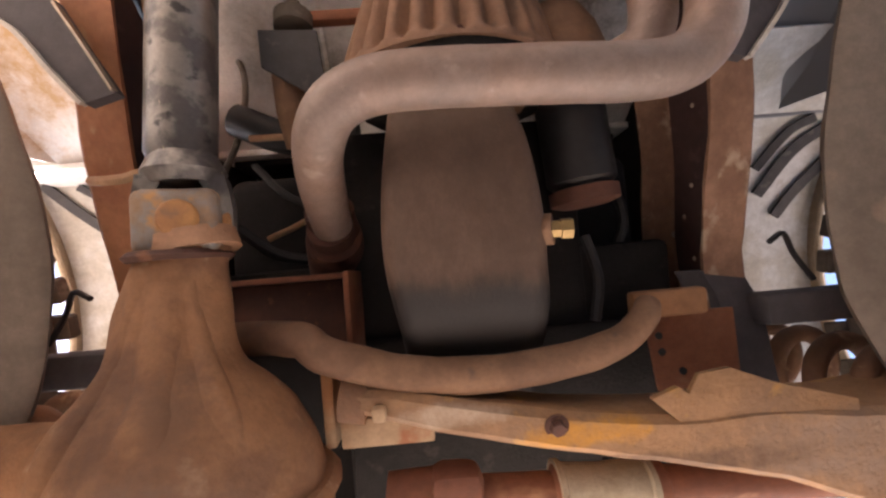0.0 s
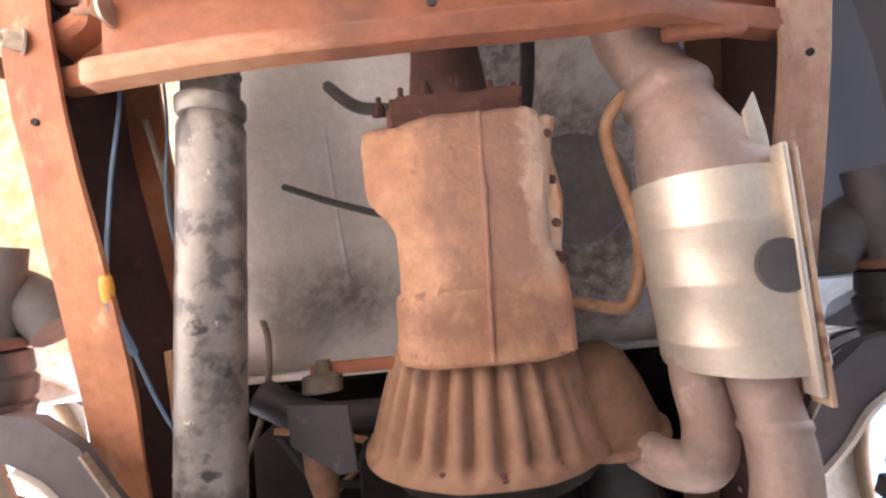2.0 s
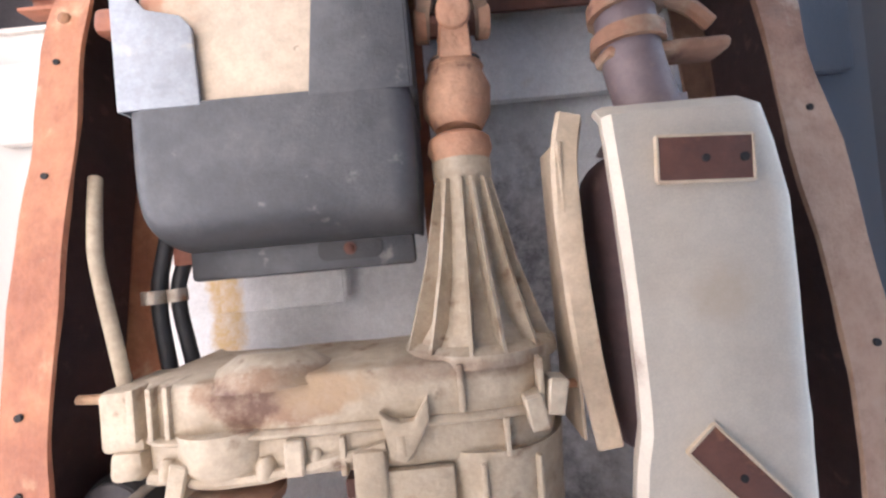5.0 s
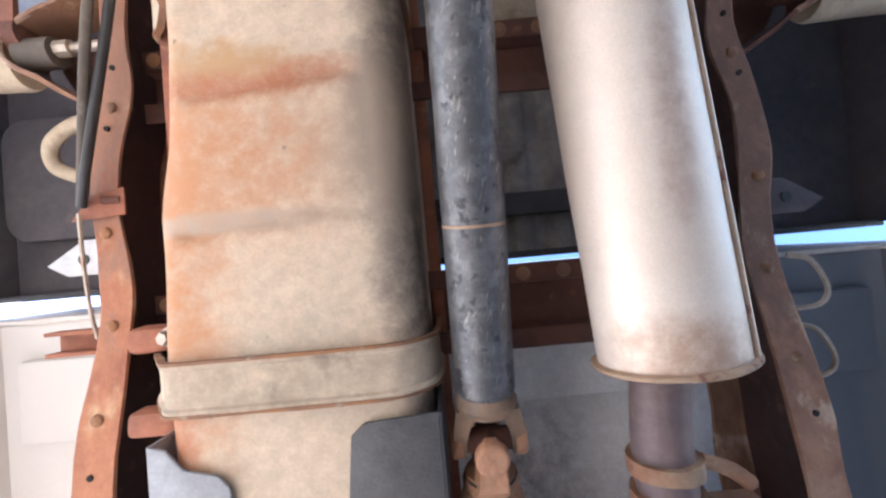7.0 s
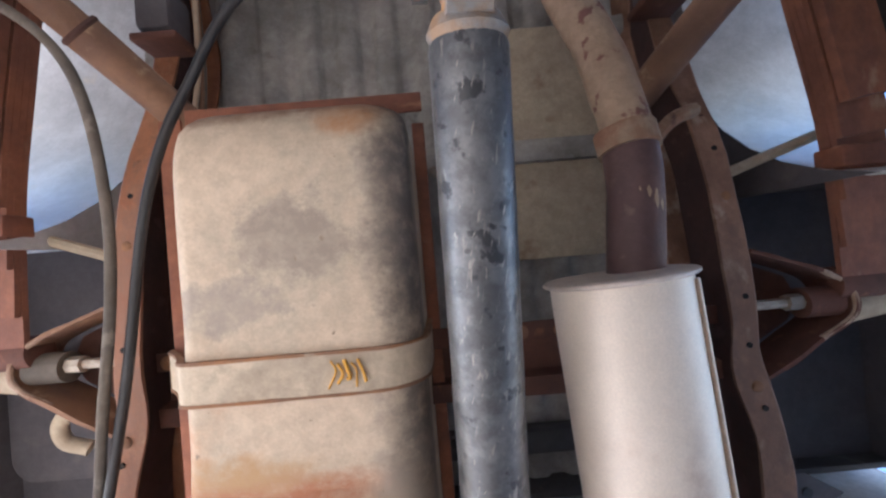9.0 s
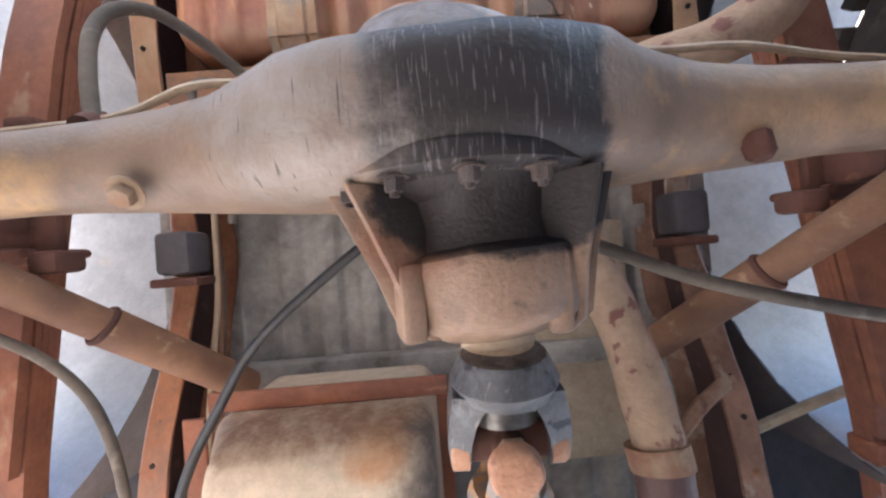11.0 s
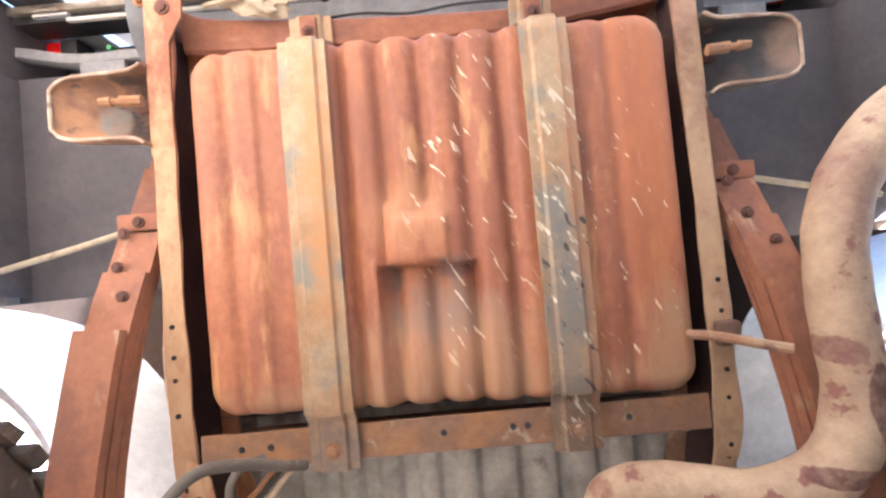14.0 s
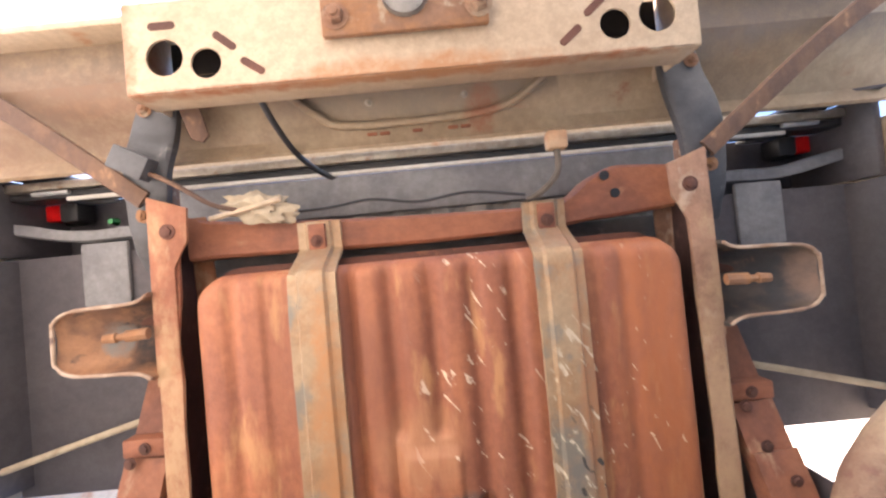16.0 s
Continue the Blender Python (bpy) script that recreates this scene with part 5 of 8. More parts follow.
for x, y, turn_ in ((0.092, -1.11, -10), (0.115, -1.125, 10), (-0.165, -1.085, 0), (-0.29, -1.07, 15)):
    part("bolt_lug", rough_up(box(-0.010, 0.010, -0.018, 0.020, 0.545, 0.575, 0.002, 1, m=Matrix.Translation((x, y, 0)) @ Matrix.Rotation(radians(turn_), 4, "Z")), 0.002, 60), CAST, tc, "", 25)
HORN = [(-0.074, -1.124), (-0.062, -1.114), (-0.052, -1.111), (-0.037, -1.113), (-0.021, -1.137), (-0.021, -1.113), (-0.035, -1.086), (-0.049, -1.069), (-0.065, -1.074), (-0.068, -1.098)]
part("horn_lug", rough_up(slab(HORN, 0.03, "z", 0.545, 0.002), 0.002, 60), CAST, tc)
part("horn_base", rough_up(turned((-0.052, -1.105, 0.560), (-0.052, -1.07, 0.560), [(0, 0.012), (0.2, 0.016), (0.8, 0.015), (1, 0.010)], 12), 0.002, 50), CAST, tc)
part("seam_ridge", rough_up(tube([(-0.325, -1.072, 0.560), (-0.25, -1.062, 0.556), (-0.17, -1.068, 0.555), (-0.11, -1.078, 0.556), (-0.07, -1.085, 0.558)], 0.007, 8, 6), 0.003, 40), CAST, tc)
for x, y, r in ((-0.305, -1.078, 0.010), (-0.20, -1.072, 0.012), (-0.145, -1.076, 0.008)):
    part("cast_boss", rough_up(turned((x, y - 0.012, 0.560), (x, y + 0.012, 0.556), [(0, r * 0.7), (0.3, r), (0.9, r * 0.9), (1, r * 0.5)], 12), 0.002, 60), CAST, tc)


for x, w in ((-0.338, 0.004), (-0.318, 0.003), (-0.30, 0.003)):
    part("end_rib", rough_up(box(x - w, x + w, -1.168, -1.112, 0.553, 0.60, 0.001), 0.001, 50), CAST, tc)
for x, y0, y1 in ((-0.115, -1.10, -1.06), (0.015, -1.165, -1.115), (0.06, -1.105, -1.065), (0.10, -1.165, -1.12)):
    part("case_rib", rough_up(box(x - 0.003, x + 0.003, y0, y1, 0.550, 0.58, 0.001), 0.001, 50), CAST, tc)

def cone():
    rings = []
    for y, rx in ((-1.165, 0.088), (-1.20, 0.062), (-1.25, 0.047), (-1.32, 0.036), (-1.375, 0.034), (-1.38, 0.038), (-1.40, 0.038)):
        rings.append([(0.042 + rx * math.cos(2 * math.pi * i / 28), y, 0.645 + rx * 0.95 * math.sin(2 * math.pi * i / 28)) for i in range(28)])
    return loft(rings)


part("tail_housing", rough_up(cone(), 0.0008, 40), CAST, tc)
part("tail_flange", turned((0.045, -1.158, 0.645), (0.045, -1.178, 0.645), [(0, 0.096), (0.7, 0.094), (1, 0.085)], 32), CAST, tc)
for a0 in (205, 232, 262, 285, 312, 338):
    a = radians(a0)
    c, q = math.cos(a), math.sin(a)
    part("rib", loft([[(0.042 + c * r + q * w, y, 0.645 + q * r - c * w) for r, w in ((0.03, -0.003), (top, -0.002), (top, 0.002), (0.03, 0.003))] for y, top in ((-1.172, 0.094), (-1.27, 0.062), (-1.375, 0.038))]), CAST, tc)
part("seal", turned((0.042, -1.40, 0.645), (0.042, -1.435, 0.645), [(0, 0.036), (0.4, 0.042), (0.8, 0.04), (1, 0.03)], 24), CAST_RUST, tc)
linkage = thing("shift_linkage", (-0.1, -0.95, 0.62), "rusty gear shift rods beside the transfer case", "linkage")
part("rod", tube([(-0.115, -0.84, 0.60), (-0.115, -0.95, 0.61), (-0.112, -1.02, 0.625), (-0.10, -1.07, 0.64)], 0.005, 8, 4), RUST_DARK, linkage)
part("link", tube([(-0.118, -0.92, 0.605), (-0.122, -0.97, 0.612), (-0.112, -1.0, 0.62)], 0.007, 8, 4), RUST_DARK, linkage)
part("bellcrank", box(-0.13, -0.105, -1.03, -1.005, 0.60, 0.66, 0.004), RUST_DARK, linkage)
part("rod_end", turned((-0.07, -0.86, 0.60), (-0.03, -0.872, 0.605), [(0, 0.022), (1, 0.022)], 16), RUST_DARK, linkage)
part("stay", tube([(-0.09, -0.85, 0.575), (-0.07, -0.89, 0.59), (-0.055, -0.92, 0.60)], 0.005, 8, 4), RUST_DARK, linkage)


# ---- exhaust: crossover, catalyst, shields, muffler ----
ex = thing("exhaust_pipe", (0.2, -0.3, 0.5), "heat-tinted crossover exhaust pipe under the engine", "exhaust pipe")
part("crossover_pipe", rough_up(tube([(-0.150, -0.06, 0.74), (-0.142, -0.095, 0.66), (-0.126, -0.14, 0.57), (-0.098, -0.172, 0.525), (-0.05, -0.187, 0.508), (0.03, -0.187, 0.504), (0.13, -0.183, 0.503), (0.215, -0.180, 0.503), (0.265, -0.190, 0.505), (0.298, -0.225, 0.508),
                                 (0.310, -0.28, 0.515), (0.310, -0.34, 0.530), (0.311, -0.40, 0.545)], 0.0285, 24, 6), 0.0008, 25), PIPE, ex)
part("left_flange", turned((-0.153, -0.045, 0.755), (-0.151, -0.075, 0.70), [(0, 0.042), (0.5, 0.042), (0.6, 0.034), (1, 0.034)], 18), RUST_DARK, ex)
part("right_leg", rough_up(tube([(0.225, -0.245, 0.635), (0.245, -0.24, 0.60), (0.268, -0.25, 0.575), (0.275, -0.29, 0.565), (0.268, -0.35, 0.565), (0.272, -0.42, 0.565)], 0.027, 20, 6), 0.0008, 25), PIPE, ex)
part("weld_band", turned((0.3105, -0.300, 0.5195), (0.3105, -0.312, 0.522), [(0, 0.0285), (0.3, 0.031), (0.7, 0.031), (1, 0.0285)], 24), PIPE, ex)

cat_ = thing("catalytic_converter", (0.32, -0.48, 0.56), "catalytic converter in a bare steel heat shield", "catalytic converter")


def cat_shield():
    a, b = Vector((0.318, -0.358, 0.567)), Vector((0.308, -0.562, 0.572))
    rings = []
    for f, k in ((0, 0.98), (0.03, 1.0), (0.12, 1.0), (0.13, 1.015), (0.15, 1.015), (0.16, 1.0), (0.42, 1.0), (0.43, 1.015), (0.45, 1.015), (0.46, 1.0), (0.72, 1.0), (0.73, 1.015), (0.75, 1.015), (0.76, 1.0), (0.97, 1.0), (1, 0.98)):
        c = a + (b - a) * f
        rings.append([c + Vector((0.075 * k * math.cos(2 * math.pi * i / 40), 0, 0.076 * k * math.sin(2 * math.pi * i / 40))) for i in range(40)])
    return loft(rings)


part("shield", rough_up(cat_shield(), 0.0012, 18), STEEL, cat_)
part("seam", rough_up(box(0.331, 0.337, -0.578, -0.34, 0.487, 0.505, 0.002), 0.0015, 40), STEEL, cat_)
part("seam", rough_up(box(0.341, 0.346, -0.578, -0.33, 0.488, 0.51, 0.002), 0.0015, 40), PIPE_RUST, cat_)
part("shield_lip", rough_up(box(0.347, 0.366, -0.578, -0.35, 0.508, 0.513, 0.0015), 0.003, 30), STEEL, cat_)
part("shield_hole", turned((0.319, -0.462, 0.4895), (0.319, -0.462, 0.494), [(0, 0.026), (1, 0.026)], 28), DARK_PAINT, cat_, "round opening in the shield")
part("outlet_cone", rough_up(turned((0.312, -0.548, 0.572), (0.292, -0.695, 0.602), [(0, 0.070), (0.12, 0.068), (0.35, 0.060), (0.70, 0.047), (0.78, 0.046), (0.82, 0.051), (0.90, 0.051), (1, 0.043)], 32), 0.001, 30), PIPE, cat_)
part("cone_flange", slab([(0.325, -0.563), (0.345, -0.563), (0.342, -0.60), (0.335, -0.64), (0.322, -0.62)], 0.004, "z", 0.515, 0.001), STEEL, cat_)
part("outlet_pipe", rough_up(tube([(0.302, -0.67, 0.60), (0.285, -0.72, 0.61), (0.265, -0.78, 0.62), (0.26, -0.85, 0.615), (0.262, -0.93, 0.61), (0.275, -1.05, 0.605)], 0.040, 24, 6), 0.001, 25), PIPE, cat_)
part("sensor_tube", tube([(0.262, -0.695, 0.615), (0.232, -0.665, 0.615), (0.226, -0.63, 0.62), (0.243, -0.55, 0.62), (0.254, -0.49, 0.625), (0.24, -0.42, 0.65), (0.17, -0.43, 0.66)], 0.0085, 10, 6), COPPER_LINE, cat_)

hs = thing("heat_shield", (0.28, -1.15, 0.53), "pale pressed steel heat shield over the second catalyst", "heat shield")


def shield_pan():
    rows = [(-0.925, 0.182, 0.372, 0.541), (-0.935, 0.180, 0.373, 0.538), (-0.96, 0.180, 0.373, 0.535), (-1.05, 0.187, 0.369, 0.530), (-1.085, 0.193, 0.368, 0.527), (-1.12, 0.194, 0.367, 0.527), (-1.22, 0.192, 0.369, 0.528), (-1.31, 0.189, 0.370, 0.529), (-1.37, 0.185, 0.360, 0.530), (-1.41, 0.184, 0.353, 0.534), (-1.425, 0.186, 0.350, 0.555)]
    rings = []
    for y, x0, x1, z in rows:
        ring = [(x0 + 0.012, z + 0.04), (x0 + 0.006, z + 0.03), (x0 + 0.001, z + 0.010), (x0 + 0.008, z), (x0 + 0.033, z + 0.001), (x0 + 0.038, z), (x1 - 0.03, z), (x1 - 0.012, z + 0.001), (x1 - 0.002, z + 0.008), (x1 + 0.002, z + 0.018), (x1 + 0.004, z + 0.022)]
        skew = 0.14 * max(0, 1 - (-0.925 - y) / 0.1)
        rings.append([(x, y + (x - x1) * skew + 0.05 * skew, h) for x, h in ring])
    return loft(rings)


part("pan", rough_up(shield_pan(), 0.0015, 12), SHIELD, hs)
for cx, cy, ang, l, w in ((0.277, -1.355, 3, 0.096, 0.046), (0.2835, -1.0375, 48, 0.113, 0.039)):
    m = Matrix.Translation((cx, cy, 0)) @ Matrix.Rotation(radians(ang), 4, "Z")
    part("recess", moved(box(-l / 2, l / 2, -w / 2, w / 2, 0.524, 0.5275, 0.001), m), RUST_DARK, hs, "rust-brown bracket in a cut-out")
    for e in (-1, 1):
        part("recess_lip", moved(box(-l / 2, l / 2, e * w / 2 - 0.0015, e * w / 2 + 0.0015, 0.523, 0.528, 0.0005), m), SHIELD_TAN, hs)
        part("recess_lip", moved(box(e * l / 2 - 0.0015, e * l / 2 + 0.0015, -w / 2, w / 2, 0.523, 0.528, 0.0005), m), SHIELD_TAN, hs)
    part("hole", moved(turned((0, 0, 0.5225), (0, 0, 0.526), [(0, 0.004), (1, 0.004)], 10), m), NEAR_BLACK, hs)
    part("hole", moved(turned((l * 0.40, 0, 0.5225), (l * 0.40, 0, 0.526), [(0, 0.0045), (1, 0.0045)], 10), m), NEAR_BLACK, hs)
# dark body added in place of the shadow in the gap beside the shield
c2 = thing("shade_filler", (0.28, -1.2, 0.62), "dark unseen body added to fill the shaded gap above the pale shield", "catalytic converter")
part("body", rough_up(box(0.196, 0.350, -1.39, -1.02, 0.575, 0.70, 0.045, 4), 0.002, 20), WEB, c2)
part("rear_cone", rough_up(turned((0.275, -1.385, 0.625), (0.275, -1.45, 0.605), [(0, 0.062), (0.5, 0.045), (1, 0.036)], 24), 0.001, 20), PIPE_DARK, c2)
hs2 = thing("side_heat_shield", (0.17, -1.25, 0.58), "thin folded tan steel shield beside the exhaust", "heat shield")
part("sheet", rough_up(sweep([(0.175, -1.435, 0.60), (0.160, -1.38, 0.585), (0.158, -1.28, 0.58), (0.166, -1.15, 0.578), (0.18, -1.05, 0.578)], [(-0.018, 0.004), (-0.014, 0.0), (0.010, -0.002), (0.016, 0.010), (0.014, 0.012), (0.009, 0.002), (-0.014, 0.004)], 6), 0.001, 20), SHIELD_TAN, hs2)
part("fold", box(0.148, 0.152, -1.40, -1.06, 0.58, 0.66, 0.001), SHIELD_TAN, hs2)
part("tab", box(0.13, 0.18, -1.125, -1.118, 0.585, 0.60, 0.002), RUST_BROWN, hs2)

mf = thing("muffler", (0.25, -2.0, 0.6), "long aluminised steel muffler with rolled end rims", "muffler")
muf_a, muf_b = Vector((0.272, -1.672, 0.607)), Vector((0.232, -2.283, 0.622))
part("shell", rough_up(turned(muf_a, muf_b, [(0.004, 0.05), (0.006, 0.083)] + [(0.01 + 0.98 * k / 20, 0.0835) for k in range(21)] + [(0.994, 0.083), (0.996, 0.05)], 48), 0.0012, 10), MUFFLER, mf)
for f in (0.0, 0.988):
    part("end_rim", rough_up(turned(muf_a + (muf_b - muf_a) * f, muf_a + (muf_b - muf_a) * (f + 0.012), [(0, 0.06), (0, 0.088), (0.3, 0.091), (0.7, 0.091), (1, 0.088), (1, 0.06)], 48), 0.001, 40), PIPE_RUST if f == 0 else ALUMINISED, mf)
for a0, mat_, lift in ((318, PIPE_RUST, 0.0842), (323, STEEL, 0.0848)):
    a = radians(a0)
    off = Vector((math.cos(a) * lift, 0, math.sin(a) * lift))
    part("long_seam", tube([muf_a + off + (muf_b - muf_a) * 0.012, muf_b + off - (muf_b - muf_a) * 0.012], 0.0035, 8, 4, curved=False), mat_, mf)
part("inlet_pipe", rough_up(tube([(0.262, -1.68, 0.61), (0.252, -1.62, 0.605), (0.248, -1.56, 0.602), (0.255, -1.48, 0.60), (0.275, -1.40, 0.60)], 0.034, 22, 6), 0.001, 20), PIPE_DARK, mf)
for y in (-1.555, -1.515):
    part("clamp", rough_up(turned((0.249, y - 0.009, 0.602), (0.249, y + 0.009, 0.602), [(0, 0.034), (0, 0.042), (1, 0.042), (1, 0.034)], 22), 0.002, 40), RUST_SCALE, mf)
part("clamp_bolt", tube([(0.285, -1.56, 0.59), (0.32, -1.545, 0.592), (0.345, -1.525, 0.595)], 0.009, 8, 4), RUST_SCALE, mf)
part("clamp_flange", rough_up(box(0.215, 0.36, -1.507, -1.49, 0.58, 0.62, 0.008), 0.004, 40), RUST_SCALE, mf)
part("hanger", tube([(0.28, -2.46, 0.70), (0.33, -2.46, 0.71), (0.38, -2.50, 0.72), (0.43, -2.52, 0.74)], 0.011, 8, 4), RUST_SCALE, mf)
part("outlet_sleeve", rough_up(tube([(0.2665, -2.27, 0.644), (0.275, -2.34, 0.6495), (0.282, -2.40, 0.655), (0.2835, -2.45, 0.663)], 0.0365, 22, 6), 0.001, 30), MAROON, mf, "dark maroon outlet sleeve")
part("hanger_band", rough_up(turned((0.283, -2.445, 0.662), (0.281, -2.475, 0.668), [(0, 0.034), (0, 0.041), (1, 0.041), (1, 0.034)], 22), 0.002, 40), RUST_SCALE, mf)

# ---- rear driveshaft ----
rs = thing("rear_driveshaft", (0.05, -2.0, 0.58), "dark mottled steel rear propeller shaft with universal joints", "driveshaft")
sa, sb = Vector((0.047, -1.635, 0.637)), Vector((0.056, -2.535, 0.492))
part("shaft_tube", rough_up(turned(sa, sb, [(0, 0.030), (0.02, 0.0375)] + [(0.02 + 0.96 * k / 30, 0.0385) for k in range(31)] + [(1, 0.031)], 36), 0.0006, 40), SHAFT_DARK, rs)
part("paint_band", turned(sa + (sb - sa) * 0.245, sa + (sb - sa) * 0.249, [(0, 0.0385), (0.1, 0.0391), (0.9, 0.0391), (1, 0.0385)], 36), PIPE_RUST, rs, "faint rust ring on the tube")
d = (sb - sa).normalized()
side = Vector((1, 0, 0))
cross_piece(sa - d * 0.055, side, d.cross(side), 0.042, rs, CAST_RUST)
yoke(sa - d * 0.055, -d, 0.043, side, SHAFT_RUST, rs, 0.05)
yoke(sa - d * 0.055, d, 0.040, d.cross(side), CAST_RUST, rs, 0.05)
part("centring_ring", turned(sa - d * 0.10, sa - d * 0.125, [(0, 0.034), (0.5, 0.036), (1, 0.034)], 24), BLACK, rs)
part("slip_yoke", rough_up(turned(sa - d * 0.118, Vector((0.042, -1.44, 0.645)), [(0, 0.036), (0.3, 0.045), (0.7, 0.044), (1, 0.03)], 24), 0.002, 40), CAST_RUST, rs)
e = sb + d * 0.05
cross_piece(e, side, d.cross(side), 0.044, rs, CAST_RUST)
yoke(e, d, 0.042, d.cross(side), JOINT, rs, 0.05)
yoke(e, -d, 0.050, side, SHAFT_DARK, rs, 0.055)
part("pinion_yoke", turned((0.057, -2.655, 0.494), (0.0565, -2.60, 0.492), [(0, 0.030), (0.6, 0.033), (1, 0.030)], 24), SHAFT, rs)

# ---- midship tank ----
mt = thing("midship_fuel_tank", (-0.18, -1.9, 0.6), "long dusty steel fuel tank with rust staining, held by straps", "fuel tank")


def mid_tank():
    rings = []
    ys = [-2.545, -2.543, -2.538, -2.53, -2.52, -2.505, -2.49, -2.47, -2.45, -2.43] + [-2.4 + 0.008 * k for k in range(122)] + [-1.42, -1.40, -1.39]
    for y in ys:
        e = max(0, (-2.50 - y) / 0.045)
        q = 0.035 * (1 - math.sqrt(max(0, 1 - min(1, e) ** 2)))
        lift = 0.075 * (1 - math.sqrt(max(0, 1 - min(1, max(0, (-2.44 - y) / 0.105)) ** 2)))
        e2 = max(0, (y + 1.435) / 0.045)
        q += 0.035 * (1 - math.sqrt(max(0, 1 - min(1, e2) ** 2)))

        def crease(x):
            v = y + 0.10 * (x + 0.18)
            return 0.009 * (math.exp(-((v + 2.05) / 0.007) ** 2) + math.exp(-((v + 1.885) / 0.007) ** 2)) - (0.004 if -2.05 < v < -1.885 else 0)
        x0 = interp([(-1.30, -0.336), (-1.70, -0.340), (-1.90, -0.335), (-1.98, -0.320), (-2.10, -0.311), (-2.60, -0.307)], y)[0] + q + 0.003 * noise.noise(Vector((3, y * 9, 2)))
        x1 = -0.018 - q
        z0 = 0.601 + q * 0.5 + lift + 0.002 * noise.noise(Vector((0, y * 5, 1)))
        rl, rr = 0.022, 0.055
        ring = [(-0.346 + q, y, 0.90), (-0.346 + q, y, 0.72)]
        ring += [(x0 + rl + rl * math.cos(radians(180 + 15 * i)), y, z0 + rl + rl * math.sin(radians(180 + 15 * i))) for i in range(7)]
        ring += [(x0 + (x1 - x0) * f, y, z0 + crease(x0 + (x1 - x0) * f) + 0.002 * noise.noise(Vector((f * 3, y * 6, 5)))) for f in (0.12, 0.2, 0.3, 0.4, 0.5, 0.6, 0.7, 0.78)]
        ring += [(x1 - rr + rr * math.cos(radians(270 + 10 * i)), y, z0 + rr + rr * math.sin(radians(270 + 10 * i))) for i in range(10)]
        ring += [(x1, y, 0.90)]
        rings.append(ring)
    return loft(rings)


part("shell", mid_tank(), TANK_MID, mt, "", 50)
part("seam_flange", joined(box(-0.372, -0.340, -2.55, -1.30, 0.690, 0.697, 0.002), box(-0.016, 0.004, -2.55, -1.30, 0.785, 0.793, 0.002), box(-0.352, 0.004, -2.575, -2.546, 0.72, 0.727, 0.002)), RUST, mt)
for y, w in ((-1.692, 0.031), (-2.197, 0.025)):
    st = thing("tank_strap", (-0.18, y, 0.595), "dusty steel strap wrapped under the midship tank", "strap", "midship tank straps")
    path = ([(-0.405, y, 0.70), (-0.385, y, 0.665), (-0.352, y, 0.625)] if y > -2 else [(-0.378, y, 0.80), (-0.378, y, 0.695), (-0.352, y, 0.66), (-0.322, y, 0.622)]) + ([(-0.335, y, 0.603), (-0.312, y, 0.596)] if y > -2 else [(-0.312, y, 0.604), (-0.290, y, 0.596)]) + [(-0.2, y, 0.595), (-0.085, y, 0.596), (-0.045, y, 0.606), (-0.018, y, 0.635), (-0.010, y, 0.68), (-0.010, y, 0.80)]
    part("band", rough_up(sweep(path, [(-w, 0.0), (-w, -0.006), (-w + 0.006, -0.006), (-w + 0.009, -0.002), (w - 0.009, -0.002), (w - 0.006, -0.006), (w, -0.006), (w, 0.0)], 4, up=(0, 0, 1)), 0.0008, 30), STRAP_TAN, st)
    for k in (-1, 1):
        part("edge_bead", rough_up(sweep(path, [(k * w - 0.0018, -0.0075), (k * w + 0.0018, -0.0075), (k * w + 0.0018, 0.001), (k * w - 0.0018, 0.001)], 4, up=(0, 0, 1)), 0.001, 60), RUST_BROWN, st, "rust-darkened edge of the strap")
    if y < -2:
        for k in range(5):
            part("paint_dab", tube([(-0.126 + 0.008 * k, y - 0.016 + 0.004 * (k % 2), 0.5925), (-0.120 + 0.008 * k, y + 0.004 * ((k * 7) % 3 - 1), 0.592), (-0.130 + 0.011 * k, y + 0.016 - 0.005 * (k % 3), 0.5925)], 0.0013 + 0.0006 * (k % 3), 6, 3), YELLOW, st, "yellow paint mark")
    bolt(st, (-0.3425 if y > -2 else -0.38, y, 0.66 if y > -2 else 0.72), (-1, 0, 0), 0.008, 0.008, 0.004, RUST_BROWN)
    if y > -2:
        part("hook", rough_up(box(-0.43, -0.36, y - 0.07, y - 0.035, 0.66, 0.70, 0.01), 0.003, 30), RUST, st)
        part("hook", rough_up(box(-0.43, -0.36, y + 0.04, y + 0.075, 0.65, 0.69, 0.01), 0.003, 30), RUST, st)
        bolt(st, (-0.365, y - 0.055, 0.66), (-0.2, 0, -1), 0.010, 0.016, 0, ZINC)

sk = thing("skid_plate", (-0.18, -1.45, 0.59), "scuffed dark steel skid plate cupping the front of the tank", "skid plate")


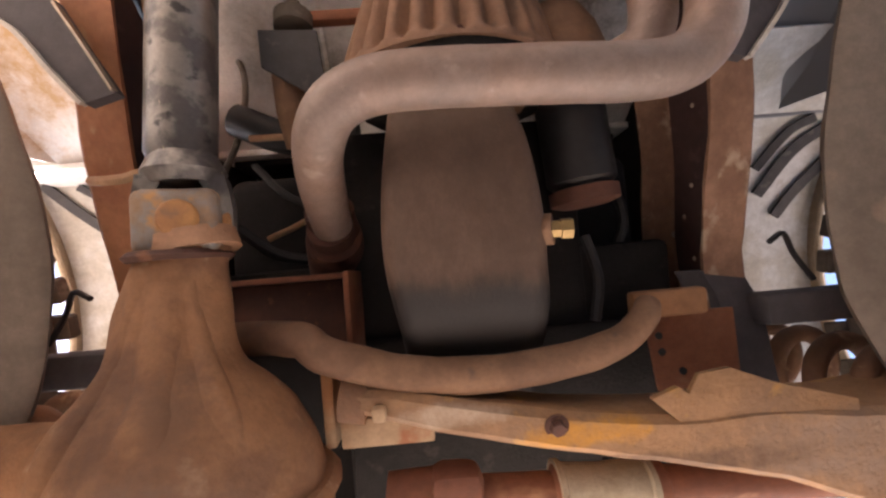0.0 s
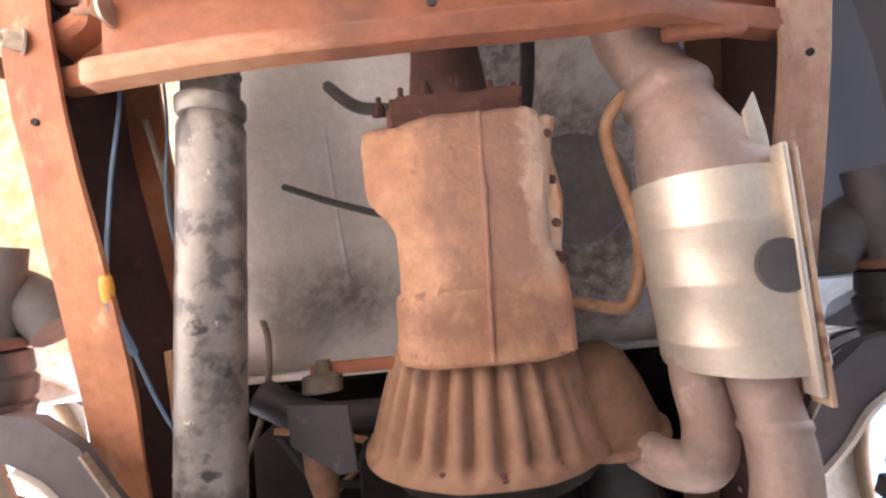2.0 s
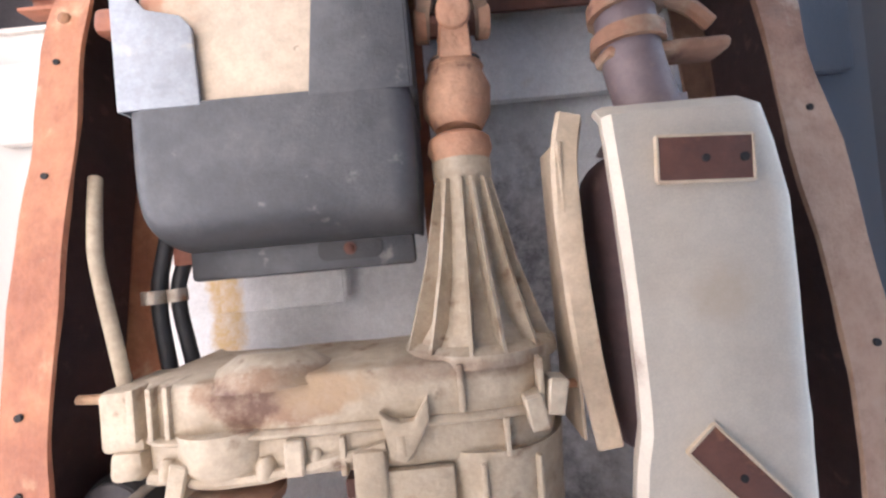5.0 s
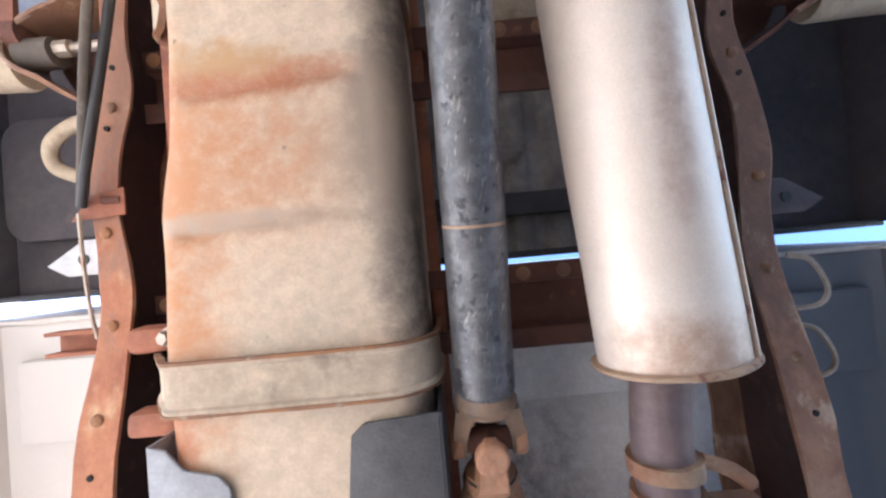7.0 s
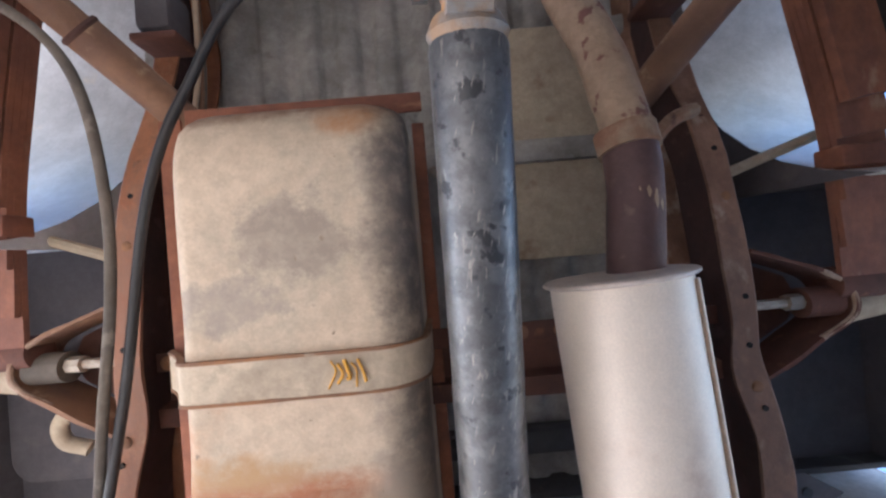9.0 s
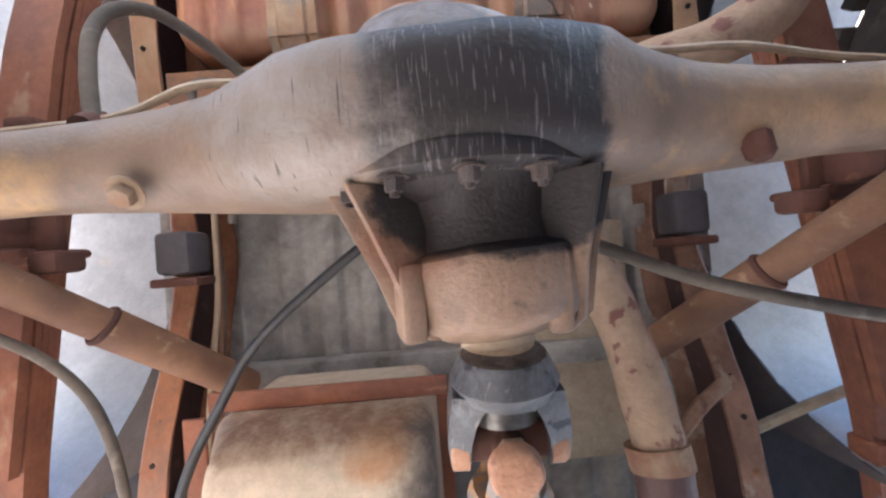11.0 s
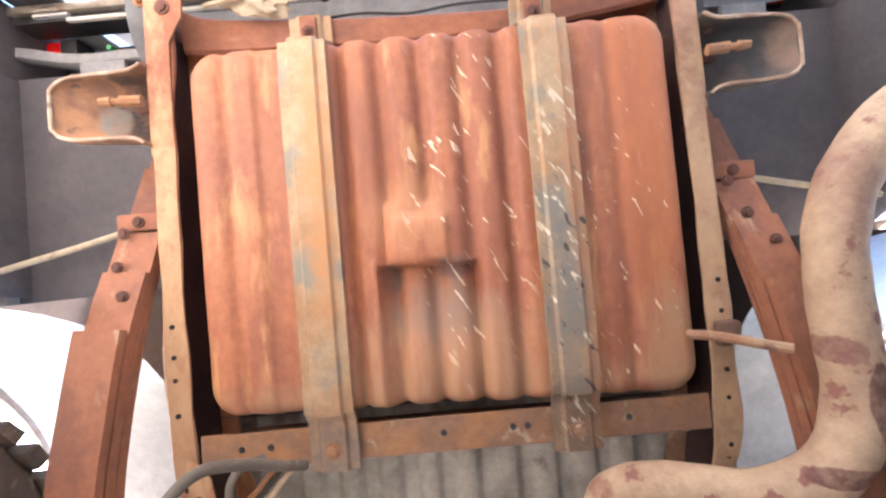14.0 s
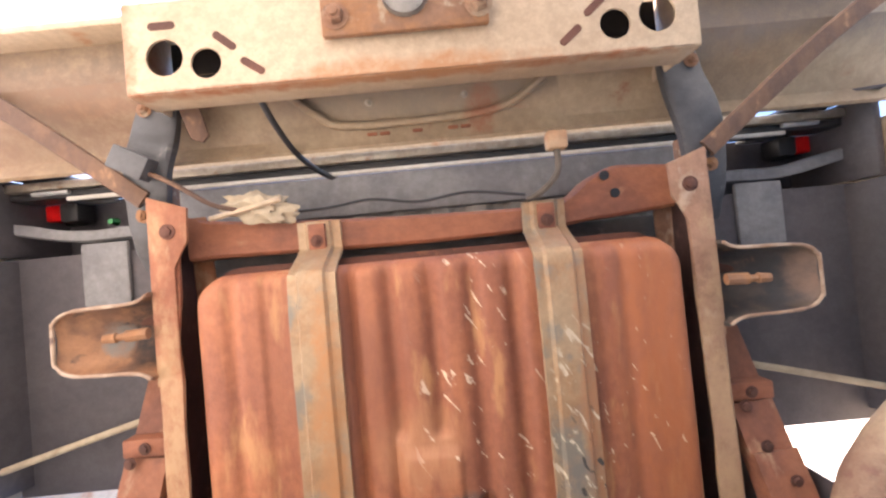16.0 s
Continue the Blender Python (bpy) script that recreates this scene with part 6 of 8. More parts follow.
def skid():
    rings = []
    for y, x0, x1, z in smooth_rows([(-1.315, -0.35, -0.02, 0.68), (-1.325, -0.352, -0.018, 0.64), (-1.345, -0.354, -0.016, 0.608), (-1.375, -0.356, -0.014, 0.594), (-1.42, -0.356, -0.012, 0.592), (-1.487, -0.356, -0.012, 0.591)], 4):
        e = 0.03
        prof = [(x0, 0.70)] + [(x0 + e + e * math.cos(radians(180 + 15 * i)), z + e + e * math.sin(radians(180 + 15 * i))) for i in range(7)] + [(x1 - e + e * math.cos(radians(270 + 15 * i)), z + e + e * math.sin(radians(270 + 15 * i))) for i in range(7)] + [(x1, 0.76)]
        rings.append([(a, y, b) for a, b in prof] + [(a + (0.004 if a < -0.18 else -0.004), y, b + 0.004) for a, b in prof[::-1]])
    return loft(rings)


part("nose", rough_up(skid(), 0.001, 20), SKID, sk)
part("wing", slab([(-0.132, -1.482), (-0.012, -1.482), (-0.012, -1.642), (-0.10, -1.636), (-0.117, -1.622)], 0.005, "z", 0.590, 0.002), SKID, sk)
part("wing_side", box(-0.014, -0.009, -1.64, -1.482, 0.592, 0.76, 0.002), SKID, sk)
part("wing", slab([(-0.356, -1.482), (-0.258, -1.482), (-0.262, -1.575), (-0.275, -1.59), (-0.315, -1.60), (-0.335, -1.625), (-0.356, -1.63)], 0.005, "z", 0.590, 0.002), SKID_BLUE, sk)
part("wing_side", box(-0.358, -0.353, -1.63, -1.482, 0.592, 0.70, 0.002), SKID_BLUE, sk)
part("front_lip", rough_up(box(-0.345, -0.03, -1.335, -1.275, 0.685, 0.70, 0.006), 0.002, 20), SKID, sk)
part("lip_slot", slab(rounded(-0.165, -0.075, -1.318, -1.288, 0.012), 0.002, "z", 0.6835), BLACK, sk)
bolt(sk, (-0.12, -1.303, 0.684), (0, 0, -1), 0.006, 0.005, 0, RUST_DARK)

# ---- frame cross members amidships ----
for y0, y1, z in ((-2.205, -2.085, 0.775), (-1.80, -1.665, 0.765)):
    xc = thing("frame_crossmember", (0, (y0 + y1) / 2, z), "dark rusty channel cross member above the tank", "cross member", "midship cross members")
    hat = [(y0, z), (y0 + 0.030, z), (y0 + 0.034, z + 0.030), (y1 - 0.034, z + 0.030), (y1 - 0.030, z), (y1, z), (y1, z + 0.006), (y1 - 0.026, z + 0.006), (y1 - 0.030, z + 0.036), (y0 + 0.030, z + 0.036), (y0 + 0.026, z + 0.006), (y0, z + 0.006)]
    part("channel", rough_up(loft([[(-0.46 + 0.92 * k / 40, a, b) for a, b in hat] for k in range(41)]), 0.002, 14), RUST_DARK, xc)
    for x in (0.135, 0.20, -0.44, 0.43):
        bolt(xc, (x, y0 + 0.016, z), (0, 0, -1), 0.008, 0.007, 0, RUST_BROWN)

# ---- front hangers of the leaf springs ----
for s in (-1, 1):
    hg = thing("spring_front_hanger", (s * 0.55, -2.19, 0.72), "folded steel spring hanger bracket riveted to the rail", "spring hanger", "front spring hangers")
    loop = [(s * 0.492, -2.292, 0.735), (s * 0.545, -2.272, 0.730), (s * 0.595, -2.253, 0.728), (s * 0.629, -2.232, 0.727), (s * 0.642, -2.203, 0.727), (s * 0.632, -2.178, 0.727), (s * 0.585, -2.150, 0.728), (s * 0.545, -2.122, 0.730), (s * 0.495, -2.092, 0.735)]
    part("strap", rough_up(sweep(loop, [(-0.003, -0.004), (0.003, -0.004), (0.004, 0.075), (-0.004, 0.075)], 5), 0.002, 30), RUST_DARK if s > 0 else SHOCK, hg)
    part("nose_lip", rough_up(tube(loop[2:7], 0.0046, 8, 5), 0.001, 50), HANGER_LIP, hg, "worn pale lip of the nose")
    part("outer_sleeve", rough_up(turned((s * 0.645, -2.19, 0.775), (s * 0.86, -2.20, 0.80), [(0, 0.030), (0.05, 0.033), (0.5, 0.028), (1, 0.026)], 20), 0.001, 30), TAN_DUST, hg, "pale dusty sleeve outside the nose")
    part("gusset", slab([(s * 0.49, -2.285), (s * 0.60, -2.24), (s * 0.62, -2.20), (s * 0.60, -2.165), (s * 0.49, -2.10)], 0.006, "z", 0.805), RUST_DARK, hg)
    part("bushing", turned((s * 0.575, -2.202, 0.752), (s * 0.63, -2.202, 0.752), [(0, 0.010), (0, 0.024), (1, 0.024), (1, 0.010)], 20), RUST_DARK if s > 0 else RUBBER, hg)
    part("pivot_bolt", turned((s * 0.49, -2.205, 0.745), (s * 0.572, -2.205, 0.748), [(0, 0.008), (0.7, 0.008), (0.72, 0.013), (1, 0.013)], 8), ZINC, hg)

# ---- brackets, cables and hoses along the left rail ----
bk = thing("cable_bracket", (-0.5, -1.94, 0.70), "small rusty triangular bracket carrying the brake cable", "bracket")
part("plate", slab([(-0.445, -1.965), (-0.445, -1.925), (-0.525, -1.92), (-0.495, -1.955)], 0.004, "z", 0.698, 0.001), RUST, bk)
part("stud", turned((-0.452, -1.947, 0.700), (-0.475, -1.947, 0.694), [(0, 0.006), (1, 0.006)], 8), RUST_DARK, bk)
part("inner_cable", tube([(-0.505, -1.93, 0.69), (-0.512, -1.86, 0.70), (-0.52, -1.79, 0.715), (-0.525, -1.745, 0.73)], 0.003, 6, 4), ZINC, bk, "bare steel cable")
b2 = thing("channel_stub", (-0.57, -1.74, 0.75), "short rusty channel stub beside the rail", "bracket")
part("stub", joined(box(-0.62, -0.50, -1.758, -1.752, 0.742, 0.772, 0.001), box(-0.62, -0.50, -1.725, -1.719, 0.742, 0.772, 0.001), box(-0.62, -0.50, -1.755, -1.722, 0.768, 0.773, 0.001)), RUST, b2)
part("upright", box(-0.545, -0.515, -1.83, -1.752, 0.76, 0.77, 0.002), RUST_DARK, b2)
for s in (-1, 1):
    mb = thing("bed_mount", (s * 0.6, -1.86, 0.85), "pale steel bed mount bracket with bolt holes", "bracket", "bed mounts")
    # right plate takes the dark tone: its shaded side put into the colour
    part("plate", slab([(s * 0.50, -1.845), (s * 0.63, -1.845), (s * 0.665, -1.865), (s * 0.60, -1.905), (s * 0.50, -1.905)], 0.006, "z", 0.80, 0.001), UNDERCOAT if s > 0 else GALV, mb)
    for x in (0.54, 0.60):
        part("hole", turned((s * x, -1.872, 0.7975), (s * x, -1.872, 0.801), [(0, 0.009), (1, 0.009)], 12), BLACK, mb)
filler = thing("filler_pocket", (-0.75, -2.1, 0.95), "dark rounded filler pocket with pale bent neck pipe", "fuel filler")
part("pocket", slab(rounded(-0.90, -0.63, -2.19, -1.93, 0.05), 0.03, "z", 0.955, 0.004), UNDERCOAT, filler)
part("neck", tube([(-0.50, -2.10, 0.79), (-0.56, -2.11, 0.81), (-0.63, -2.12, 0.835), (-0.68, -2.09, 0.84), (-0.685, -2.05, 0.85), (-0.65, -2.03, 0.86)], 0.013, 12, 6), TAN_DUST, filler)
for run in ([(-0.50, -1.94, 0.69), (-0.468, -1.99, 0.665), (-0.43, -2.12, 0.655), (-0.405, -2.22, 0.65), (-0.37, -2.40, 0.645), (-0.335, -2.50, 0.64), (-0.29, -2.575, 0.635), (-0.225, -2.665, 0.625), (-0.11, -2.755, 0.62), (-0.06, -2.785, 0.62)],
            [(-0.50, -1.94, 0.69), (-0.475, -2.02, 0.67), (-0.44, -2.15, 0.645), (-0.415, -2.30, 0.64), (-0.411, -2.42, 0.64), (-0.42, -2.55, 0.63), (-0.45, -2.63, 0.62), (-0.52, -2.69, 0.61), (-0.62, -2.74, 0.58), (-0.68, -2.79, 0.55)]):
    single("park_brake_cable", tube(run, 0.0066, 10, 6), RUBBER if run[2][0] < -0.435 else BLACK, "black sheathed parking brake cable", "cable", "brake cables")
single("park_brake_cable", tube([(0.125, -2.775, 0.56), (0.20, -2.74, 0.55), (0.28, -2.705, 0.54), (0.38, -2.675, 0.53), (0.50, -2.65, 0.53), (0.62, -2.67, 0.52), (0.68, -2.74, 0.51)], 0.0075, 10, 6), RUBBER,
       "black sheathed parking brake cable", "cable", "brake cables")
single("bed_stay", tube([(-0.50, -2.36, 0.78), (-0.60, -2.40, 0.76), (-0.75, -2.45, 0.74)], 0.009, 8, 4), TAN_DUST, "dusty tan steel stay beside the spring", "rod", "bed stays")
single("bed_stay", tube([(0.50, -2.42, 0.79), (0.62, -2.46, 0.79), (0.80, -2.52, 0.78)], 0.009, 8, 4), TAN_DUST, "dusty tan steel stay beside the spring", "rod", "bed stays")
for k, y in enumerate((-1.78, -1.68)):
    single("frame_clip", tube([(0.505, y, 0.70), (0.53, y + 0.01, 0.69), (0.55, y + 0.05, 0.69), (0.545, y + 0.075, 0.70), (0.515, y + 0.08, 0.71)], 0.004, 6, 4), ZINC, "loose steel clip outside the rail", "clip", "frame clips")
for s in (-1, 1):
    bs = thing("bump_stop", (s * 0.44, -2.79, 0.83), "square rubber bump stop under the rail arch", "bump stop", "bump stops")
    part("rubber", rough_up(box(s * 0.415, s * 0.475, -2.83, -2.755, 0.80, 0.87, 0.01), 0.001, 30), UNDERCOAT, bs)
    part("plate", box(s * 0.405, s * 0.485, -2.75, -2.735, 0.80, 0.87, 0.004), RUST_DARK, bs)

# ---- lines, canister and hoses by the left rail under the cab ----
cn = thing("vapour_canister", (-0.46, -1.0, 0.68), "dark round canister with looped hoses inside the rail", "canister")
part("can", turned((-0.420, -0.995, 0.615), (-0.405, -1.0, 0.76), [(0, 0.02), (0.02, 0.048), (0.1, 0.052), (1, 0.052)], 28), BLACK, cn)
part("cap", turned((-0.421, -0.995, 0.606), (-0.420, -0.995, 0.618), [(0, 0.03), (0.6, 0.046), (1, 0.047)], 28), UNDERCOAT, cn)
for k, (pts, r, mt_) in enumerate((([(-0.335, -0.83, 0.58), (-0.342, -0.90, 0.595), (-0.348, -0.996, 0.617), (-0.345, -1.06, 0.66), (-0.37, -1.09, 0.70)], 0.009, TAN_DUST), ([(-0.375, -0.82, 0.56), (-0.385, -0.88, 0.53), (-0.398, -0.936, 0.525), (-0.40, -0.985, 0.54), (-0.375, -1.03, 0.58), (-0.33, -1.06, 0.62)], 0.0055, RUBBER),
                                  ([(-0.37, -1.10, 0.60), (-0.385, -1.2, 0.60), (-0.405, -1.30, 0.605), (-0.41, -1.345, 0.61), (-0.43, -1.42, 0.64)], 0.008, TAN_DUST), ([(-0.38, -1.15, 0.68), (-0.39, -1.26, 0.682), (-0.375, -1.36, 0.69), (-0.38, -1.50, 0.70), (-0.40, -1.70, 0.72), (-0.405, -1.95, 0.74)], 0.010, BLACK),
                                  ([(-0.36, -1.15, 0.70), (-0.375, -1.26, 0.70), (-0.36, -1.34, 0.71), (-0.365, -1.5, 0.72)], 0.010, BLACK), ([(-0.40, -0.86, 0.62), (-0.41, -0.93, 0.62), (-0.38, -1.0, 0.64), (-0.36, -1.02, 0.66)], 0.005, BLACK), ([(-0.43, -0.86, 0.60), (-0.40, -0.875, 0.59), (-0.37, -0.86, 0.59)], 0.008, TAN_DUST))):
    single("fuel_hose", tube(pts, r, 10, 6), mt_, "dusty hose along the frame rail", "hose", "rail hoses")
single("hose_clamp", joined(turned((-0.392, -1.25, 0.675), (-0.392, -1.268, 0.675), [(0, 0.012), (0, 0.015), (1, 0.015), (1, 0.012)], 12), turned((-0.372, -1.25, 0.692), (-0.373, -1.268, 0.692), [(0, 0.012), (0, 0.015), (1, 0.015), (1, 0.012)], 12)), ZINC, "bright twin hose clamp", "clamp")
single("rail_stud", turned((-0.435, -1.15, 0.60), (-0.375, -1.147, 0.598), [(0, 0.006), (1, 0.006)], 8), TANK_ORANGE, "yellowish threaded rod by the rail", "rod")
for k, pts in enumerate(([(-0.385, -0.86, 0.60), (-0.378, -0.75, 0.60), (-0.374, -0.62, 0.575), (-0.372, -0.50, 0.565), (-0.355, -0.42, 0.58), (-0.335, -0.34, 0.60), (-0.31, -0.25, 0.64)], [(-0.34, -0.86, 0.61), (-0.335, -0.72, 0.62), (-0.34, -0.60, 0.62), (-0.32, -0.48, 0.63), (-0.30, -0.38, 0.65)],
                        [(-0.37, -0.72, 0.63), (-0.345, -0.62, 0.63), (-0.335, -0.56, 0.63), (-0.33, -0.54, 0.64)])):
    single("wiring", tube(pts, (0.0024, 0.0018, 0.004)[k], 8, 6), (BLUE_WIRE, BLUE_WIRE, RUBBER)[k], "dusty wire beside the rail", "wire", "rail wires")
single("wire_sleeve", tube([(-0.372, -0.488, 0.566), (-0.367, -0.46, 0.571), (-0.357, -0.425, 0.579)], 0.0055, 8, 5), BLUE_WIRE, "blue sleeve on a dusty wire", "wire sleeve")
single("wire_connector", turned((-0.3735, -0.518, 0.563), (-0.372, -0.486, 0.565), [(0, 0.003), (0.12, 0.0062), (0.5, 0.0072), (0.9, 0.006), (1, 0.004)], 12), YELLOW, "small yellow plastic wire connector", "connector")
single("brake_pipe", tube([(-0.345, -0.42, 0.62), (-0.345, -0.30, 0.63), (-0.35, -0.17, 0.625), (-0.362, -0.145, 0.61), (-0.39, -0.14, 0.605), (-0.42, -0.145, 0.62)], 0.006, 8, 6), COPPER_LINE, "rusty brake pipe hooked across the rail", "pipe")
single("thin_hose", tube([(-0.36, -0.46, 0.88), (-0.335, -0.40, 0.87), (-0.33, -0.32, 0.85), (-0.345, -0.25, 0.84), (-0.375, -0.18, 0.83)], 0.006, 8, 6), RUBBER, "thin hose hanging from the firewall", "hose")
single("tunnel_rod", tube([(-0.26, -0.66, 0.80), (-0.17, -0.62, 0.78), (-0.06, -0.58, 0.76)], 0.006, 8, 4), BLACK, "thin black rod across the tunnel", "rod")


# ---- front axle ----
fa = thing("front_axle", (-0.2, 0.1, 0.45), "dusty brown cast front axle beam with differential", "axle")
rings = []
for y, x, z, rx, rz in smooth_rows([(-0.045, -0.274, 0.565, 0.045, 0.040), (-0.02, -0.282, 0.562, 0.050, 0.042), (0.03, -0.286, 0.555, 0.055, 0.05), (0.075, -0.282, 0.55, 0.062, 0.065), (0.105, -0.274, 0.55, 0.082, 0.09), (0.15, -0.270, 0.55, 0.112, 0.115), (0.21, -0.264, 0.55, 0.126, 0.125), (0.30, -0.26, 0.55, 0.13, 0.125), (0.38, -0.255, 0.55, 0.11, 0.10)], 5):
    rings.append([(x + rx * math.cos(2 * math.pi * i / 36), y, z + rz * math.sin(2 * math.pi * i / 36)) for i in range(36)])
part("differential", rough_up(loft(rings), 0.004, 24), CAST_BROWN, fa)
for a0, fat in ((238, 1.0), (285, 1.3), (322, 0.9)):
    a = radians(a0)
    c, q = math.cos(a), math.sin(a)
    part("casting_rib", rough_up(loft([[(-0.280 + c * r + q * w * fat, y, 0.552 + q * r - c * w * fat) for r, w in ((0.03, -0.020), (top - 0.012, -0.015), (top - 0.003, -0.008), (top, 0.0), (top - 0.003, 0.008), (top - 0.012, 0.015), (0.03, 0.020))] for y, top in smooth_rows([(-0.01, 0.040), (0.03, 0.052), (0.06, 0.064), (0.085, 0.080), (0.12, 0.112), (0.19, 0.126)], 3)]), 0.003, 26), CAST_BROWN, fa, "", 60)
part("left_tube", rough_up(sweep([(-0.33, 0.17, 0.56), (-0.45, 0.18, 0.57), (-0.70, 0.16, 0.55)], circle(0.05, 16), 5), 0.003, 24), CAST_BROWN, fa)
part("cover_lip", rough_up(turned((-0.262, 0.205, 0.55), (-0.262, 0.225, 0.55), [(0, 0.132), (0.5, 0.140), (1, 0.132)], 36), 0.002, 30), CAST_BROWN, fa)
part("pinion_bearing", turned((-0.268, -0.06, 0.566), (-0.264, -0.04, 0.565), [(0, 0.044), (1, 0.046)], 24), CAST_RUST, fa)


def beam():
    rings = []
    for x, y0, y1, z, h in smooth_rows([(-0.115, 0.125, 0.152, 0.575, 0.03), (-0.06, 0.130, 0.165, 0.565, 0.05), (0.0, 0.142, 0.182, 0.560, 0.06), (0.12, 0.165, 0.208, 0.556, 0.07), (0.25, 0.182, 0.236, 0.556, 0.08), (0.36, 0.180, 0.262, 0.555, 0.09), (0.48, 0.190, 0.30, 0.55, 0.10), (0.70, 0.17, 0.30, 0.54, 0.12)], 4):
        e = 0.008
        rings.append([(x, y0, z + e), (x, y0 + e, z), (x, y1 - e, z), (x, y1, z + e), (x, y1, z + h), (x, y0, z + h)])
    return loft(rings)


part("axle_beam", rough_up(beam(), 0.003, 20), BEAM, fa)
part("torn_flange", rough_up(slab([(0.22, 0.160), (0.25, 0.150), (0.262, 0.158), (0.275, 0.138), (0.31, 0.134), (0.36, 0.155), (0.45, 0.18), (0.45, 0.20), (0.25, 0.19)], 0.008, "z", 0.557, 0.001), 0.001, 30), BEAM, fa, "ragged torn plate edge")
part("pivot_bush", turned((-0.125, 0.14, 0.60), (-0.095, 0.145, 0.60), [(0, 0.028), (1, 0.028)], 20), RUST_BROWN, fa)
bolt(fa, (0.112, 0.178, 0.556), (0, 0.2, -1), 0.009, 0.01, 0, RUST_DARK)
part("lug", box(-0.085, -0.07, 0.142, 0.158, 0.553, 0.572, 0.004), TANK_ORANGE, fa)
part("half_shaft", rough_up(turned((-0.08, 0.262, 0.60), (0.45, 0.285, 0.60), [(0, 0.03), (0.12, 0.034), (0.13, 0.022), (0.36, 0.022), (0.37, 0.03), (0.385, 0.03), (0.39, 0.026), (0.55, 0.028), (0.6, 0.032), (0.61, 0.022), (1, 0.022)], 24), 0.001, 30), RUST, fa)
part("clamp_band", turned((0.115, 0.270, 0.60), (0.225, 0.275, 0.60), [(0, 0.034), (0.06, 0.034), (0.08, 0.03), (0.5, 0.028), (0.92, 0.031), (0.94, 0.035), (1, 0.035)], 24), CAST, fa, "pale ribbed boot with clamps")
part("shaft_yoke", rough_up(box(-0.03, 0.03, 0.225, 0.29, 0.565, 0.62, 0.015), 0.003, 30), RUST, fa)

sb_ = thing("stabiliser_bar", (0.0, 0.13, 0.68), "thick dusty brown stabiliser bar under the engine", "stabiliser bar")
part("bar", rough_up(tube([(-0.40, 0.065, 0.70), (-0.30, 0.068, 0.665), (-0.21, 0.068, 0.625), (-0.165, 0.070, 0.598), (-0.140, 0.086, 0.588), (-0.059, 0.113, 0.585), (0.037, 0.124, 0.584), (0.136, 0.118, 0.585), (0.205, 0.102, 0.59), (0.243, 0.078, 0.60), (0.258, 0.066, 0.618)], 0.0215, 18, 6, scale=lambda f: 1.0 if f < 0.6 else 1.0 - 0.75 * (f - 0.6)), 0.002, 30), IRON, sb_)
part("rubber_bush", rough_up(turned((-0.328, 0.068, 0.668), (-0.292, 0.068, 0.668), [(0, 0.022), (0.1, 0.027), (0.9, 0.027), (1, 0.022)], 18), 0.002, 40), RUST_DARK, sb_)
xf = thing("engine_crossmember", (-0.1, 0.05, 0.72), "dark rusty engine cross member channel", "cross member")
part("web", rough_up(box(-0.40, -0.124, 0.002, 0.10, 0.722, 0.730, 0.003), 0.001, 24), RUST_DARK, xf)
part("lip", rough_up(box(-0.40, -0.124, -0.008, 0.001, 0.690, 0.730, 0.003), 0.001, 24), RUST, xf)
part("end_flange", rough_up(box(-0.123, -0.116, -0.008, 0.11, 0.635, 0.73, 0.003), 0.001, 24), RUST, xf)
# near-black: the shade behind the stabiliser bar put into its colour
part("beam", rough_up(box(-0.42, 0.42, 0.10, 0.24, 0.735, 0.79, 0.006), 0.002, 24), NEAR_BLACK, xf)
part("pivot_bracket", rough_up(joined(box(-0.15, -0.135, 0.10, 0.20, 0.60, 0.72, 0.004), box(-0.13, -0.02, 0.165, 0.20, 0.595, 0.61, 0.004)), 0.002, 24), TANK_ORANGE, xf, "ochre pivot bracket")
part("right_bracket", rough_up(box(0.245, 0.345, 0.050, 0.086, 0.628, 0.650, 0.006), 0.003, 24), CAST_BROWN, xf)
part("gusset", slab([(0.275, 0.085), (0.40, 0.085), (0.40, 0.19), (0.285, 0.19)], 0.006, "z", 0.662, 0.001), RUST, xf)
for x, y in ((0.292, 0.115), (0.294, 0.137), (0.32, 0.165)):
    part("hole", turned((x, y, 0.6605), (x, y, 0.664), [(0, 0.005), (1, 0.005)], 12), BLACK, xf)

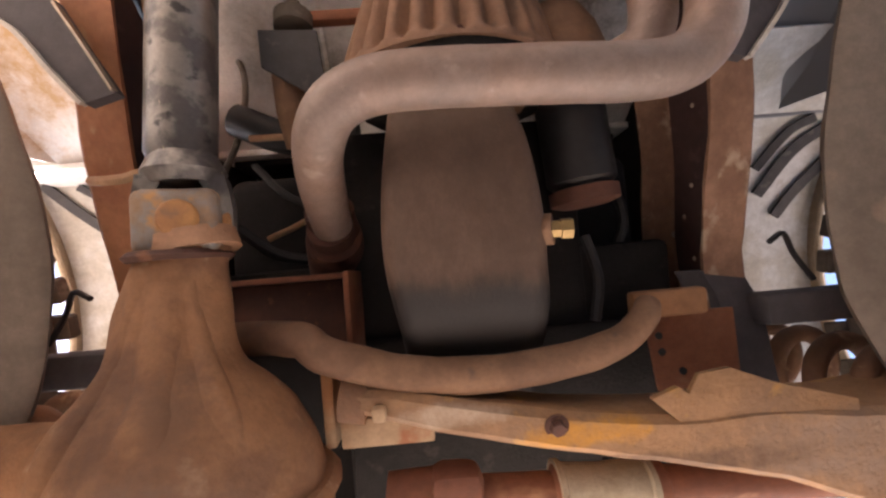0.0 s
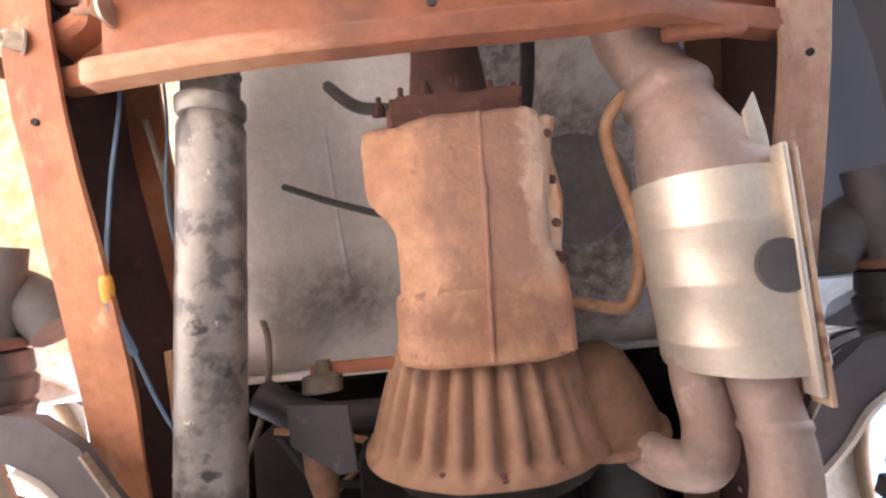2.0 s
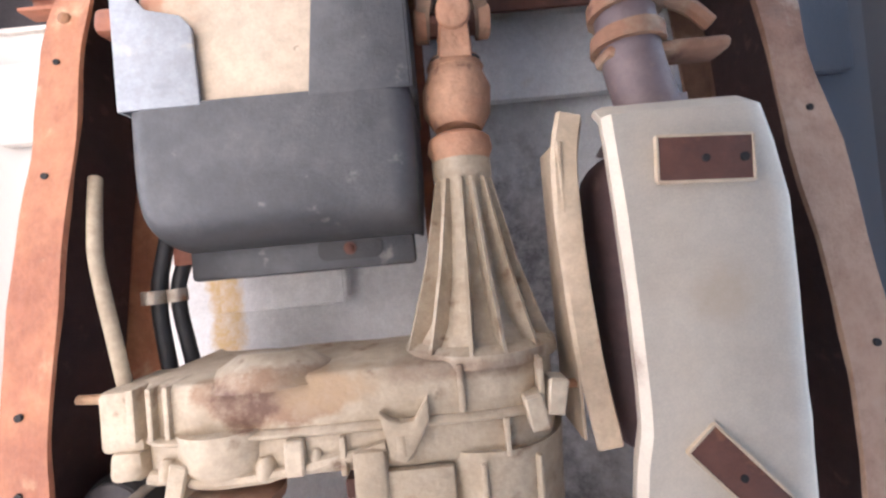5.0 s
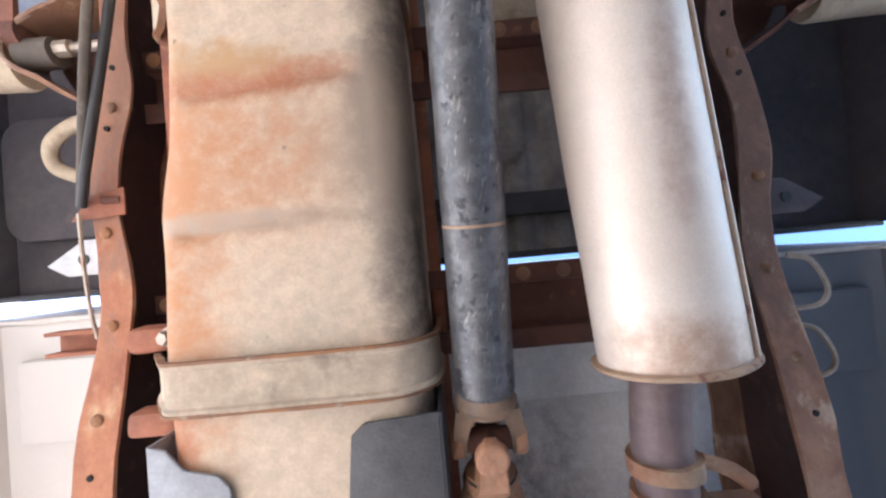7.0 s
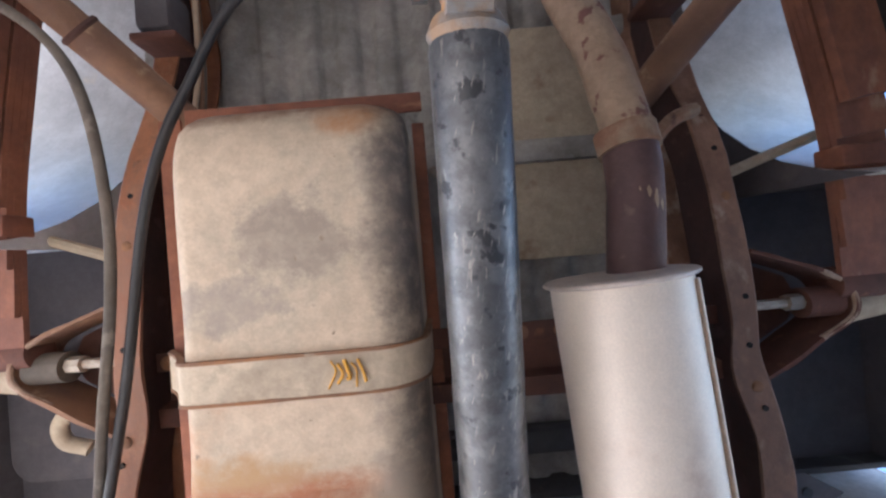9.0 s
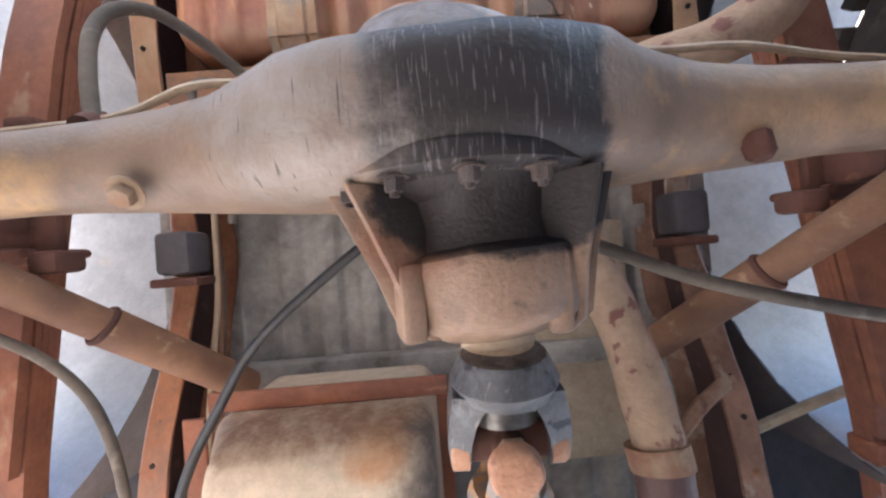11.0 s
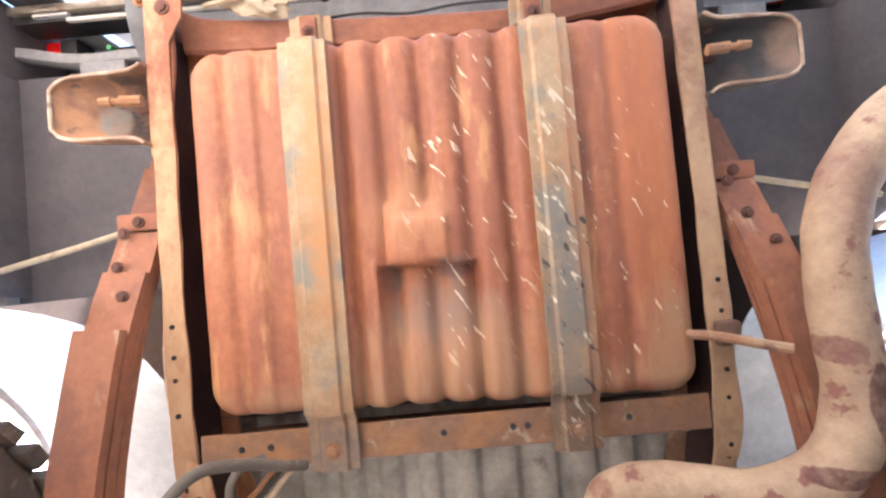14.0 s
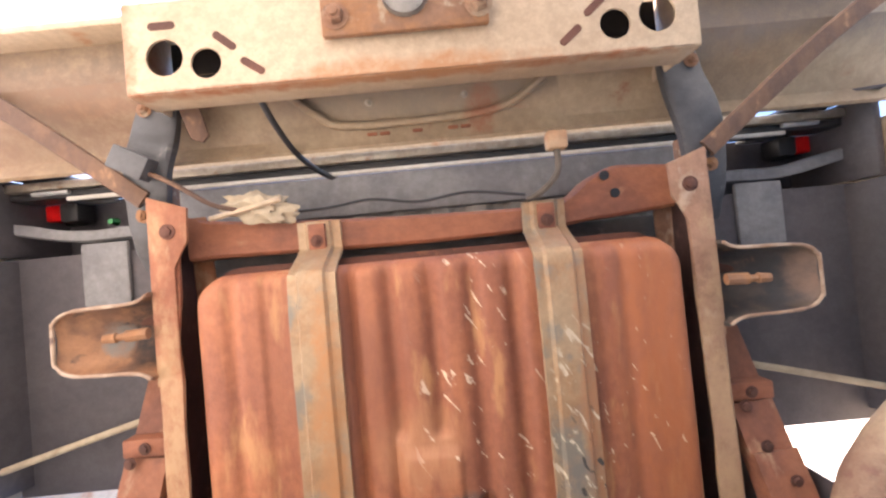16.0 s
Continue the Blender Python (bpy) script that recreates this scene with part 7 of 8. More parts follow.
for s in (-1, 1):
    tw = thing("spring_tower", (s * 0.45, 0.1, 0.68), "grey pressed steel coil spring tower on the rail", "spring tower", "front spring towers")
    part("tower", rough_up(loft([[(s * (x + a), y, z + b) for a, b in ((-0.03, 0), (0.03, 0.005), (0.036, 0.06), (-0.036, 0.06))] for x, y, z in ((0.418, 0.035, 0.70), (0.425, 0.07, 0.685), (0.43, 0.12, 0.678), (0.44, 0.19, 0.68), (0.46, 0.25, 0.69))]), 0.002, 24), UNDERCOAT, tw)
    part("cross_bar", rough_up(box(s * 0.44, s * 0.60, 0.07, 0.115, 0.65, 0.69, 0.008), 0.002, 30), UNDERCOAT, tw)
    part("cross_bar_bolt", turned((s * 0.575, 0.092, 0.652), (s * 0.575, 0.092, 0.640), [(0, 0.010), (1, 0.008)], 6), ZINC, tw)
    cs = thing("coil_spring", (s * 0.60, 0.22, 0.60), "rusty coil spring of the front suspension", "coil spring", "front coil springs")
    part("coil", tube([(s * (0.60 + 0.062 * math.cos(0.5 * k)), 0.22 + 0.062 * math.sin(0.5 * k), 0.60 + 0.0054 * k) for k in range(66)], 0.0145, 10, 2), SHOCK, cs)
    part("upper_seat", turned((s * 0.60, 0.22, 0.955), (s * 0.60, 0.22, 0.99), [(0, 0.03), (0, 0.075), (0.3, 0.088), (1, 0.06)], 28), UNDERCOAT, cs, "grey pressed upper spring seat")
    ra_ = thing("radius_rod", (s * 0.55, -0.1, 0.6), "dusty grey forged suspension rod outside the rail", "suspension rod", "radius rods")
    ins = 0.0 if s < 0 else 0.032
    part("arm", rough_up(sweep([(s * (0.540 + ins * 0.7), -0.32, 0.585), (s * (0.518 + ins * 0.8), -0.20, 0.605), (s * (0.500 + ins), -0.085, 0.618), (s * (0.498 + ins), 0.02, 0.618), (s * (0.512 + ins), 0.10, 0.612), (s * (0.55 + ins), 0.22, 0.585), (s * (0.60 + ins), 0.32, 0.555)], [(-0.045, -0.022), (-0.038, -0.028), (-0.022, -0.030), (0.022, -0.030), (0.038, -0.028), (0.045, -0.022), (0.040, -0.012), (0.014, 0.006), (-0.014, 0.006), (-0.040, -0.012)], 6), 0.003, 14), ARM, ra_)
    part("rod_end", turned((s * 0.525, -0.32, 0.575), (s * 0.50, -0.56, 0.575), [(0, 0.026), (0.15, 0.022), (1, 0.022)], 18), DARK_PAINT, ra_)
    rk = thing("suspension_bracket", (s * 0.45, -0.38, 0.55), "bent steel bracket carrying the suspension bushings", "bracket", "suspension brackets")
    part("hanger", rough_up(loft([[(s * x0, y0, z), (s * x1, y1, z), (s * x1, y1, z + 0.014), (s * x0, y0, z + 0.014)] for x0, y0, x1, y1, z in ((0.386, -0.222, 0.350, -0.232, 0.574), (0.412, -0.260, 0.376, -0.285, 0.562), (0.44, -0.300, 0.402, -0.335, 0.556), (0.475, -0.325, 0.445, -0.370, 0.553), (0.53, -0.335, 0.53, -0.385, 0.553))]), 0.002, 30), UNDERCOAT, rk)
    # two pale strips draw the sun glint on the bracket edges
    part("glint_edge", sweep([(s * 0.387, -0.220, 0.571), (s * 0.413, -0.258, 0.559), (s * 0.440, -0.297, 0.553), (s * 0.468, -0.318, 0.550)], [(-0.003, -0.003), (0.002, -0.003), (0.002, 0.010), (-0.003, 0.010)], 4), WHITE_PAINT, rk, "bright edge strip with sun glint put into its colour")
    part("glint_edge", sweep([(s * 0.351, -0.233, 0.571), (s * 0.376, -0.287, 0.559), (s * 0.398, -0.328, 0.554)], [(-0.0015, -0.003), (0.0015, -0.003), (0.0015, 0.006), (-0.0015, 0.006)], 4), ZINC, rk, "bright edge strip with sun glint put into its colour")
    part("bushing", rough_up(turned((s * 0.515, -0.355, 0.575), (s * 0.514, -0.445, 0.575), [(0, 0.026), (0.05, 0.034), (0.28, 0.038), (0.33, 0.033), (0.40, 0.037), (0.60, 0.039), (0.66, 0.034), (0.72, 0.036), (0.95, 0.033), (1, 0.026)], 28), 0.003, 30), BLACK, rk, "ribbed rubber bushing")
    part("bushing_washer", rough_up(turned((s * 0.514, -0.444, 0.575), (s * 0.514, -0.456, 0.575), [(0, 0.02), (0.1, 0.037), (0.8, 0.036), (1, 0.026)], 24), 0.002, 40), RUST_DARK, rk, "rusty cupped washer")
    part("bushing_nut", turned((s * 0.514, -0.455, 0.575), (s * 0.513, -0.482, 0.575), [(0, 0.018), (0.05, 0.021), (0.9, 0.021), (1, 0.016)], 6), RUST_DARK, rk)
    part("outrigger", rough_up(tube([(s * 0.46, -0.46, 0.60), (s * 0.50, -0.50, 0.60), (s * 0.58, -0.53, 0.61), (s * 0.70, -0.54, 0.63)], 0.03, 14, 5), 0.002, 24), DARK_PAINT, rk)
    part("brake_hose", tube([(s * 0.46, 0.0, 0.66), (s * 0.49, -0.01, 0.67), (s * 0.52, 0.02, 0.69), (s * 0.545, 0.06, 0.69)], 0.004, 8, 5), BLACK, rk)

# ---- wheels ----
def tyre_mesh(s, y, z, dx, r=0.42):
    prof = [(0, 0.20), (0.0, 0.24), (0.015, 0.30), (0.03, 0.36), (0.07, 0.395), (0.12, 0.412), (0.2, 0.418), (0.8, 0.418), (0.88, 0.412), (0.93, 0.395), (0.97, 0.36), (1, 0.24), (1, 0.20)]
    body = turned((s * (0.755 + dx), y, z), (s * (0.965 + dx), y, z), [(f, q * r / 0.435) for f, q in prof], 60)
    return body


lug = box(-0.5, 0.5, -0.5, 0.5, -0.5, 0.5, 0.08, 1)
for s in (-1, 1):
    for y, dx in ((0.12, -0.065 if s < 0 else 0.01), (-2.878, 0.0)):
        wh = thing("wheel", (s * 0.80, y, 0.075), "dusty black off-road tyre with deep tread lugs", "wheel", "wheels")
        tyre = part("tyre", tyre_mesh(s, y, 0.492, dx), RUBBER, wh)
        blocks = []
        for k in range(36):
            a = 2 * math.pi * k / 36
            for f, w in ((0.782, 0.05), (0.825, 0.04), (0.875, 0.05), (0.935, 0.055)):
                b = lug.copy()
                off = a + (0.087 if f in (0.825, 0.935) else 0)
                b.transform(Matrix.Translation((s * (f + dx), y, 0.492)) @ Matrix.Rotation(off, 4, "X") @ Matrix.Translation((0, 0, 0.412)) @ Matrix.Diagonal((w, 0.045, 0.026, 1)))
                blocks.append(b)
        part("tread", joined(*blocks), RUBBER, tyre)
        part("rim", turned((s * (0.74 + dx), y, 0.492), (s * (0.97 + dx), y, 0.492), [(0, 0.12), (0, 0.20), (0.1, 0.205), (0.5, 0.18), (0.9, 0.205), (1, 0.2), (1, 0.12)], 36), RUST_DARK, wh)
lug.free()


# ---- rear axle ----
ra = thing("rear_axle", (0, -2.87, 0.45), "greasy banjo rear axle with blackened oily housing", "axle")


def banjo_housing():
    rows = [(-0.74, 0.042, 0.042), (-0.40, 0.043, 0.043), (-0.30, 0.047, 0.048), (-0.21, 0.054, 0.062), (-0.14, 0.058, 0.092), (-0.08, 0.060, 0.12), (0.0, 0.060, 0.135),
            (0.08, 0.060, 0.135), (0.14, 0.060, 0.115), (0.20, 0.058, 0.085), (0.27, 0.053, 0.062), (0.36, 0.047, 0.05), (0.45, 0.044, 0.044), (0.74, 0.042, 0.042)]
    path = smooth_path([(x, a, b) for x, a, b in rows], 5)
    rings = []
    for x, ry, rz in path:
        ring = []
        for i in range(56):
            a = 2 * math.pi * (i + 0.5) / 56
            c, s = math.cos(a), math.sin(a)
            e = 1.0 - 0.5 * min(1, max(0, (rz - 0.05) / 0.06))
            ring.append((x, -2.868 + ry * math.copysign(abs(c) ** e, c), 0.530 + (rz + 0.010 * min(1, max(0, (rz - 0.05) / 0.06))) * math.copysign(abs(s) ** e, s)))
        rings.append(ring)
    return loft(rings)


part("housing", rough_up(banjo_housing(), 0.0016, 25), AXLE, ra)
COVER = [(-2.865, 0.030, 0.190, 0.115), (-2.885, 0.027, 0.145, 0.122), (-2.90, 0.026, 0.126, 0.118), (-2.925, 0.0235, 0.1145, 0.110), (-2.945, 0.0235, 0.1005, 0.100), (-2.957, 0.021, 0.087, 0.090),
         (-2.964, 0.015, 0.075, 0.082), (-2.970, 0.0045, 0.0595, 0.074), (-2.979, 0.0, 0.046, 0.058), (-2.989, 0.0, 0.031, 0.042), (-2.996, 0.001, 0.017, 0.022), (-2.9995, 0.001, 0.005, 0.006)]
part("cover_dome", rough_up(loft([[(cx + rx * math.cos(2 * math.pi * i / 64), y, 0.535 + rz * math.sin(2 * math.pi * i / 64)) for i in range(64)] for y, cx, rx, rz in smooth_rows(COVER, 3)]), 0.003, 24), DOME, ra)
part("flange", rough_up(turned((0.035, -2.832, 0.512), (0.035, -2.812, 0.512), [(0, 0.124), (0.2, 0.127), (0.8, 0.127), (1, 0.120)], 64), 0.001, 40), AXLE, ra)
for k in range(7):
    a = radians(186 + 28 * k)
    bolt(ra, (0.035 + 0.114 * math.cos(a), -2.813, 0.512 + 0.114 * math.sin(a)), (0, 1, 0), 0.008, 0.012, 0.004, OIL)
part("pinion_carrier", rough_up(turned((0.048, -2.815, 0.508), (0.058, -2.676, 0.496), [(0, 0.100), (0.06, 0.092), (0.14, 0.076), (0.30, 0.070), (0.44, 0.072), (0.47, 0.082), (0.50, 0.087), (0.56, 0.088), (0.84, 0.083), (0.90, 0.078), (0.94, 0.066), (1, 0.046)], 48), 0.003, 35), CARRIER, ra)
for x, a0 in ((-0.016, -14), (0.103, 10)):
    part("carrier_lug", rough_up(box(-0.010, 0.010, -0.034, 0.030, -0.016, 0.03, 0.005, 2, m=Matrix.Translation((x, -2.715, 0.448)) @ Matrix.Rotation(radians(a0), 4, "Y")), 0.002, 40), CARRIER, ra)
for a0 in (202, 222, 318, 338):
    a = radians(a0)
    c, s = math.cos(a), math.sin(a)
    rib = loft([[(0.040 + 0.13 * (y + 2.81) + c * r + s * w, y, 0.507 + s * r - c * w) for r, w in ((0.05, -0.008), (top - 0.006, -0.006), (top, -0.003), (top, 0.003), (top - 0.006, 0.006), (0.05, 0.008))] for y, top in ((-2.812, 0.130), (-2.785, 0.120), (-2.74, 0.104), (-2.695, 0.092), (-2.684, 0.080))])
    part("rib", rough_up(rib, 0.0015, 40), CARRIER, ra)
part("pinion_seal", turned((0.056, -2.676, 0.495), (0.058, -2.656, 0.493), [(0, 0.030), (0.1, 0.034), (0.45, 0.0345), (0.55, 0.033), (0.9, 0.0335), (1, 0.029)], 28), SHIELD_TAN, ra, "pale ring of the pinion seal")
for s in (-1, 1):
    part("spring_block", box(s * 0.585 - 0.038, s * 0.585 + 0.038, -2.945, -2.805, 0.55, 0.685, 0.008), RUST_DARK, ra)
    part("perch_plate", box(s * 0.585 - 0.06, s * 0.585 + 0.075, -2.965, -2.785, 0.672, 0.688, 0.004), RUST_DARK, ra)
    part("perch_lug", box(s * 0.515 - 0.028, s * 0.515 + 0.012, -2.978, -2.955, 0.64, 0.685, 0.006), RUST_DARK, ra)
    part("perch_lug", box(s * 0.505 - 0.02, s * 0.505 + 0.02, -2.80, -2.77, 0.64, 0.69, 0.008), RUST_DARK, ra)
    part("brake_backplate", turned((s * 0.66, -2.878, 0.512), (s * 0.675, -2.878, 0.512), [(0, 0.05), (0, 0.15), (1, 0.155), (1, 0.05)], 28), RUST_DARK, ra)
part("breather_boss", turned((0.304, -2.838, 0.485), (0.304, -2.815, 0.478), [(0, 0.013), (0.8, 0.012), (1, 0.008)], 8), RUST_DARK, ra)
bolt(ra, (-0.26, -2.83, 0.475), (0, 0.6, -0.8), 0.011, 0.012, 0.0, RUST_SCALE)
part("brake_line", tube([(-0.70, -2.90, 0.56), (-0.50, -2.925, 0.565), (-0.33, -2.93, 0.555), (-0.24, -2.952, 0.545), (-0.16, -2.952, 0.545), (-0.09, -2.975, 0.57), (-0.02, -2.985, 0.605), (0.06, -2.985, 0.60), (0.14, -2.972, 0.56),
                          (0.24, -2.945, 0.53), (0.34, -2.945, 0.535), (0.45, -2.93, 0.545), (0.60, -2.915, 0.55)], 0.0045, 8, 6), TAN_PAINT, ra, "cream painted steel brake line")

gp = thing("rail_gusset", (-0.44, -3.0, 0.81), "pale rusty gusset plate under the rail arch", "plate")
part("plate", slab([(-0.462, -3.07), (-0.445, -3.06), (-0.424, -3.036), (-0.416, -2.996), (-0.436, -2.962), (-0.462, -2.955)], 0.005, "z", 0.806, 0.001), RAIL_TAN, gp)
part("hole", turned((-0.446, -3.0, 0.8045), (-0.446, -3.0, 0.808), [(0, 0.009), (1, 0.009)], 14), BLACK, gp)

hose = thing("brake_hose", (-0.35, -2.93, 0.56), "grey rubber brake hose arching from axle to cross member", "hose")
part("rubber_hose", tube([(-0.350, -2.925, 0.552), (-0.364, -2.985, 0.567), (-0.376, -3.046, 0.590), (-0.374, -3.092, 0.622), (-0.352, -3.115, 0.668), (-0.314, -3.095, 0.722), (-0.282, -3.067, 0.768), (-0.256, -3.05, 0.800)], 0.0085, 12, 6), RUBBER, hose)
part("fitting", turned((-0.352, -2.915, 0.54), (-0.354, -2.935, 0.572), [(0, 0.014), (0.6, 0.014), (0.7, 0.010), (1, 0.010)], 10), RUST_DARK, hose)
hose = thing("vent_hose", (-0.3, -3.0, 0.75), "short grey vent hose hooked under the cross member", "hose")
part("rubber_hose", tube([(-0.325, -3.068, 0.80), (-0.350, -3.066, 0.775), (-0.360, -3.045, 0.752), (-0.350, -2.99, 0.750), (-0.325, -2.93, 0.755), (-0.311, -2.89, 0.756), (-0.315, -2.83, 0.76)], 0.007, 10, 6), RUBBER, hose)
for k, (dx, dz) in enumerate(((0.0, 0.0), (0.02, 0.02), (0.035, 0.01))):
    single("fuel_line", tube([(-0.27 - dx, -3.05, 0.85 + dz), (-0.33 - dx, -2.99, 0.84 + dz), (-0.395, -2.90 - dx, 0.86), (-0.405, -2.7, 0.86 + dz), (-0.405 + dx / 2, -2.45, 0.80 + dz), (-0.41 + dx / 2, -2.0, 0.79 + dz)], 0.005, 8, 6),
           (TAN_PAINT, RUBBER, RUST_BROWN)[k], "thin fuel line running along the frame rail", "fuel line", "fuel lines")

# ---- shock absorbers, leaning in from the axle to the frame ----
for s in (-1, 1):
    sh = thing("shock_absorber", (s * 0.45, -2.7, 0.7), "rusty brown telescopic shock absorber", "shock absorber", "rear shock absorbers")
    top, low = Vector((s * 0.352, -2.525, 0.888)), Vector((s * 0.60, -2.86, 0.50))
    way = (top - low)
    a = low + way * 0.05
    part("dust_tube", turned(low + way * 0.50, low + way * 0.97, [(0, 0.027), (0.02, 0.0285), (0.93, 0.0285), (0.97, 0.027), (1, 0.018)], 24), SHOCK, sh)
    part("cylinder", turned(a, low + way * 0.62, [(0, 0.018), (0.03, 0.0235), (1, 0.0235)], 24), SHOCK, sh)
    part("rim", turned(low + way * 0.495, low + way * 0.51, [(0, 0.0285), (0.5, 0.0305), (1, 0.0285)], 24), RUST_DARK, sh)
    part("lower_eye", turned(low + Vector((-0.03, 0, 0)), low + Vector((0.03, 0, 0)), [(0, 0.022), (1, 0.022)], 16), RUST_DARK, sh)
    bolt(sh, top + Vector((0, 0.005, -0.015)), (-s * 0.2, 0.5, -0.8), 0.011, 0.012, 0.0, RUST_SCALE)

# ---- leaf springs ----
def leaf_x(y, s):
    """The springs lie closer together towards the rear; the right one stands further out at its front."""
    return 0.612 + 0.07 * (y + 2.4) + (0.034 if s > 0 else 0.028) * min(1, max(0, (y + 2.98) / 0.5))


LEAF = [(-2.14, 0.735), (-2.3, 0.722), (-2.5, 0.722), (-2.88, 0.735), (-3.1, 0.757), (-3.3, 0.795), (-3.5, 0.872), (-3.72, 0.955)]
for s in (-1, 1):
    sp = thing("leaf_spring", (s * 0.585, -2.88, 0.69), "rusty stacked leaf spring with clips and rivets", "leaf spring", "rear springs")
    flat = [(-0.037, -0.0045), (0.037, -0.0045), (0.037, 0.0045), (-0.037, 0.0045)]
    for name, k, y0, y1 in (("main_leaf", 0, -2.235, -3.72), ("leaf", 1, -2.29, -3.60), ("leaf", 2, -2.36, -3.47), ("leaf", 3, -2.45, -3.40), ("overload_leaf", 4.3, -2.5, -3.31)):
        pts = []
        for i in range(13):
            y = y0 + (y1 - y0) * i / 12
            z = interp(LEAF, y)[0]
            pts.append((s * leaf_x(y, s), y, z - 0.0098 * k - (0.004 if k > 4 else 0)))
        prof = [(a, b * (1.7 if k > 4 else 1)) for a, b in flat]
        part(name, sweep(pts, prof, 3), SPRING, sp)
    for y in (-3.49, -2.42):
        z = interp(LEAF, y)[0]
        part("clip", box(s * leaf_x(y, s) - 0.042, s * leaf_x(y, s) + 0.042, y - 0.016, y + 0.016, z - 0.035, z + 0.012, 0.004, 2), RUST, sp)
    for y, dx in ((-3.36, 0.012), (-3.41, -0.012), (-3.49, 0.0), (-3.47, -0.02)):
        bolt(sp, (s * leaf_x(y, s) + dx, y, interp(LEAF, y)[0] - 0.036), (0, 0, -1), 0.007, 0.006, 0, RUST_DARK, "rivet")
    for y in (-2.23, -3.72):
        z = interp(LEAF, y)[0]
        part("eye", turned((s * leaf_x(y, s) - 0.038, y, z + 0.018), (s * leaf_x(y, s) + 0.038, y, z + 0.018), [(0, 0.012), (0, 0.026), (1, 0.026), (1, 0.012)], 18), RUST_DARK, sp)
    for y in (-2.95, -2.80):
        part("u_bolt", tube([(s * 0.625, y, 0.68), (s * 0.625, y, 0.74), (s * 0.62, y, 0.755), (s * 0.55, y, 0.755), (s * 0.545, y, 0.74), (s * 0.545, y, 0.66)], 0.007, 8, 4), RUST_DARK, sp)

# ---- rear spring hangers: curled steel brackets outside the rails ----
for s in (-1, 1):
    hg = thing("spring_hanger", (s * 0.57, -3.70, 0.80), "curled rusty steel spring hanger with a shackle bolt", "spring hanger", "rear spring hangers")
    rows = [(0.487, 0.068, 0.092), (0.50, 0.060, 0.088), (0.52, 0.056, 0.080), (0.56, 0.055, 0.066), (0.59, 0.054, 0.050), (0.615, 0.052, 0.034), (0.632, 0.046, 0.020), (0.641, 0.038, 0.012), (0.646, 0.030, 0.006)]
    rings, edges = [], ([], [])
    for x, half, deep in smooth_rows(rows, 3):
        inner = []
        for i in range(17):
            a = radians(-90 + 180 * i / 16)
            inner.append((half * math.sin(a), deep * math.cos(a) ** 0.7 if 0 < i < 16 else 0.0))
        outer = [(p * 1.09, q * 1.04 + 0.005) for p, q in inner[::-1]]
        rings.append([(s * x, -3.689 + p, 0.795 + q) for p, q in inner + outer])
        edges[0].append((s * x, -3.689 - half * 1.03, 0.794))
        edges[1].append((s * x, -3.689 + half * 1.03, 0.794))
    part("bracket", rough_up(loft(rings), 0.0015, 30), HANGER_DARK if s > 0 else HANGER_RUST, hg)
    part("lip", rough_up(tube(edges[0] + edges[1][::-1], 0.0032, 8, 2), 0.001, 60), HANGER_LIP, hg, "worn pale lip")
    part("shackle_bolt", turned((s * 0.49, -3.695, 0.80), (s * 0.555, -3.693, 0.788), [(0, 0.010), (0.5, 0.010), (0.52, 0.006), (0.7, 0.006), (0.72, 0.009), (1, 0.007)], 8), RUST_BROWN, hg)
    part("shackle", box(s * 0.52, s * 0.57, -3.72, -3.70, 0.862, 0.99, 0.006), RUST_DARK, hg)

# ---- rear fuel tank with pressed ribs ----
rt = thing("rear_fuel_tank", (0, -3.45, 0.80), "rust-red ribbed steel fuel tank behind the axle", "fuel tank")


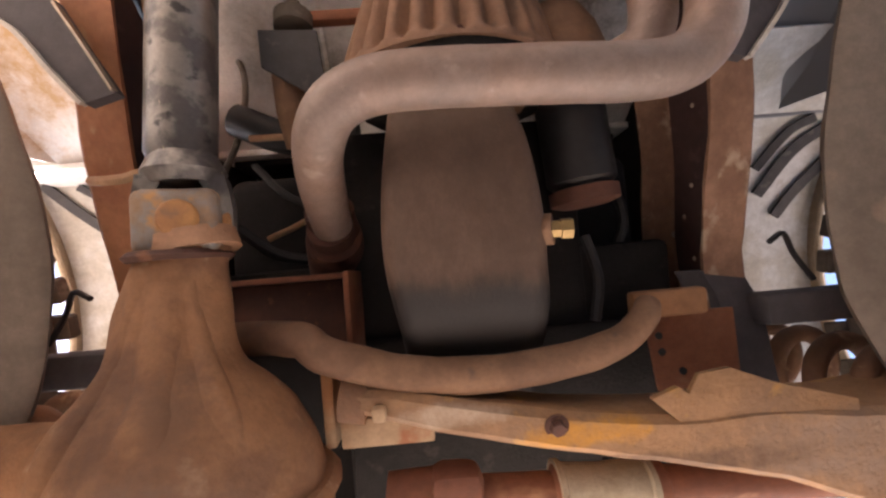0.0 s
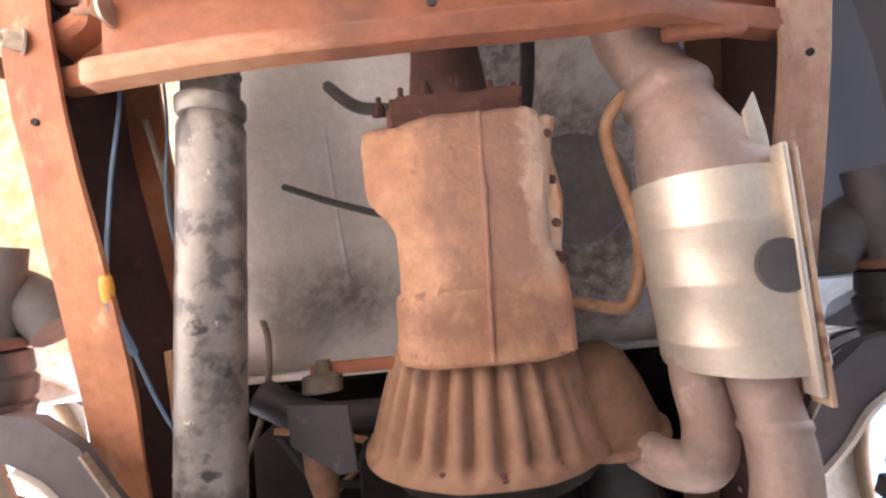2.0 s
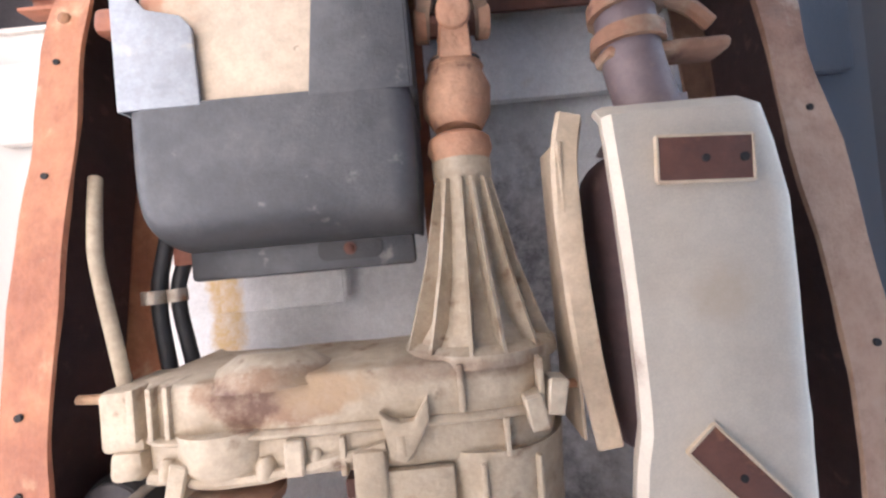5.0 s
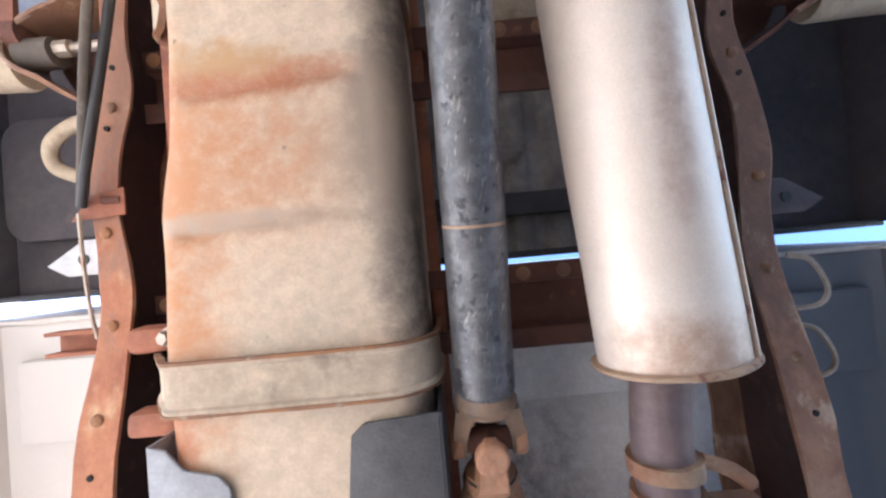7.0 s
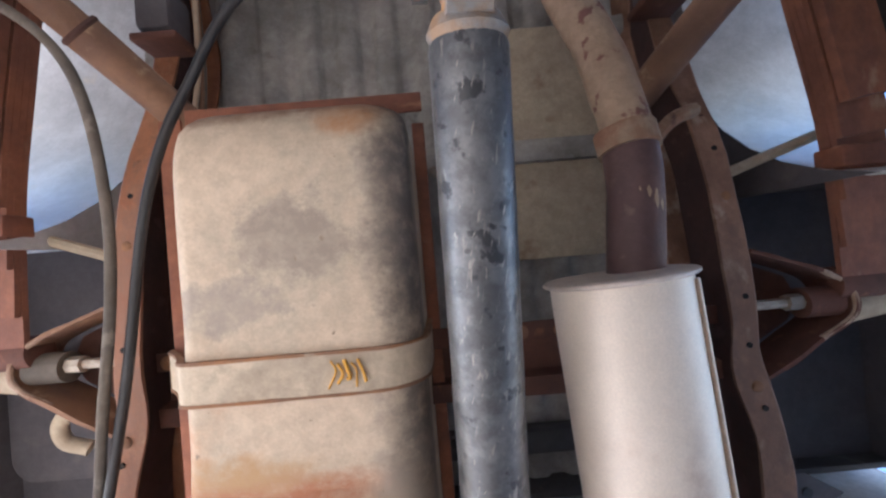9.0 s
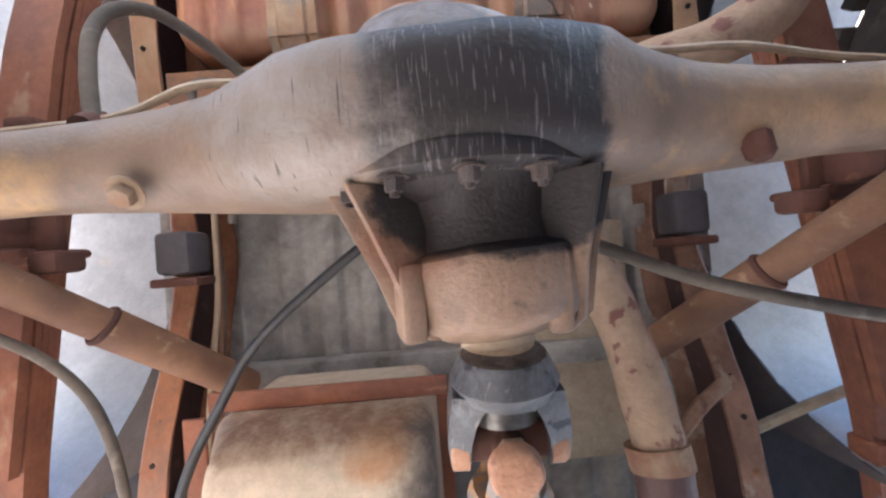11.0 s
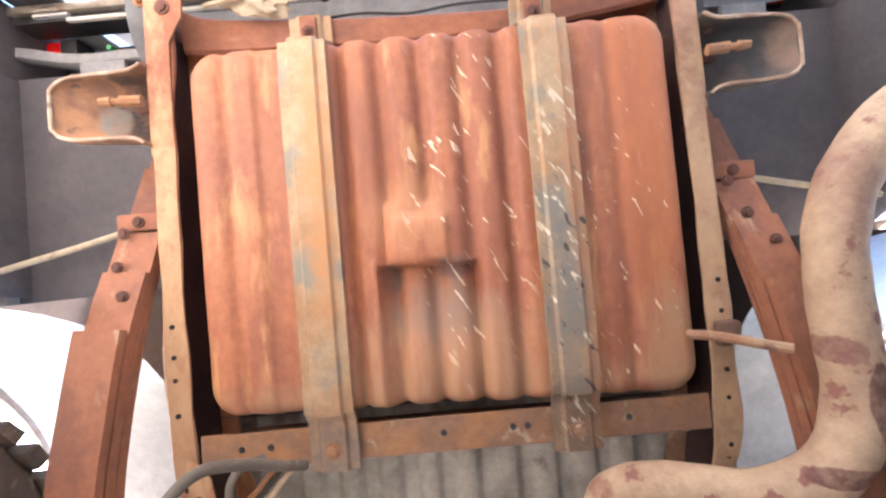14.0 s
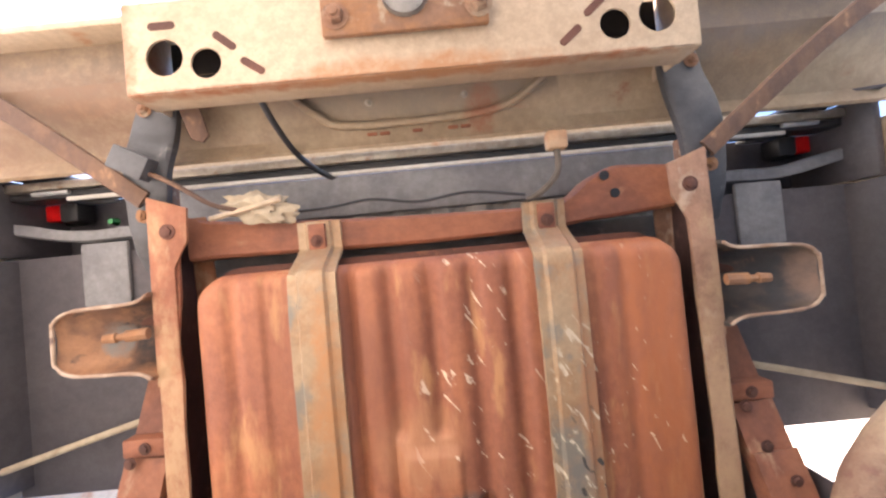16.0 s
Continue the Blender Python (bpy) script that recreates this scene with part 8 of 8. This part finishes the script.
def rear_tank():
    nx, ny = 190, 84
    x0, x1, y0, y1, r = -0.418, 0.428, -3.780, -3.132, 0.055

    def soft(v):
        v = min(1, max(0, v))
        return v * v * (3 - 2 * v)

    def height(x, y):
        z = 0.800
        wave = 0.5 + 0.5 * math.cos(2 * math.pi * (x + 0.0115) / 0.0705)
        inside = soft((0.168 - abs(x)) / 0.02)
        near_pad = soft((0.062 - abs(x + 0.034)) / 0.012)
        blank = near_pad * soft((y + 3.492) / 0.02) * soft((-3.372 - y) / 0.012)
        z += 0.0165 * wave ** 2.4 * inside * (1 - blank)
        # a raised square, and the stepped hollow that opens behind it
        pad = soft((0.052 - abs(x + 0.031)) / 0.010) * soft((0.046 - abs(y + 3.418)) / 0.012)
        z -= 0.010 * pad
        hollow = soft((0.092 - abs(x + 0.020)) / 0.014) * soft((y + 3.379) / 0.009) * (1 - 0.75 * soft((y + 3.36) / 0.16))
        z += 0.026 * hollow
        lip = math.exp(-((x + 0.114) / 0.007) ** 2) * soft((y + 3.40) / 0.03)
        z -= 0.004 * lip
        z += 0.008 * math.exp(-((x + 0.352) / 0.011) ** 2) + 0.005 * soft((x + 0.305) / 0.012) * soft((-0.235 - x) / 0.02)
        z += 0.008 * math.exp(-((x - 0.318) / 0.013) ** 2) + 0.005 * soft((0.285 - x) / 0.012) * soft((x - 0.235) / 0.02)
        z += 0.0022 * noise.noise(Vector((x * 7, y * 7, 0)))
        e = max(0, max(abs(x - (x0 + x1) / 2) - (x1 - x0) / 2 + 0.03, abs(y - (y0 + y1) / 2) - (y1 - y0) / 2 + 0.03)) / 0.03
        return z + 0.03 * (1 - math.sqrt(max(0, 1 - min(1, e) ** 2)))
    bm = bmesh.new()
    grid = []
    for j in range(ny + 1):
        row = []
        for i in range(nx + 1):
            x, y = x0 + (x1 - x0) * i / nx, y0 + (y1 - y0) * j / ny
            cx, cy = min(max(x, x0 + r), x1 - r), min(max(y, y0 + r), y1 - r)
            dx, dy = x - cx, y - cy
            m_ = max(abs(dx), abs(dy))
            d = math.hypot(dx, dy)
            if d > 1e-9 and abs(dx) > 1e-9 and abs(dy) > 1e-9:
                x, y = cx + dx * m_ / d, cy + dy * m_ / d
            row.append(bm.verts.new((x, y + 0.022 * (x - x0) / (x1 - x0) * (y - y0) / (y1 - y0), height(x0 + (x1 - x0) * i / nx, y0 + (y1 - y0) * j / ny))))
        grid.append(row)
    for a, b in zip(grid, grid[1:]):
        for i in range(nx):
            bm.faces.new((a[i], b[i], b[i + 1], a[i + 1]))
    edge = grid[0] + [r_[-1] for r_ in grid[1:]] + grid[-1][-2::-1] + [r_[0] for r_ in grid[-2:0:-1]]
    rim = [bm.verts.new((v.co.x * 1.0, v.co.y, 0.99)) for v in edge]
    n = len(edge)
    for i in range(n):
        bm.faces.new((edge[i], edge[(i + 1) % n], rim[(i + 1) % n], rim[i]))
    bm.faces.new(rim)
    return bm


part("shell", rear_tank(), TANK_RUST, rt, "", 50)
part("seam_flange", slab(rounded(-0.428, 0.433, -3.792, -3.128, 0.06), 0.006, "z", 0.885), RUST_DARK, rt)

for s, x in ((-1, -0.2055), (1, 0.207)):
    st = thing("tank_strap", (x, -3.45, 0.79), "scuffed steel tank strap with a raised middle, bolted at both ends", "strap", "rear tank straps")
    prof = [(-0.0415, 0.0), (-0.0405, -0.004), (-0.026, -0.004), (-0.021, -0.011), (0.021, -0.011), (0.026, -0.004), (0.0405, -0.004), (0.0415, 0.0), (0.020, -0.006), (-0.020, -0.006)]
    line = [(x + s * 0.008, -3.866, 0.884), (x + s * 0.007, -3.825, 0.883), (x + s * 0.006, -3.808, 0.876), (x + s * 0.004, -3.788, 0.838), (x + s * 0.002, -3.770, 0.803), (x, -3.748, 0.790), (x, -3.60, 0.787), (x, -3.4, 0.787), (x, -3.165, 0.787), (x, -3.140, 0.790), (x, -3.122, 0.803), (x, -3.09, 0.805), (x, -3.036, 0.805)]
    part("band", rough_up(band(line, prof), 0.0012, 18), worn("strap_steel_%s" % ("l" if s < 0 else "r"), (0.385, 0.28, 0.175), (0.34, 0.205, 0.11), (0.225, 0.205, 0.165), scale=9, rough=0.55, metal=0.2, speck_scale=13, stretch=(1.2, 0.9, 1),
         speck_at=(0.52, 0.66), stains_and_shade=(((-0.2, -3.06, 0.80), (0.07, 0.08, 0.06), (0.17, 0.125, 0.10), 0.5, 0.9), ((0.2, -3.08, 0.80), (0.07, 0.11, 0.06), (0.17, 0.11, 0.075), 0.5, 0.9), ((-0.19, -3.50, 0.79), (0.022, 0.22, 0.1), (0.42, 0.21, 0.09), 0.5, 1.2), ((0.235, -3.42, 0.79), (0.016, 0.33, 0.1), (0.38, 0.19, 0.10), 0.5, 1.0), ((0.205, -3.28, 0.79), (0.03, 0.16, 0.1), (0.20, 0.185, 0.16), 0.5, 1.2)), streaks=(((0.22, -3.35, 0.79), (0.06, 0.33, 0.2), (0.66, 0.58, 0.44), 30, 0.60, 0.66, (90, 20, 20)), ((0.22, -3.30, 0.79), (0.06, 0.22, 0.2), (0.06, 0.055, 0.05), 34, 0.60, 0.66, (100, 24, 24)))), st)
    bolt(st, (x, -3.072, 0.795), (0, 0, -1), 0.010, 0.009, 0.003, RUST_BROWN)
    part("washer_plate", box(x + s * 0.008 - 0.0155, x + s * 0.008 + 0.0155, -3.860, -3.797, 0.863, 0.874, 0.002), RUST, st)
    bolt(st, (x + s * 0.008, -3.828, 0.864), (0, 0, -1), 0.008, 0.007, 0.005, RUST_DARK)

# ---- cross members of the rear frame ----
xr = thing("rear_crossmember", (0, -3.86, 0.86), "rusty rear cross member of the frame", "cross member")
rings = []
for x, y0, y1, z in smooth_rows(((-0.455, -3.895, -3.812, 0.868), (-0.40, -3.884, -3.814, 0.882), (-0.20, -3.870, -3.810, 0.888), (0.0, -3.862, -3.808, 0.890), (0.22, -3.858, -3.812, 0.890), (0.27, -3.872, -3.817, 0.888), (0.31, -3.902, -3.822, 0.884), (0.35, -3.920, -3.824, 0.878), (0.40, -3.918, -3.828, 0.872), (0.455, -3.91, -3.832, 0.862)), 4):
    rings.append([(x, y0, z + 0.07), (x, y0, z + 0.006), (x, y0 + 0.006, z), (x, y1 - 0.006, z), (x, y1, z + 0.006), (x, y1, z + 0.07)])
part("channel", rough_up(loft(rings), 0.001, 20), RUST, xr)
for x, y in ((0.335, -3.903), (0.352, -3.868)):
    part("hole", turned((x, y, 0.876), (x, y, 0.886), [(0, 0.009), (1, 0.009)], 14), BLACK, xr)
xe = thing("tank_crossmember", (0, -3.07, 0.80), "rusty channel cross member ahead of the rear tank", "cross member")
part("channel", rough_up(loft([[(-0.44 + 0.88 * k / 40, a, b) for a, b in ((-3.105, 0.814), (-3.047, 0.814), (-3.045, 0.816), (-3.045, 0.985), (-3.051, 0.985), (-3.051, 0.820), (-3.105, 0.820))] for k in range(41)]), 0.001, 20), RUST_BROWN, xe)
for x in (-0.37, -0.32, -0.02, 0.10, 0.125, 0.30):
    part("hole", turned((x, -3.078, 0.8125), (x, -3.078, 0.816), [(0, 0.0055), (1, 0.0055)], 12), BLACK, xe)
for s in (-1, 1):
    tip = thing("rail_end_plate", (s * 0.46, -3.87, 0.815), "rusty gusset plate riveted under the rail end", "plate", "rail end plates")
    pts = [(s * 0.487, -3.927), (s * 0.418, -3.903), (s * 0.421, -3.845), (s * 0.432, -3.828), (s * 0.446, -3.80), (s * 0.449, -3.60), (s * 0.49, -3.60)]
    part("plate", slab(pts, 0.006, "z", 0.812, 0.001), RAIL_TAN if s < 0 else RAIL_BROWN, tip)
    bolt(tip, (s * 0.453, -3.864, 0.812), (0, 0, -1), 0.009, 0.006, 0, RUST_DARK, "rivet")

# ---- rear bumper ----
rb = thing("rear_bumper", (0, -4.12, 0.72), "tan painted steel step bumper with rusty edges and round holes", "bumper")


def holed_plate(x0, x1, y0, y1, z, holes, thick=0.004):
    """A plate with round holes, as strips between them."""
    bm = bmesh.new()
    n = 28
    cells = sorted(holes)
    xs = [x0] + [(a[0] + b[0]) / 2 for a, b in zip(cells, cells[1:])] + [x1]
    for (cx, cy, r), a, b in zip(cells, xs, xs[1:]):
        rim, out = [], []
        for i in range(n):
            q = 2 * math.pi * i / n
            c, s_ = math.cos(q), math.sin(q)
            rim.append((cx + r * c, cy + r * s_))
            kx = ((b - cx) if c > 0 else (cx - a)) / max(abs(c), 1e-6)
            ky = ((y1 - cy) if s_ > 0 else (cy - y0)) / max(abs(s_), 1e-6)
            k = min(kx, ky)
            out.append((cx + k * c, cy + k * s_))
        for px, py in ((a, y0), (a, y1), (b, y0), (b, y1)):
            j = min(range(n), key=lambda i: (out[i][0] - px) ** 2 + (out[i][1] - py) ** 2)
            out[j] = (px, py)
        lo = [bm.verts.new((p, q, z)) for p, q in rim]
        hi = [bm.verts.new((p, q, z)) for p, q in out]
        up = [bm.verts.new((p, q, z + thick)) for p, q in rim]
        for i in range(n):
            j = (i + 1) % n
            bm.faces.new((lo[i], lo[j], hi[j], hi[i]))
            bm.faces.new((lo[i], up[i], up[j], lo[j]))
    return bm


HOLES = [(-0.386, -4.125, 0.029), (-0.322, -4.111, 0.024), (0.317, -4.114, 0.024), (0.384, -4.125, 0.029)]
cuts = [-0.447, -0.354, 0.0, 0.350, 0.447]
for hole, xa, xb in zip(HOLES, cuts, cuts[1:]):
    part("step_panel", holed_plate(xa, xb, -4.21, -4.068, 0.738, [hole]), TAN_PAINT, rb)
part("step_edge", box(-0.447, 0.447, -4.072, -4.0675, 0.738, 0.80, 0.0015), TAN_PAINT, rb, "rust-edged lip")
part("step_rear", box(-0.447, 0.447, -4.215, -4.21, 0.738, 0.90, 0.002), TAN_PAINT, rb)
for s in (-1, 1):
    part("step_side", box(s * 0.445, s * 0.449, -4.21, -4.072, 0.7385, 0.88, 0.0015), TAN_PAINT, rb)
    part("wing", rough_up(box(s * 0.451, s * 0.95, -4.25, -4.135, 0.893, 0.899, 0.0015), 0.001, 14), BUMPER_TAN, rb)
    part("wing_lip", rough_up(box(s * 0.451, s * 0.95, -4.264, -4.250, 0.835, 0.93, 0.003), 0.0012, 14), TAN_PAINT, rb, "folded rear lip")
for x, y, a in ((-0.387, -4.175, 0), (-0.291, -4.143, 40), (-0.250, -4.100, 35), (0.287, -4.145, -40), (0.246, -4.102, -40)):
    part("slot", moved(slab(rounded(-0.021, 0.021, -0.006, 0.006, 0.0055), 0.002, "z", -0.001), Matrix.Translation((x, y, 0.738)) @ Matrix.Rotation(radians(a), 4, "Z")), RUST_DARK, rb)
part("hitch_plate", box(-0.135, 0.12, -4.235, -4.126, 0.722, 0.734, 0.003), RUST_BROWN, rb, "rusty hitch reinforcement plate")
for x, y in ((-0.113, -4.155), (0.106, -4.155), (-0.113, -4.21), (0.106, -4.21)):
    bolt(rb, (x, y, 0.722), (0, 0, -1), 0.014, 0.013, 0.006, RUST_SCALE)
part("hitch_socket", turned((-0.005, -4.18, 0.722), (-0.005, -4.18, 0.712), [(0, 0.036), (0.9, 0.034), (1, 0.030)], 20), SHAFT, rb)
# front wall of the bumper, with a pressed recess in the middle
wall = []
for x in [-0.98 + 1.96 * i / 70 for i in range(71)]:
    d = min(1, max(0, (0.32 - abs(x + 0.01)) / 0.09))
    d = d * d * (3 - 2 * d)
    wall.append([(x, -4.146, 0.84), (x, -4.112 - 0.026 * d, 0.858), (x, -4.085 - 0.034 * d, 0.885 + 0.005 * d), (x, -4.06 - 0.018 * d, 0.905), (x, -4.035, 0.915), (x, -4.01, 0.905), (x, -4.004, 0.91), (x, -4.03, 0.925), (x, -4.151, 0.86)])
# black plate added behind the step holes so that they stay dark
part("dark_backing", box(-0.44, 0.44, -4.205, -4.09, 0.84, 0.846, 0.001), BLACK, rb)
part("front_wall", rough_up(loft(wall), 0.0012, 16), BUMPER_TAN, rb)
part("recess_edge", rough_up(tube([(-0.268, -4.133, 0.846), (-0.235, -4.098, 0.868), (-0.197, -4.070, 0.892), (-0.147, -4.050, 0.903), (0.052, -4.050, 0.903), (0.157, -4.060, 0.898), (0.22, -4.088, 0.876), (0.27, -4.133, 0.846)], 0.008, 10, 6), 0.001, 30), BUMPER_TAN, rb, "pressed ridge round the recess")
for x in (-0.10, -0.075, -0.01, 0.06, 0.085):
    part("slot", box(x - 0.010, x + 0.010, -4.034, -4.028, 0.904, 0.9115, 0.002), RUST, rb)
for x in (-0.10, 0.086):
    bolt(rb, (x, -4.088, 0.893), (0, 0.3, -1), 0.005, 0.012, 0.004, ZINC)

for s in (-1, 1):
    arm = thing("bumper_bracket", (s * 0.47, -4.0, 0.8), "bent dark steel bumper bracket bolted to the rail end", "bracket", "bumper brackets")
    line = [(s * 0.520, -3.80, 0.875), (s * 0.512, -3.85, 0.855), (s * 0.505, -3.915, 0.842), (s * 0.499, -3.975, 0.836), (s * 0.485, -4.03, 0.838), (s * 0.478, -4.09, 0.848), (s * 0.477, -4.14, 0.858)]
    part("arm", rough_up(sweep(line, [(-0.036, 0.010), (-0.036, -0.003), (-0.031, -0.007), (0.031, -0.007), (0.036, -0.003), (0.036, 0.010), (0.031, 0.0), (-0.031, 0.0)], 6, scale=lambda f: 0.58 + 1.9 * f - 1.65 * f * f), 0.0025, 22), SKID, arm)
    for y, dx in ((-4.09, 0.012), (-3.90, 0.0)):
        bolt(arm, (s * (0.483 + dx + 0.18 * max(0, y + 4.05)), y, 0.838), (0, 0, -1), 0.009, 0.009, 0.003, RUST_BROWN)
    br = thing("bumper_brace", (s * 0.7, -4.0, 0.85), "rusty flat steel brace from rail end to bumper wing", "brace", "bumper braces")
    part("bar", rough_up(sweep([(s * 0.50, -3.925, 0.828), (s * 0.56, -3.972, 0.826), (s * 0.74, -4.112, 0.824), (s * 0.92, -4.222, 0.83)], [(-0.016, 0.010), (-0.016, -0.003), (-0.013, -0.005), (0.013, -0.005), (0.016, -0.002), (0.016, 0.003), (-0.011, 0.0), (-0.013, 0.010)], 6), 0.0012, 20), BRACE_DARK, br)
    part("foot", box(s * 0.482, s * 0.494, -3.96, -3.85, 0.84, 0.90, 0.003), RUST_BROWN, br)
stub = thing("hitch_stub", (-0.40, -4.0, 0.79), "short dark square steel stub under the bumper bracket", "bracket")
part("tube", box(-0.035, 0.03, -0.02, 0.02, -0.014, 0.014, 0.003, m=Matrix.Translation((-0.493, -3.983, 0.80)) @ Matrix.Rotation(radians(28), 4, "Z")), SKID, stub)
part("rod", tube([(-0.470, -3.965, 0.803), (-0.43, -3.942, 0.81), (-0.385, -3.908, 0.83), (-0.35, -3.897, 0.85)], 0.0042, 8, 4), BRACE_DARK, stub)
part("rear_lug", slab([(-0.446, -4.12), (-0.407, -4.12), (-0.383, -4.034), (-0.395, -4.022), (-0.415, -4.030)], 0.006, "z", 0.838, 0.001), BRACE_DARK, stub)

# ---- loose wires and a rag behind the tank ----
single("trailer_wire", tube([(-0.27, -4.075, 0.80), (-0.262, -4.04, 0.84), (-0.25, -4.005, 0.90), (-0.225, -3.98, 0.96), (-0.19, -3.965, 1.01)], 0.006, 8, 6), BLACK, "black cable hanging between bumper and bed", "cable")
plug = thing("trailer_plug", (0.21, -3.9, 0.88), "grey cable with a dusty yellow trailer plug", "cable")
part("cord", tube([(0.185, -3.87, 0.875), (0.215, -3.885, 0.86), (0.24, -3.915, 0.85), (0.24, -3.955, 0.845)], 0.006, 8, 6), RUBBER, plug)
part("connector", box(0.222, 0.258, -3.985, -3.952, 0.83, 0.86, 0.005), TANK_ORANGE, plug)
single("thin_wire", tube([(-0.29, -3.895, 0.93), (-0.2, -3.90, 0.94), (-0.12, -3.91, 0.95), (-0.02, -3.895, 0.94), (0.08, -3.905, 0.94), (0.19, -3.885, 0.91)], 0.003, 6, 6), BLACK, "thin black wire sagging along the bed sill", "wire")
rag = bmesh.new()
bmesh.ops.create_icosphere(rag, subdivisions=4, radius=1)
for v in rag.verts:
    n = noise.noise(v.co * 2.3) * 0.5 + noise.noise(v.co * 6) * 0.28
    v.co = Vector((v.co.x * 0.06 * (1 + n), v.co.y * 0.026 * (1 + n), v.co.z * 0.02 * (1 + n)))
single("rag", moved(rag, pose(-0.315, -3.90, 0.87, 0, 0, 12)), TAN_DUST, "crumpled tan rag tucked above the cross member", "rag", smooth=60)
single("stick", tube([(-0.40, -3.885, 0.85), (-0.34, -3.895, 0.848), (-0.27, -3.91, 0.85)], 0.005, 6, 4), TAN_PAINT, "dry pale stick caught beside the rag", "stick")

# ---- tail pipe run over the axle ----
tp = thing("tail_pipe", (0.3, -3.0, 0.7), "dented tail pipe with flaking tan scale and rust scabs", "exhaust pipe")
part("pipe", rough_up(tube([(0.268, -2.28, 0.645), (0.282, -2.40, 0.655), (0.280, -2.52, 0.675), (0.262, -2.63, 0.705), (0.238, -2.74, 0.745), (0.222, -2.85, 0.772), (0.222, -2.93, 0.775), (0.245, -2.975, 0.77), (0.29, -3.0, 0.745), (0.345, -3.010, 0.71), (0.415, -3.016, 0.675), (0.487, -3.055, 0.652), (0.523, -3.14, 0.645), (0.521, -3.27, 0.65), (0.529, -3.38, 0.65), (0.58, -3.48, 0.645), (0.67, -3.55, 0.64), (0.80, -3.60, 0.64)], 0.034, 20, 7), 0.003, 22), PIPE_RUST, tp)
part("hanger_rod", tube([(0.40, -3.215, 0.79), (0.43, -3.215, 0.76), (0.46, -3.21, 0.72), (0.49, -3.205, 0.69)], 0.008, 8, 4), RUST_SCALE, tp)
part("hanger_rubber", rough_up(box(0.445, 0.485, -3.235, -3.19, 0.775, 0.80, 0.01), 0.006, 40), BRACE_DARK, tp)
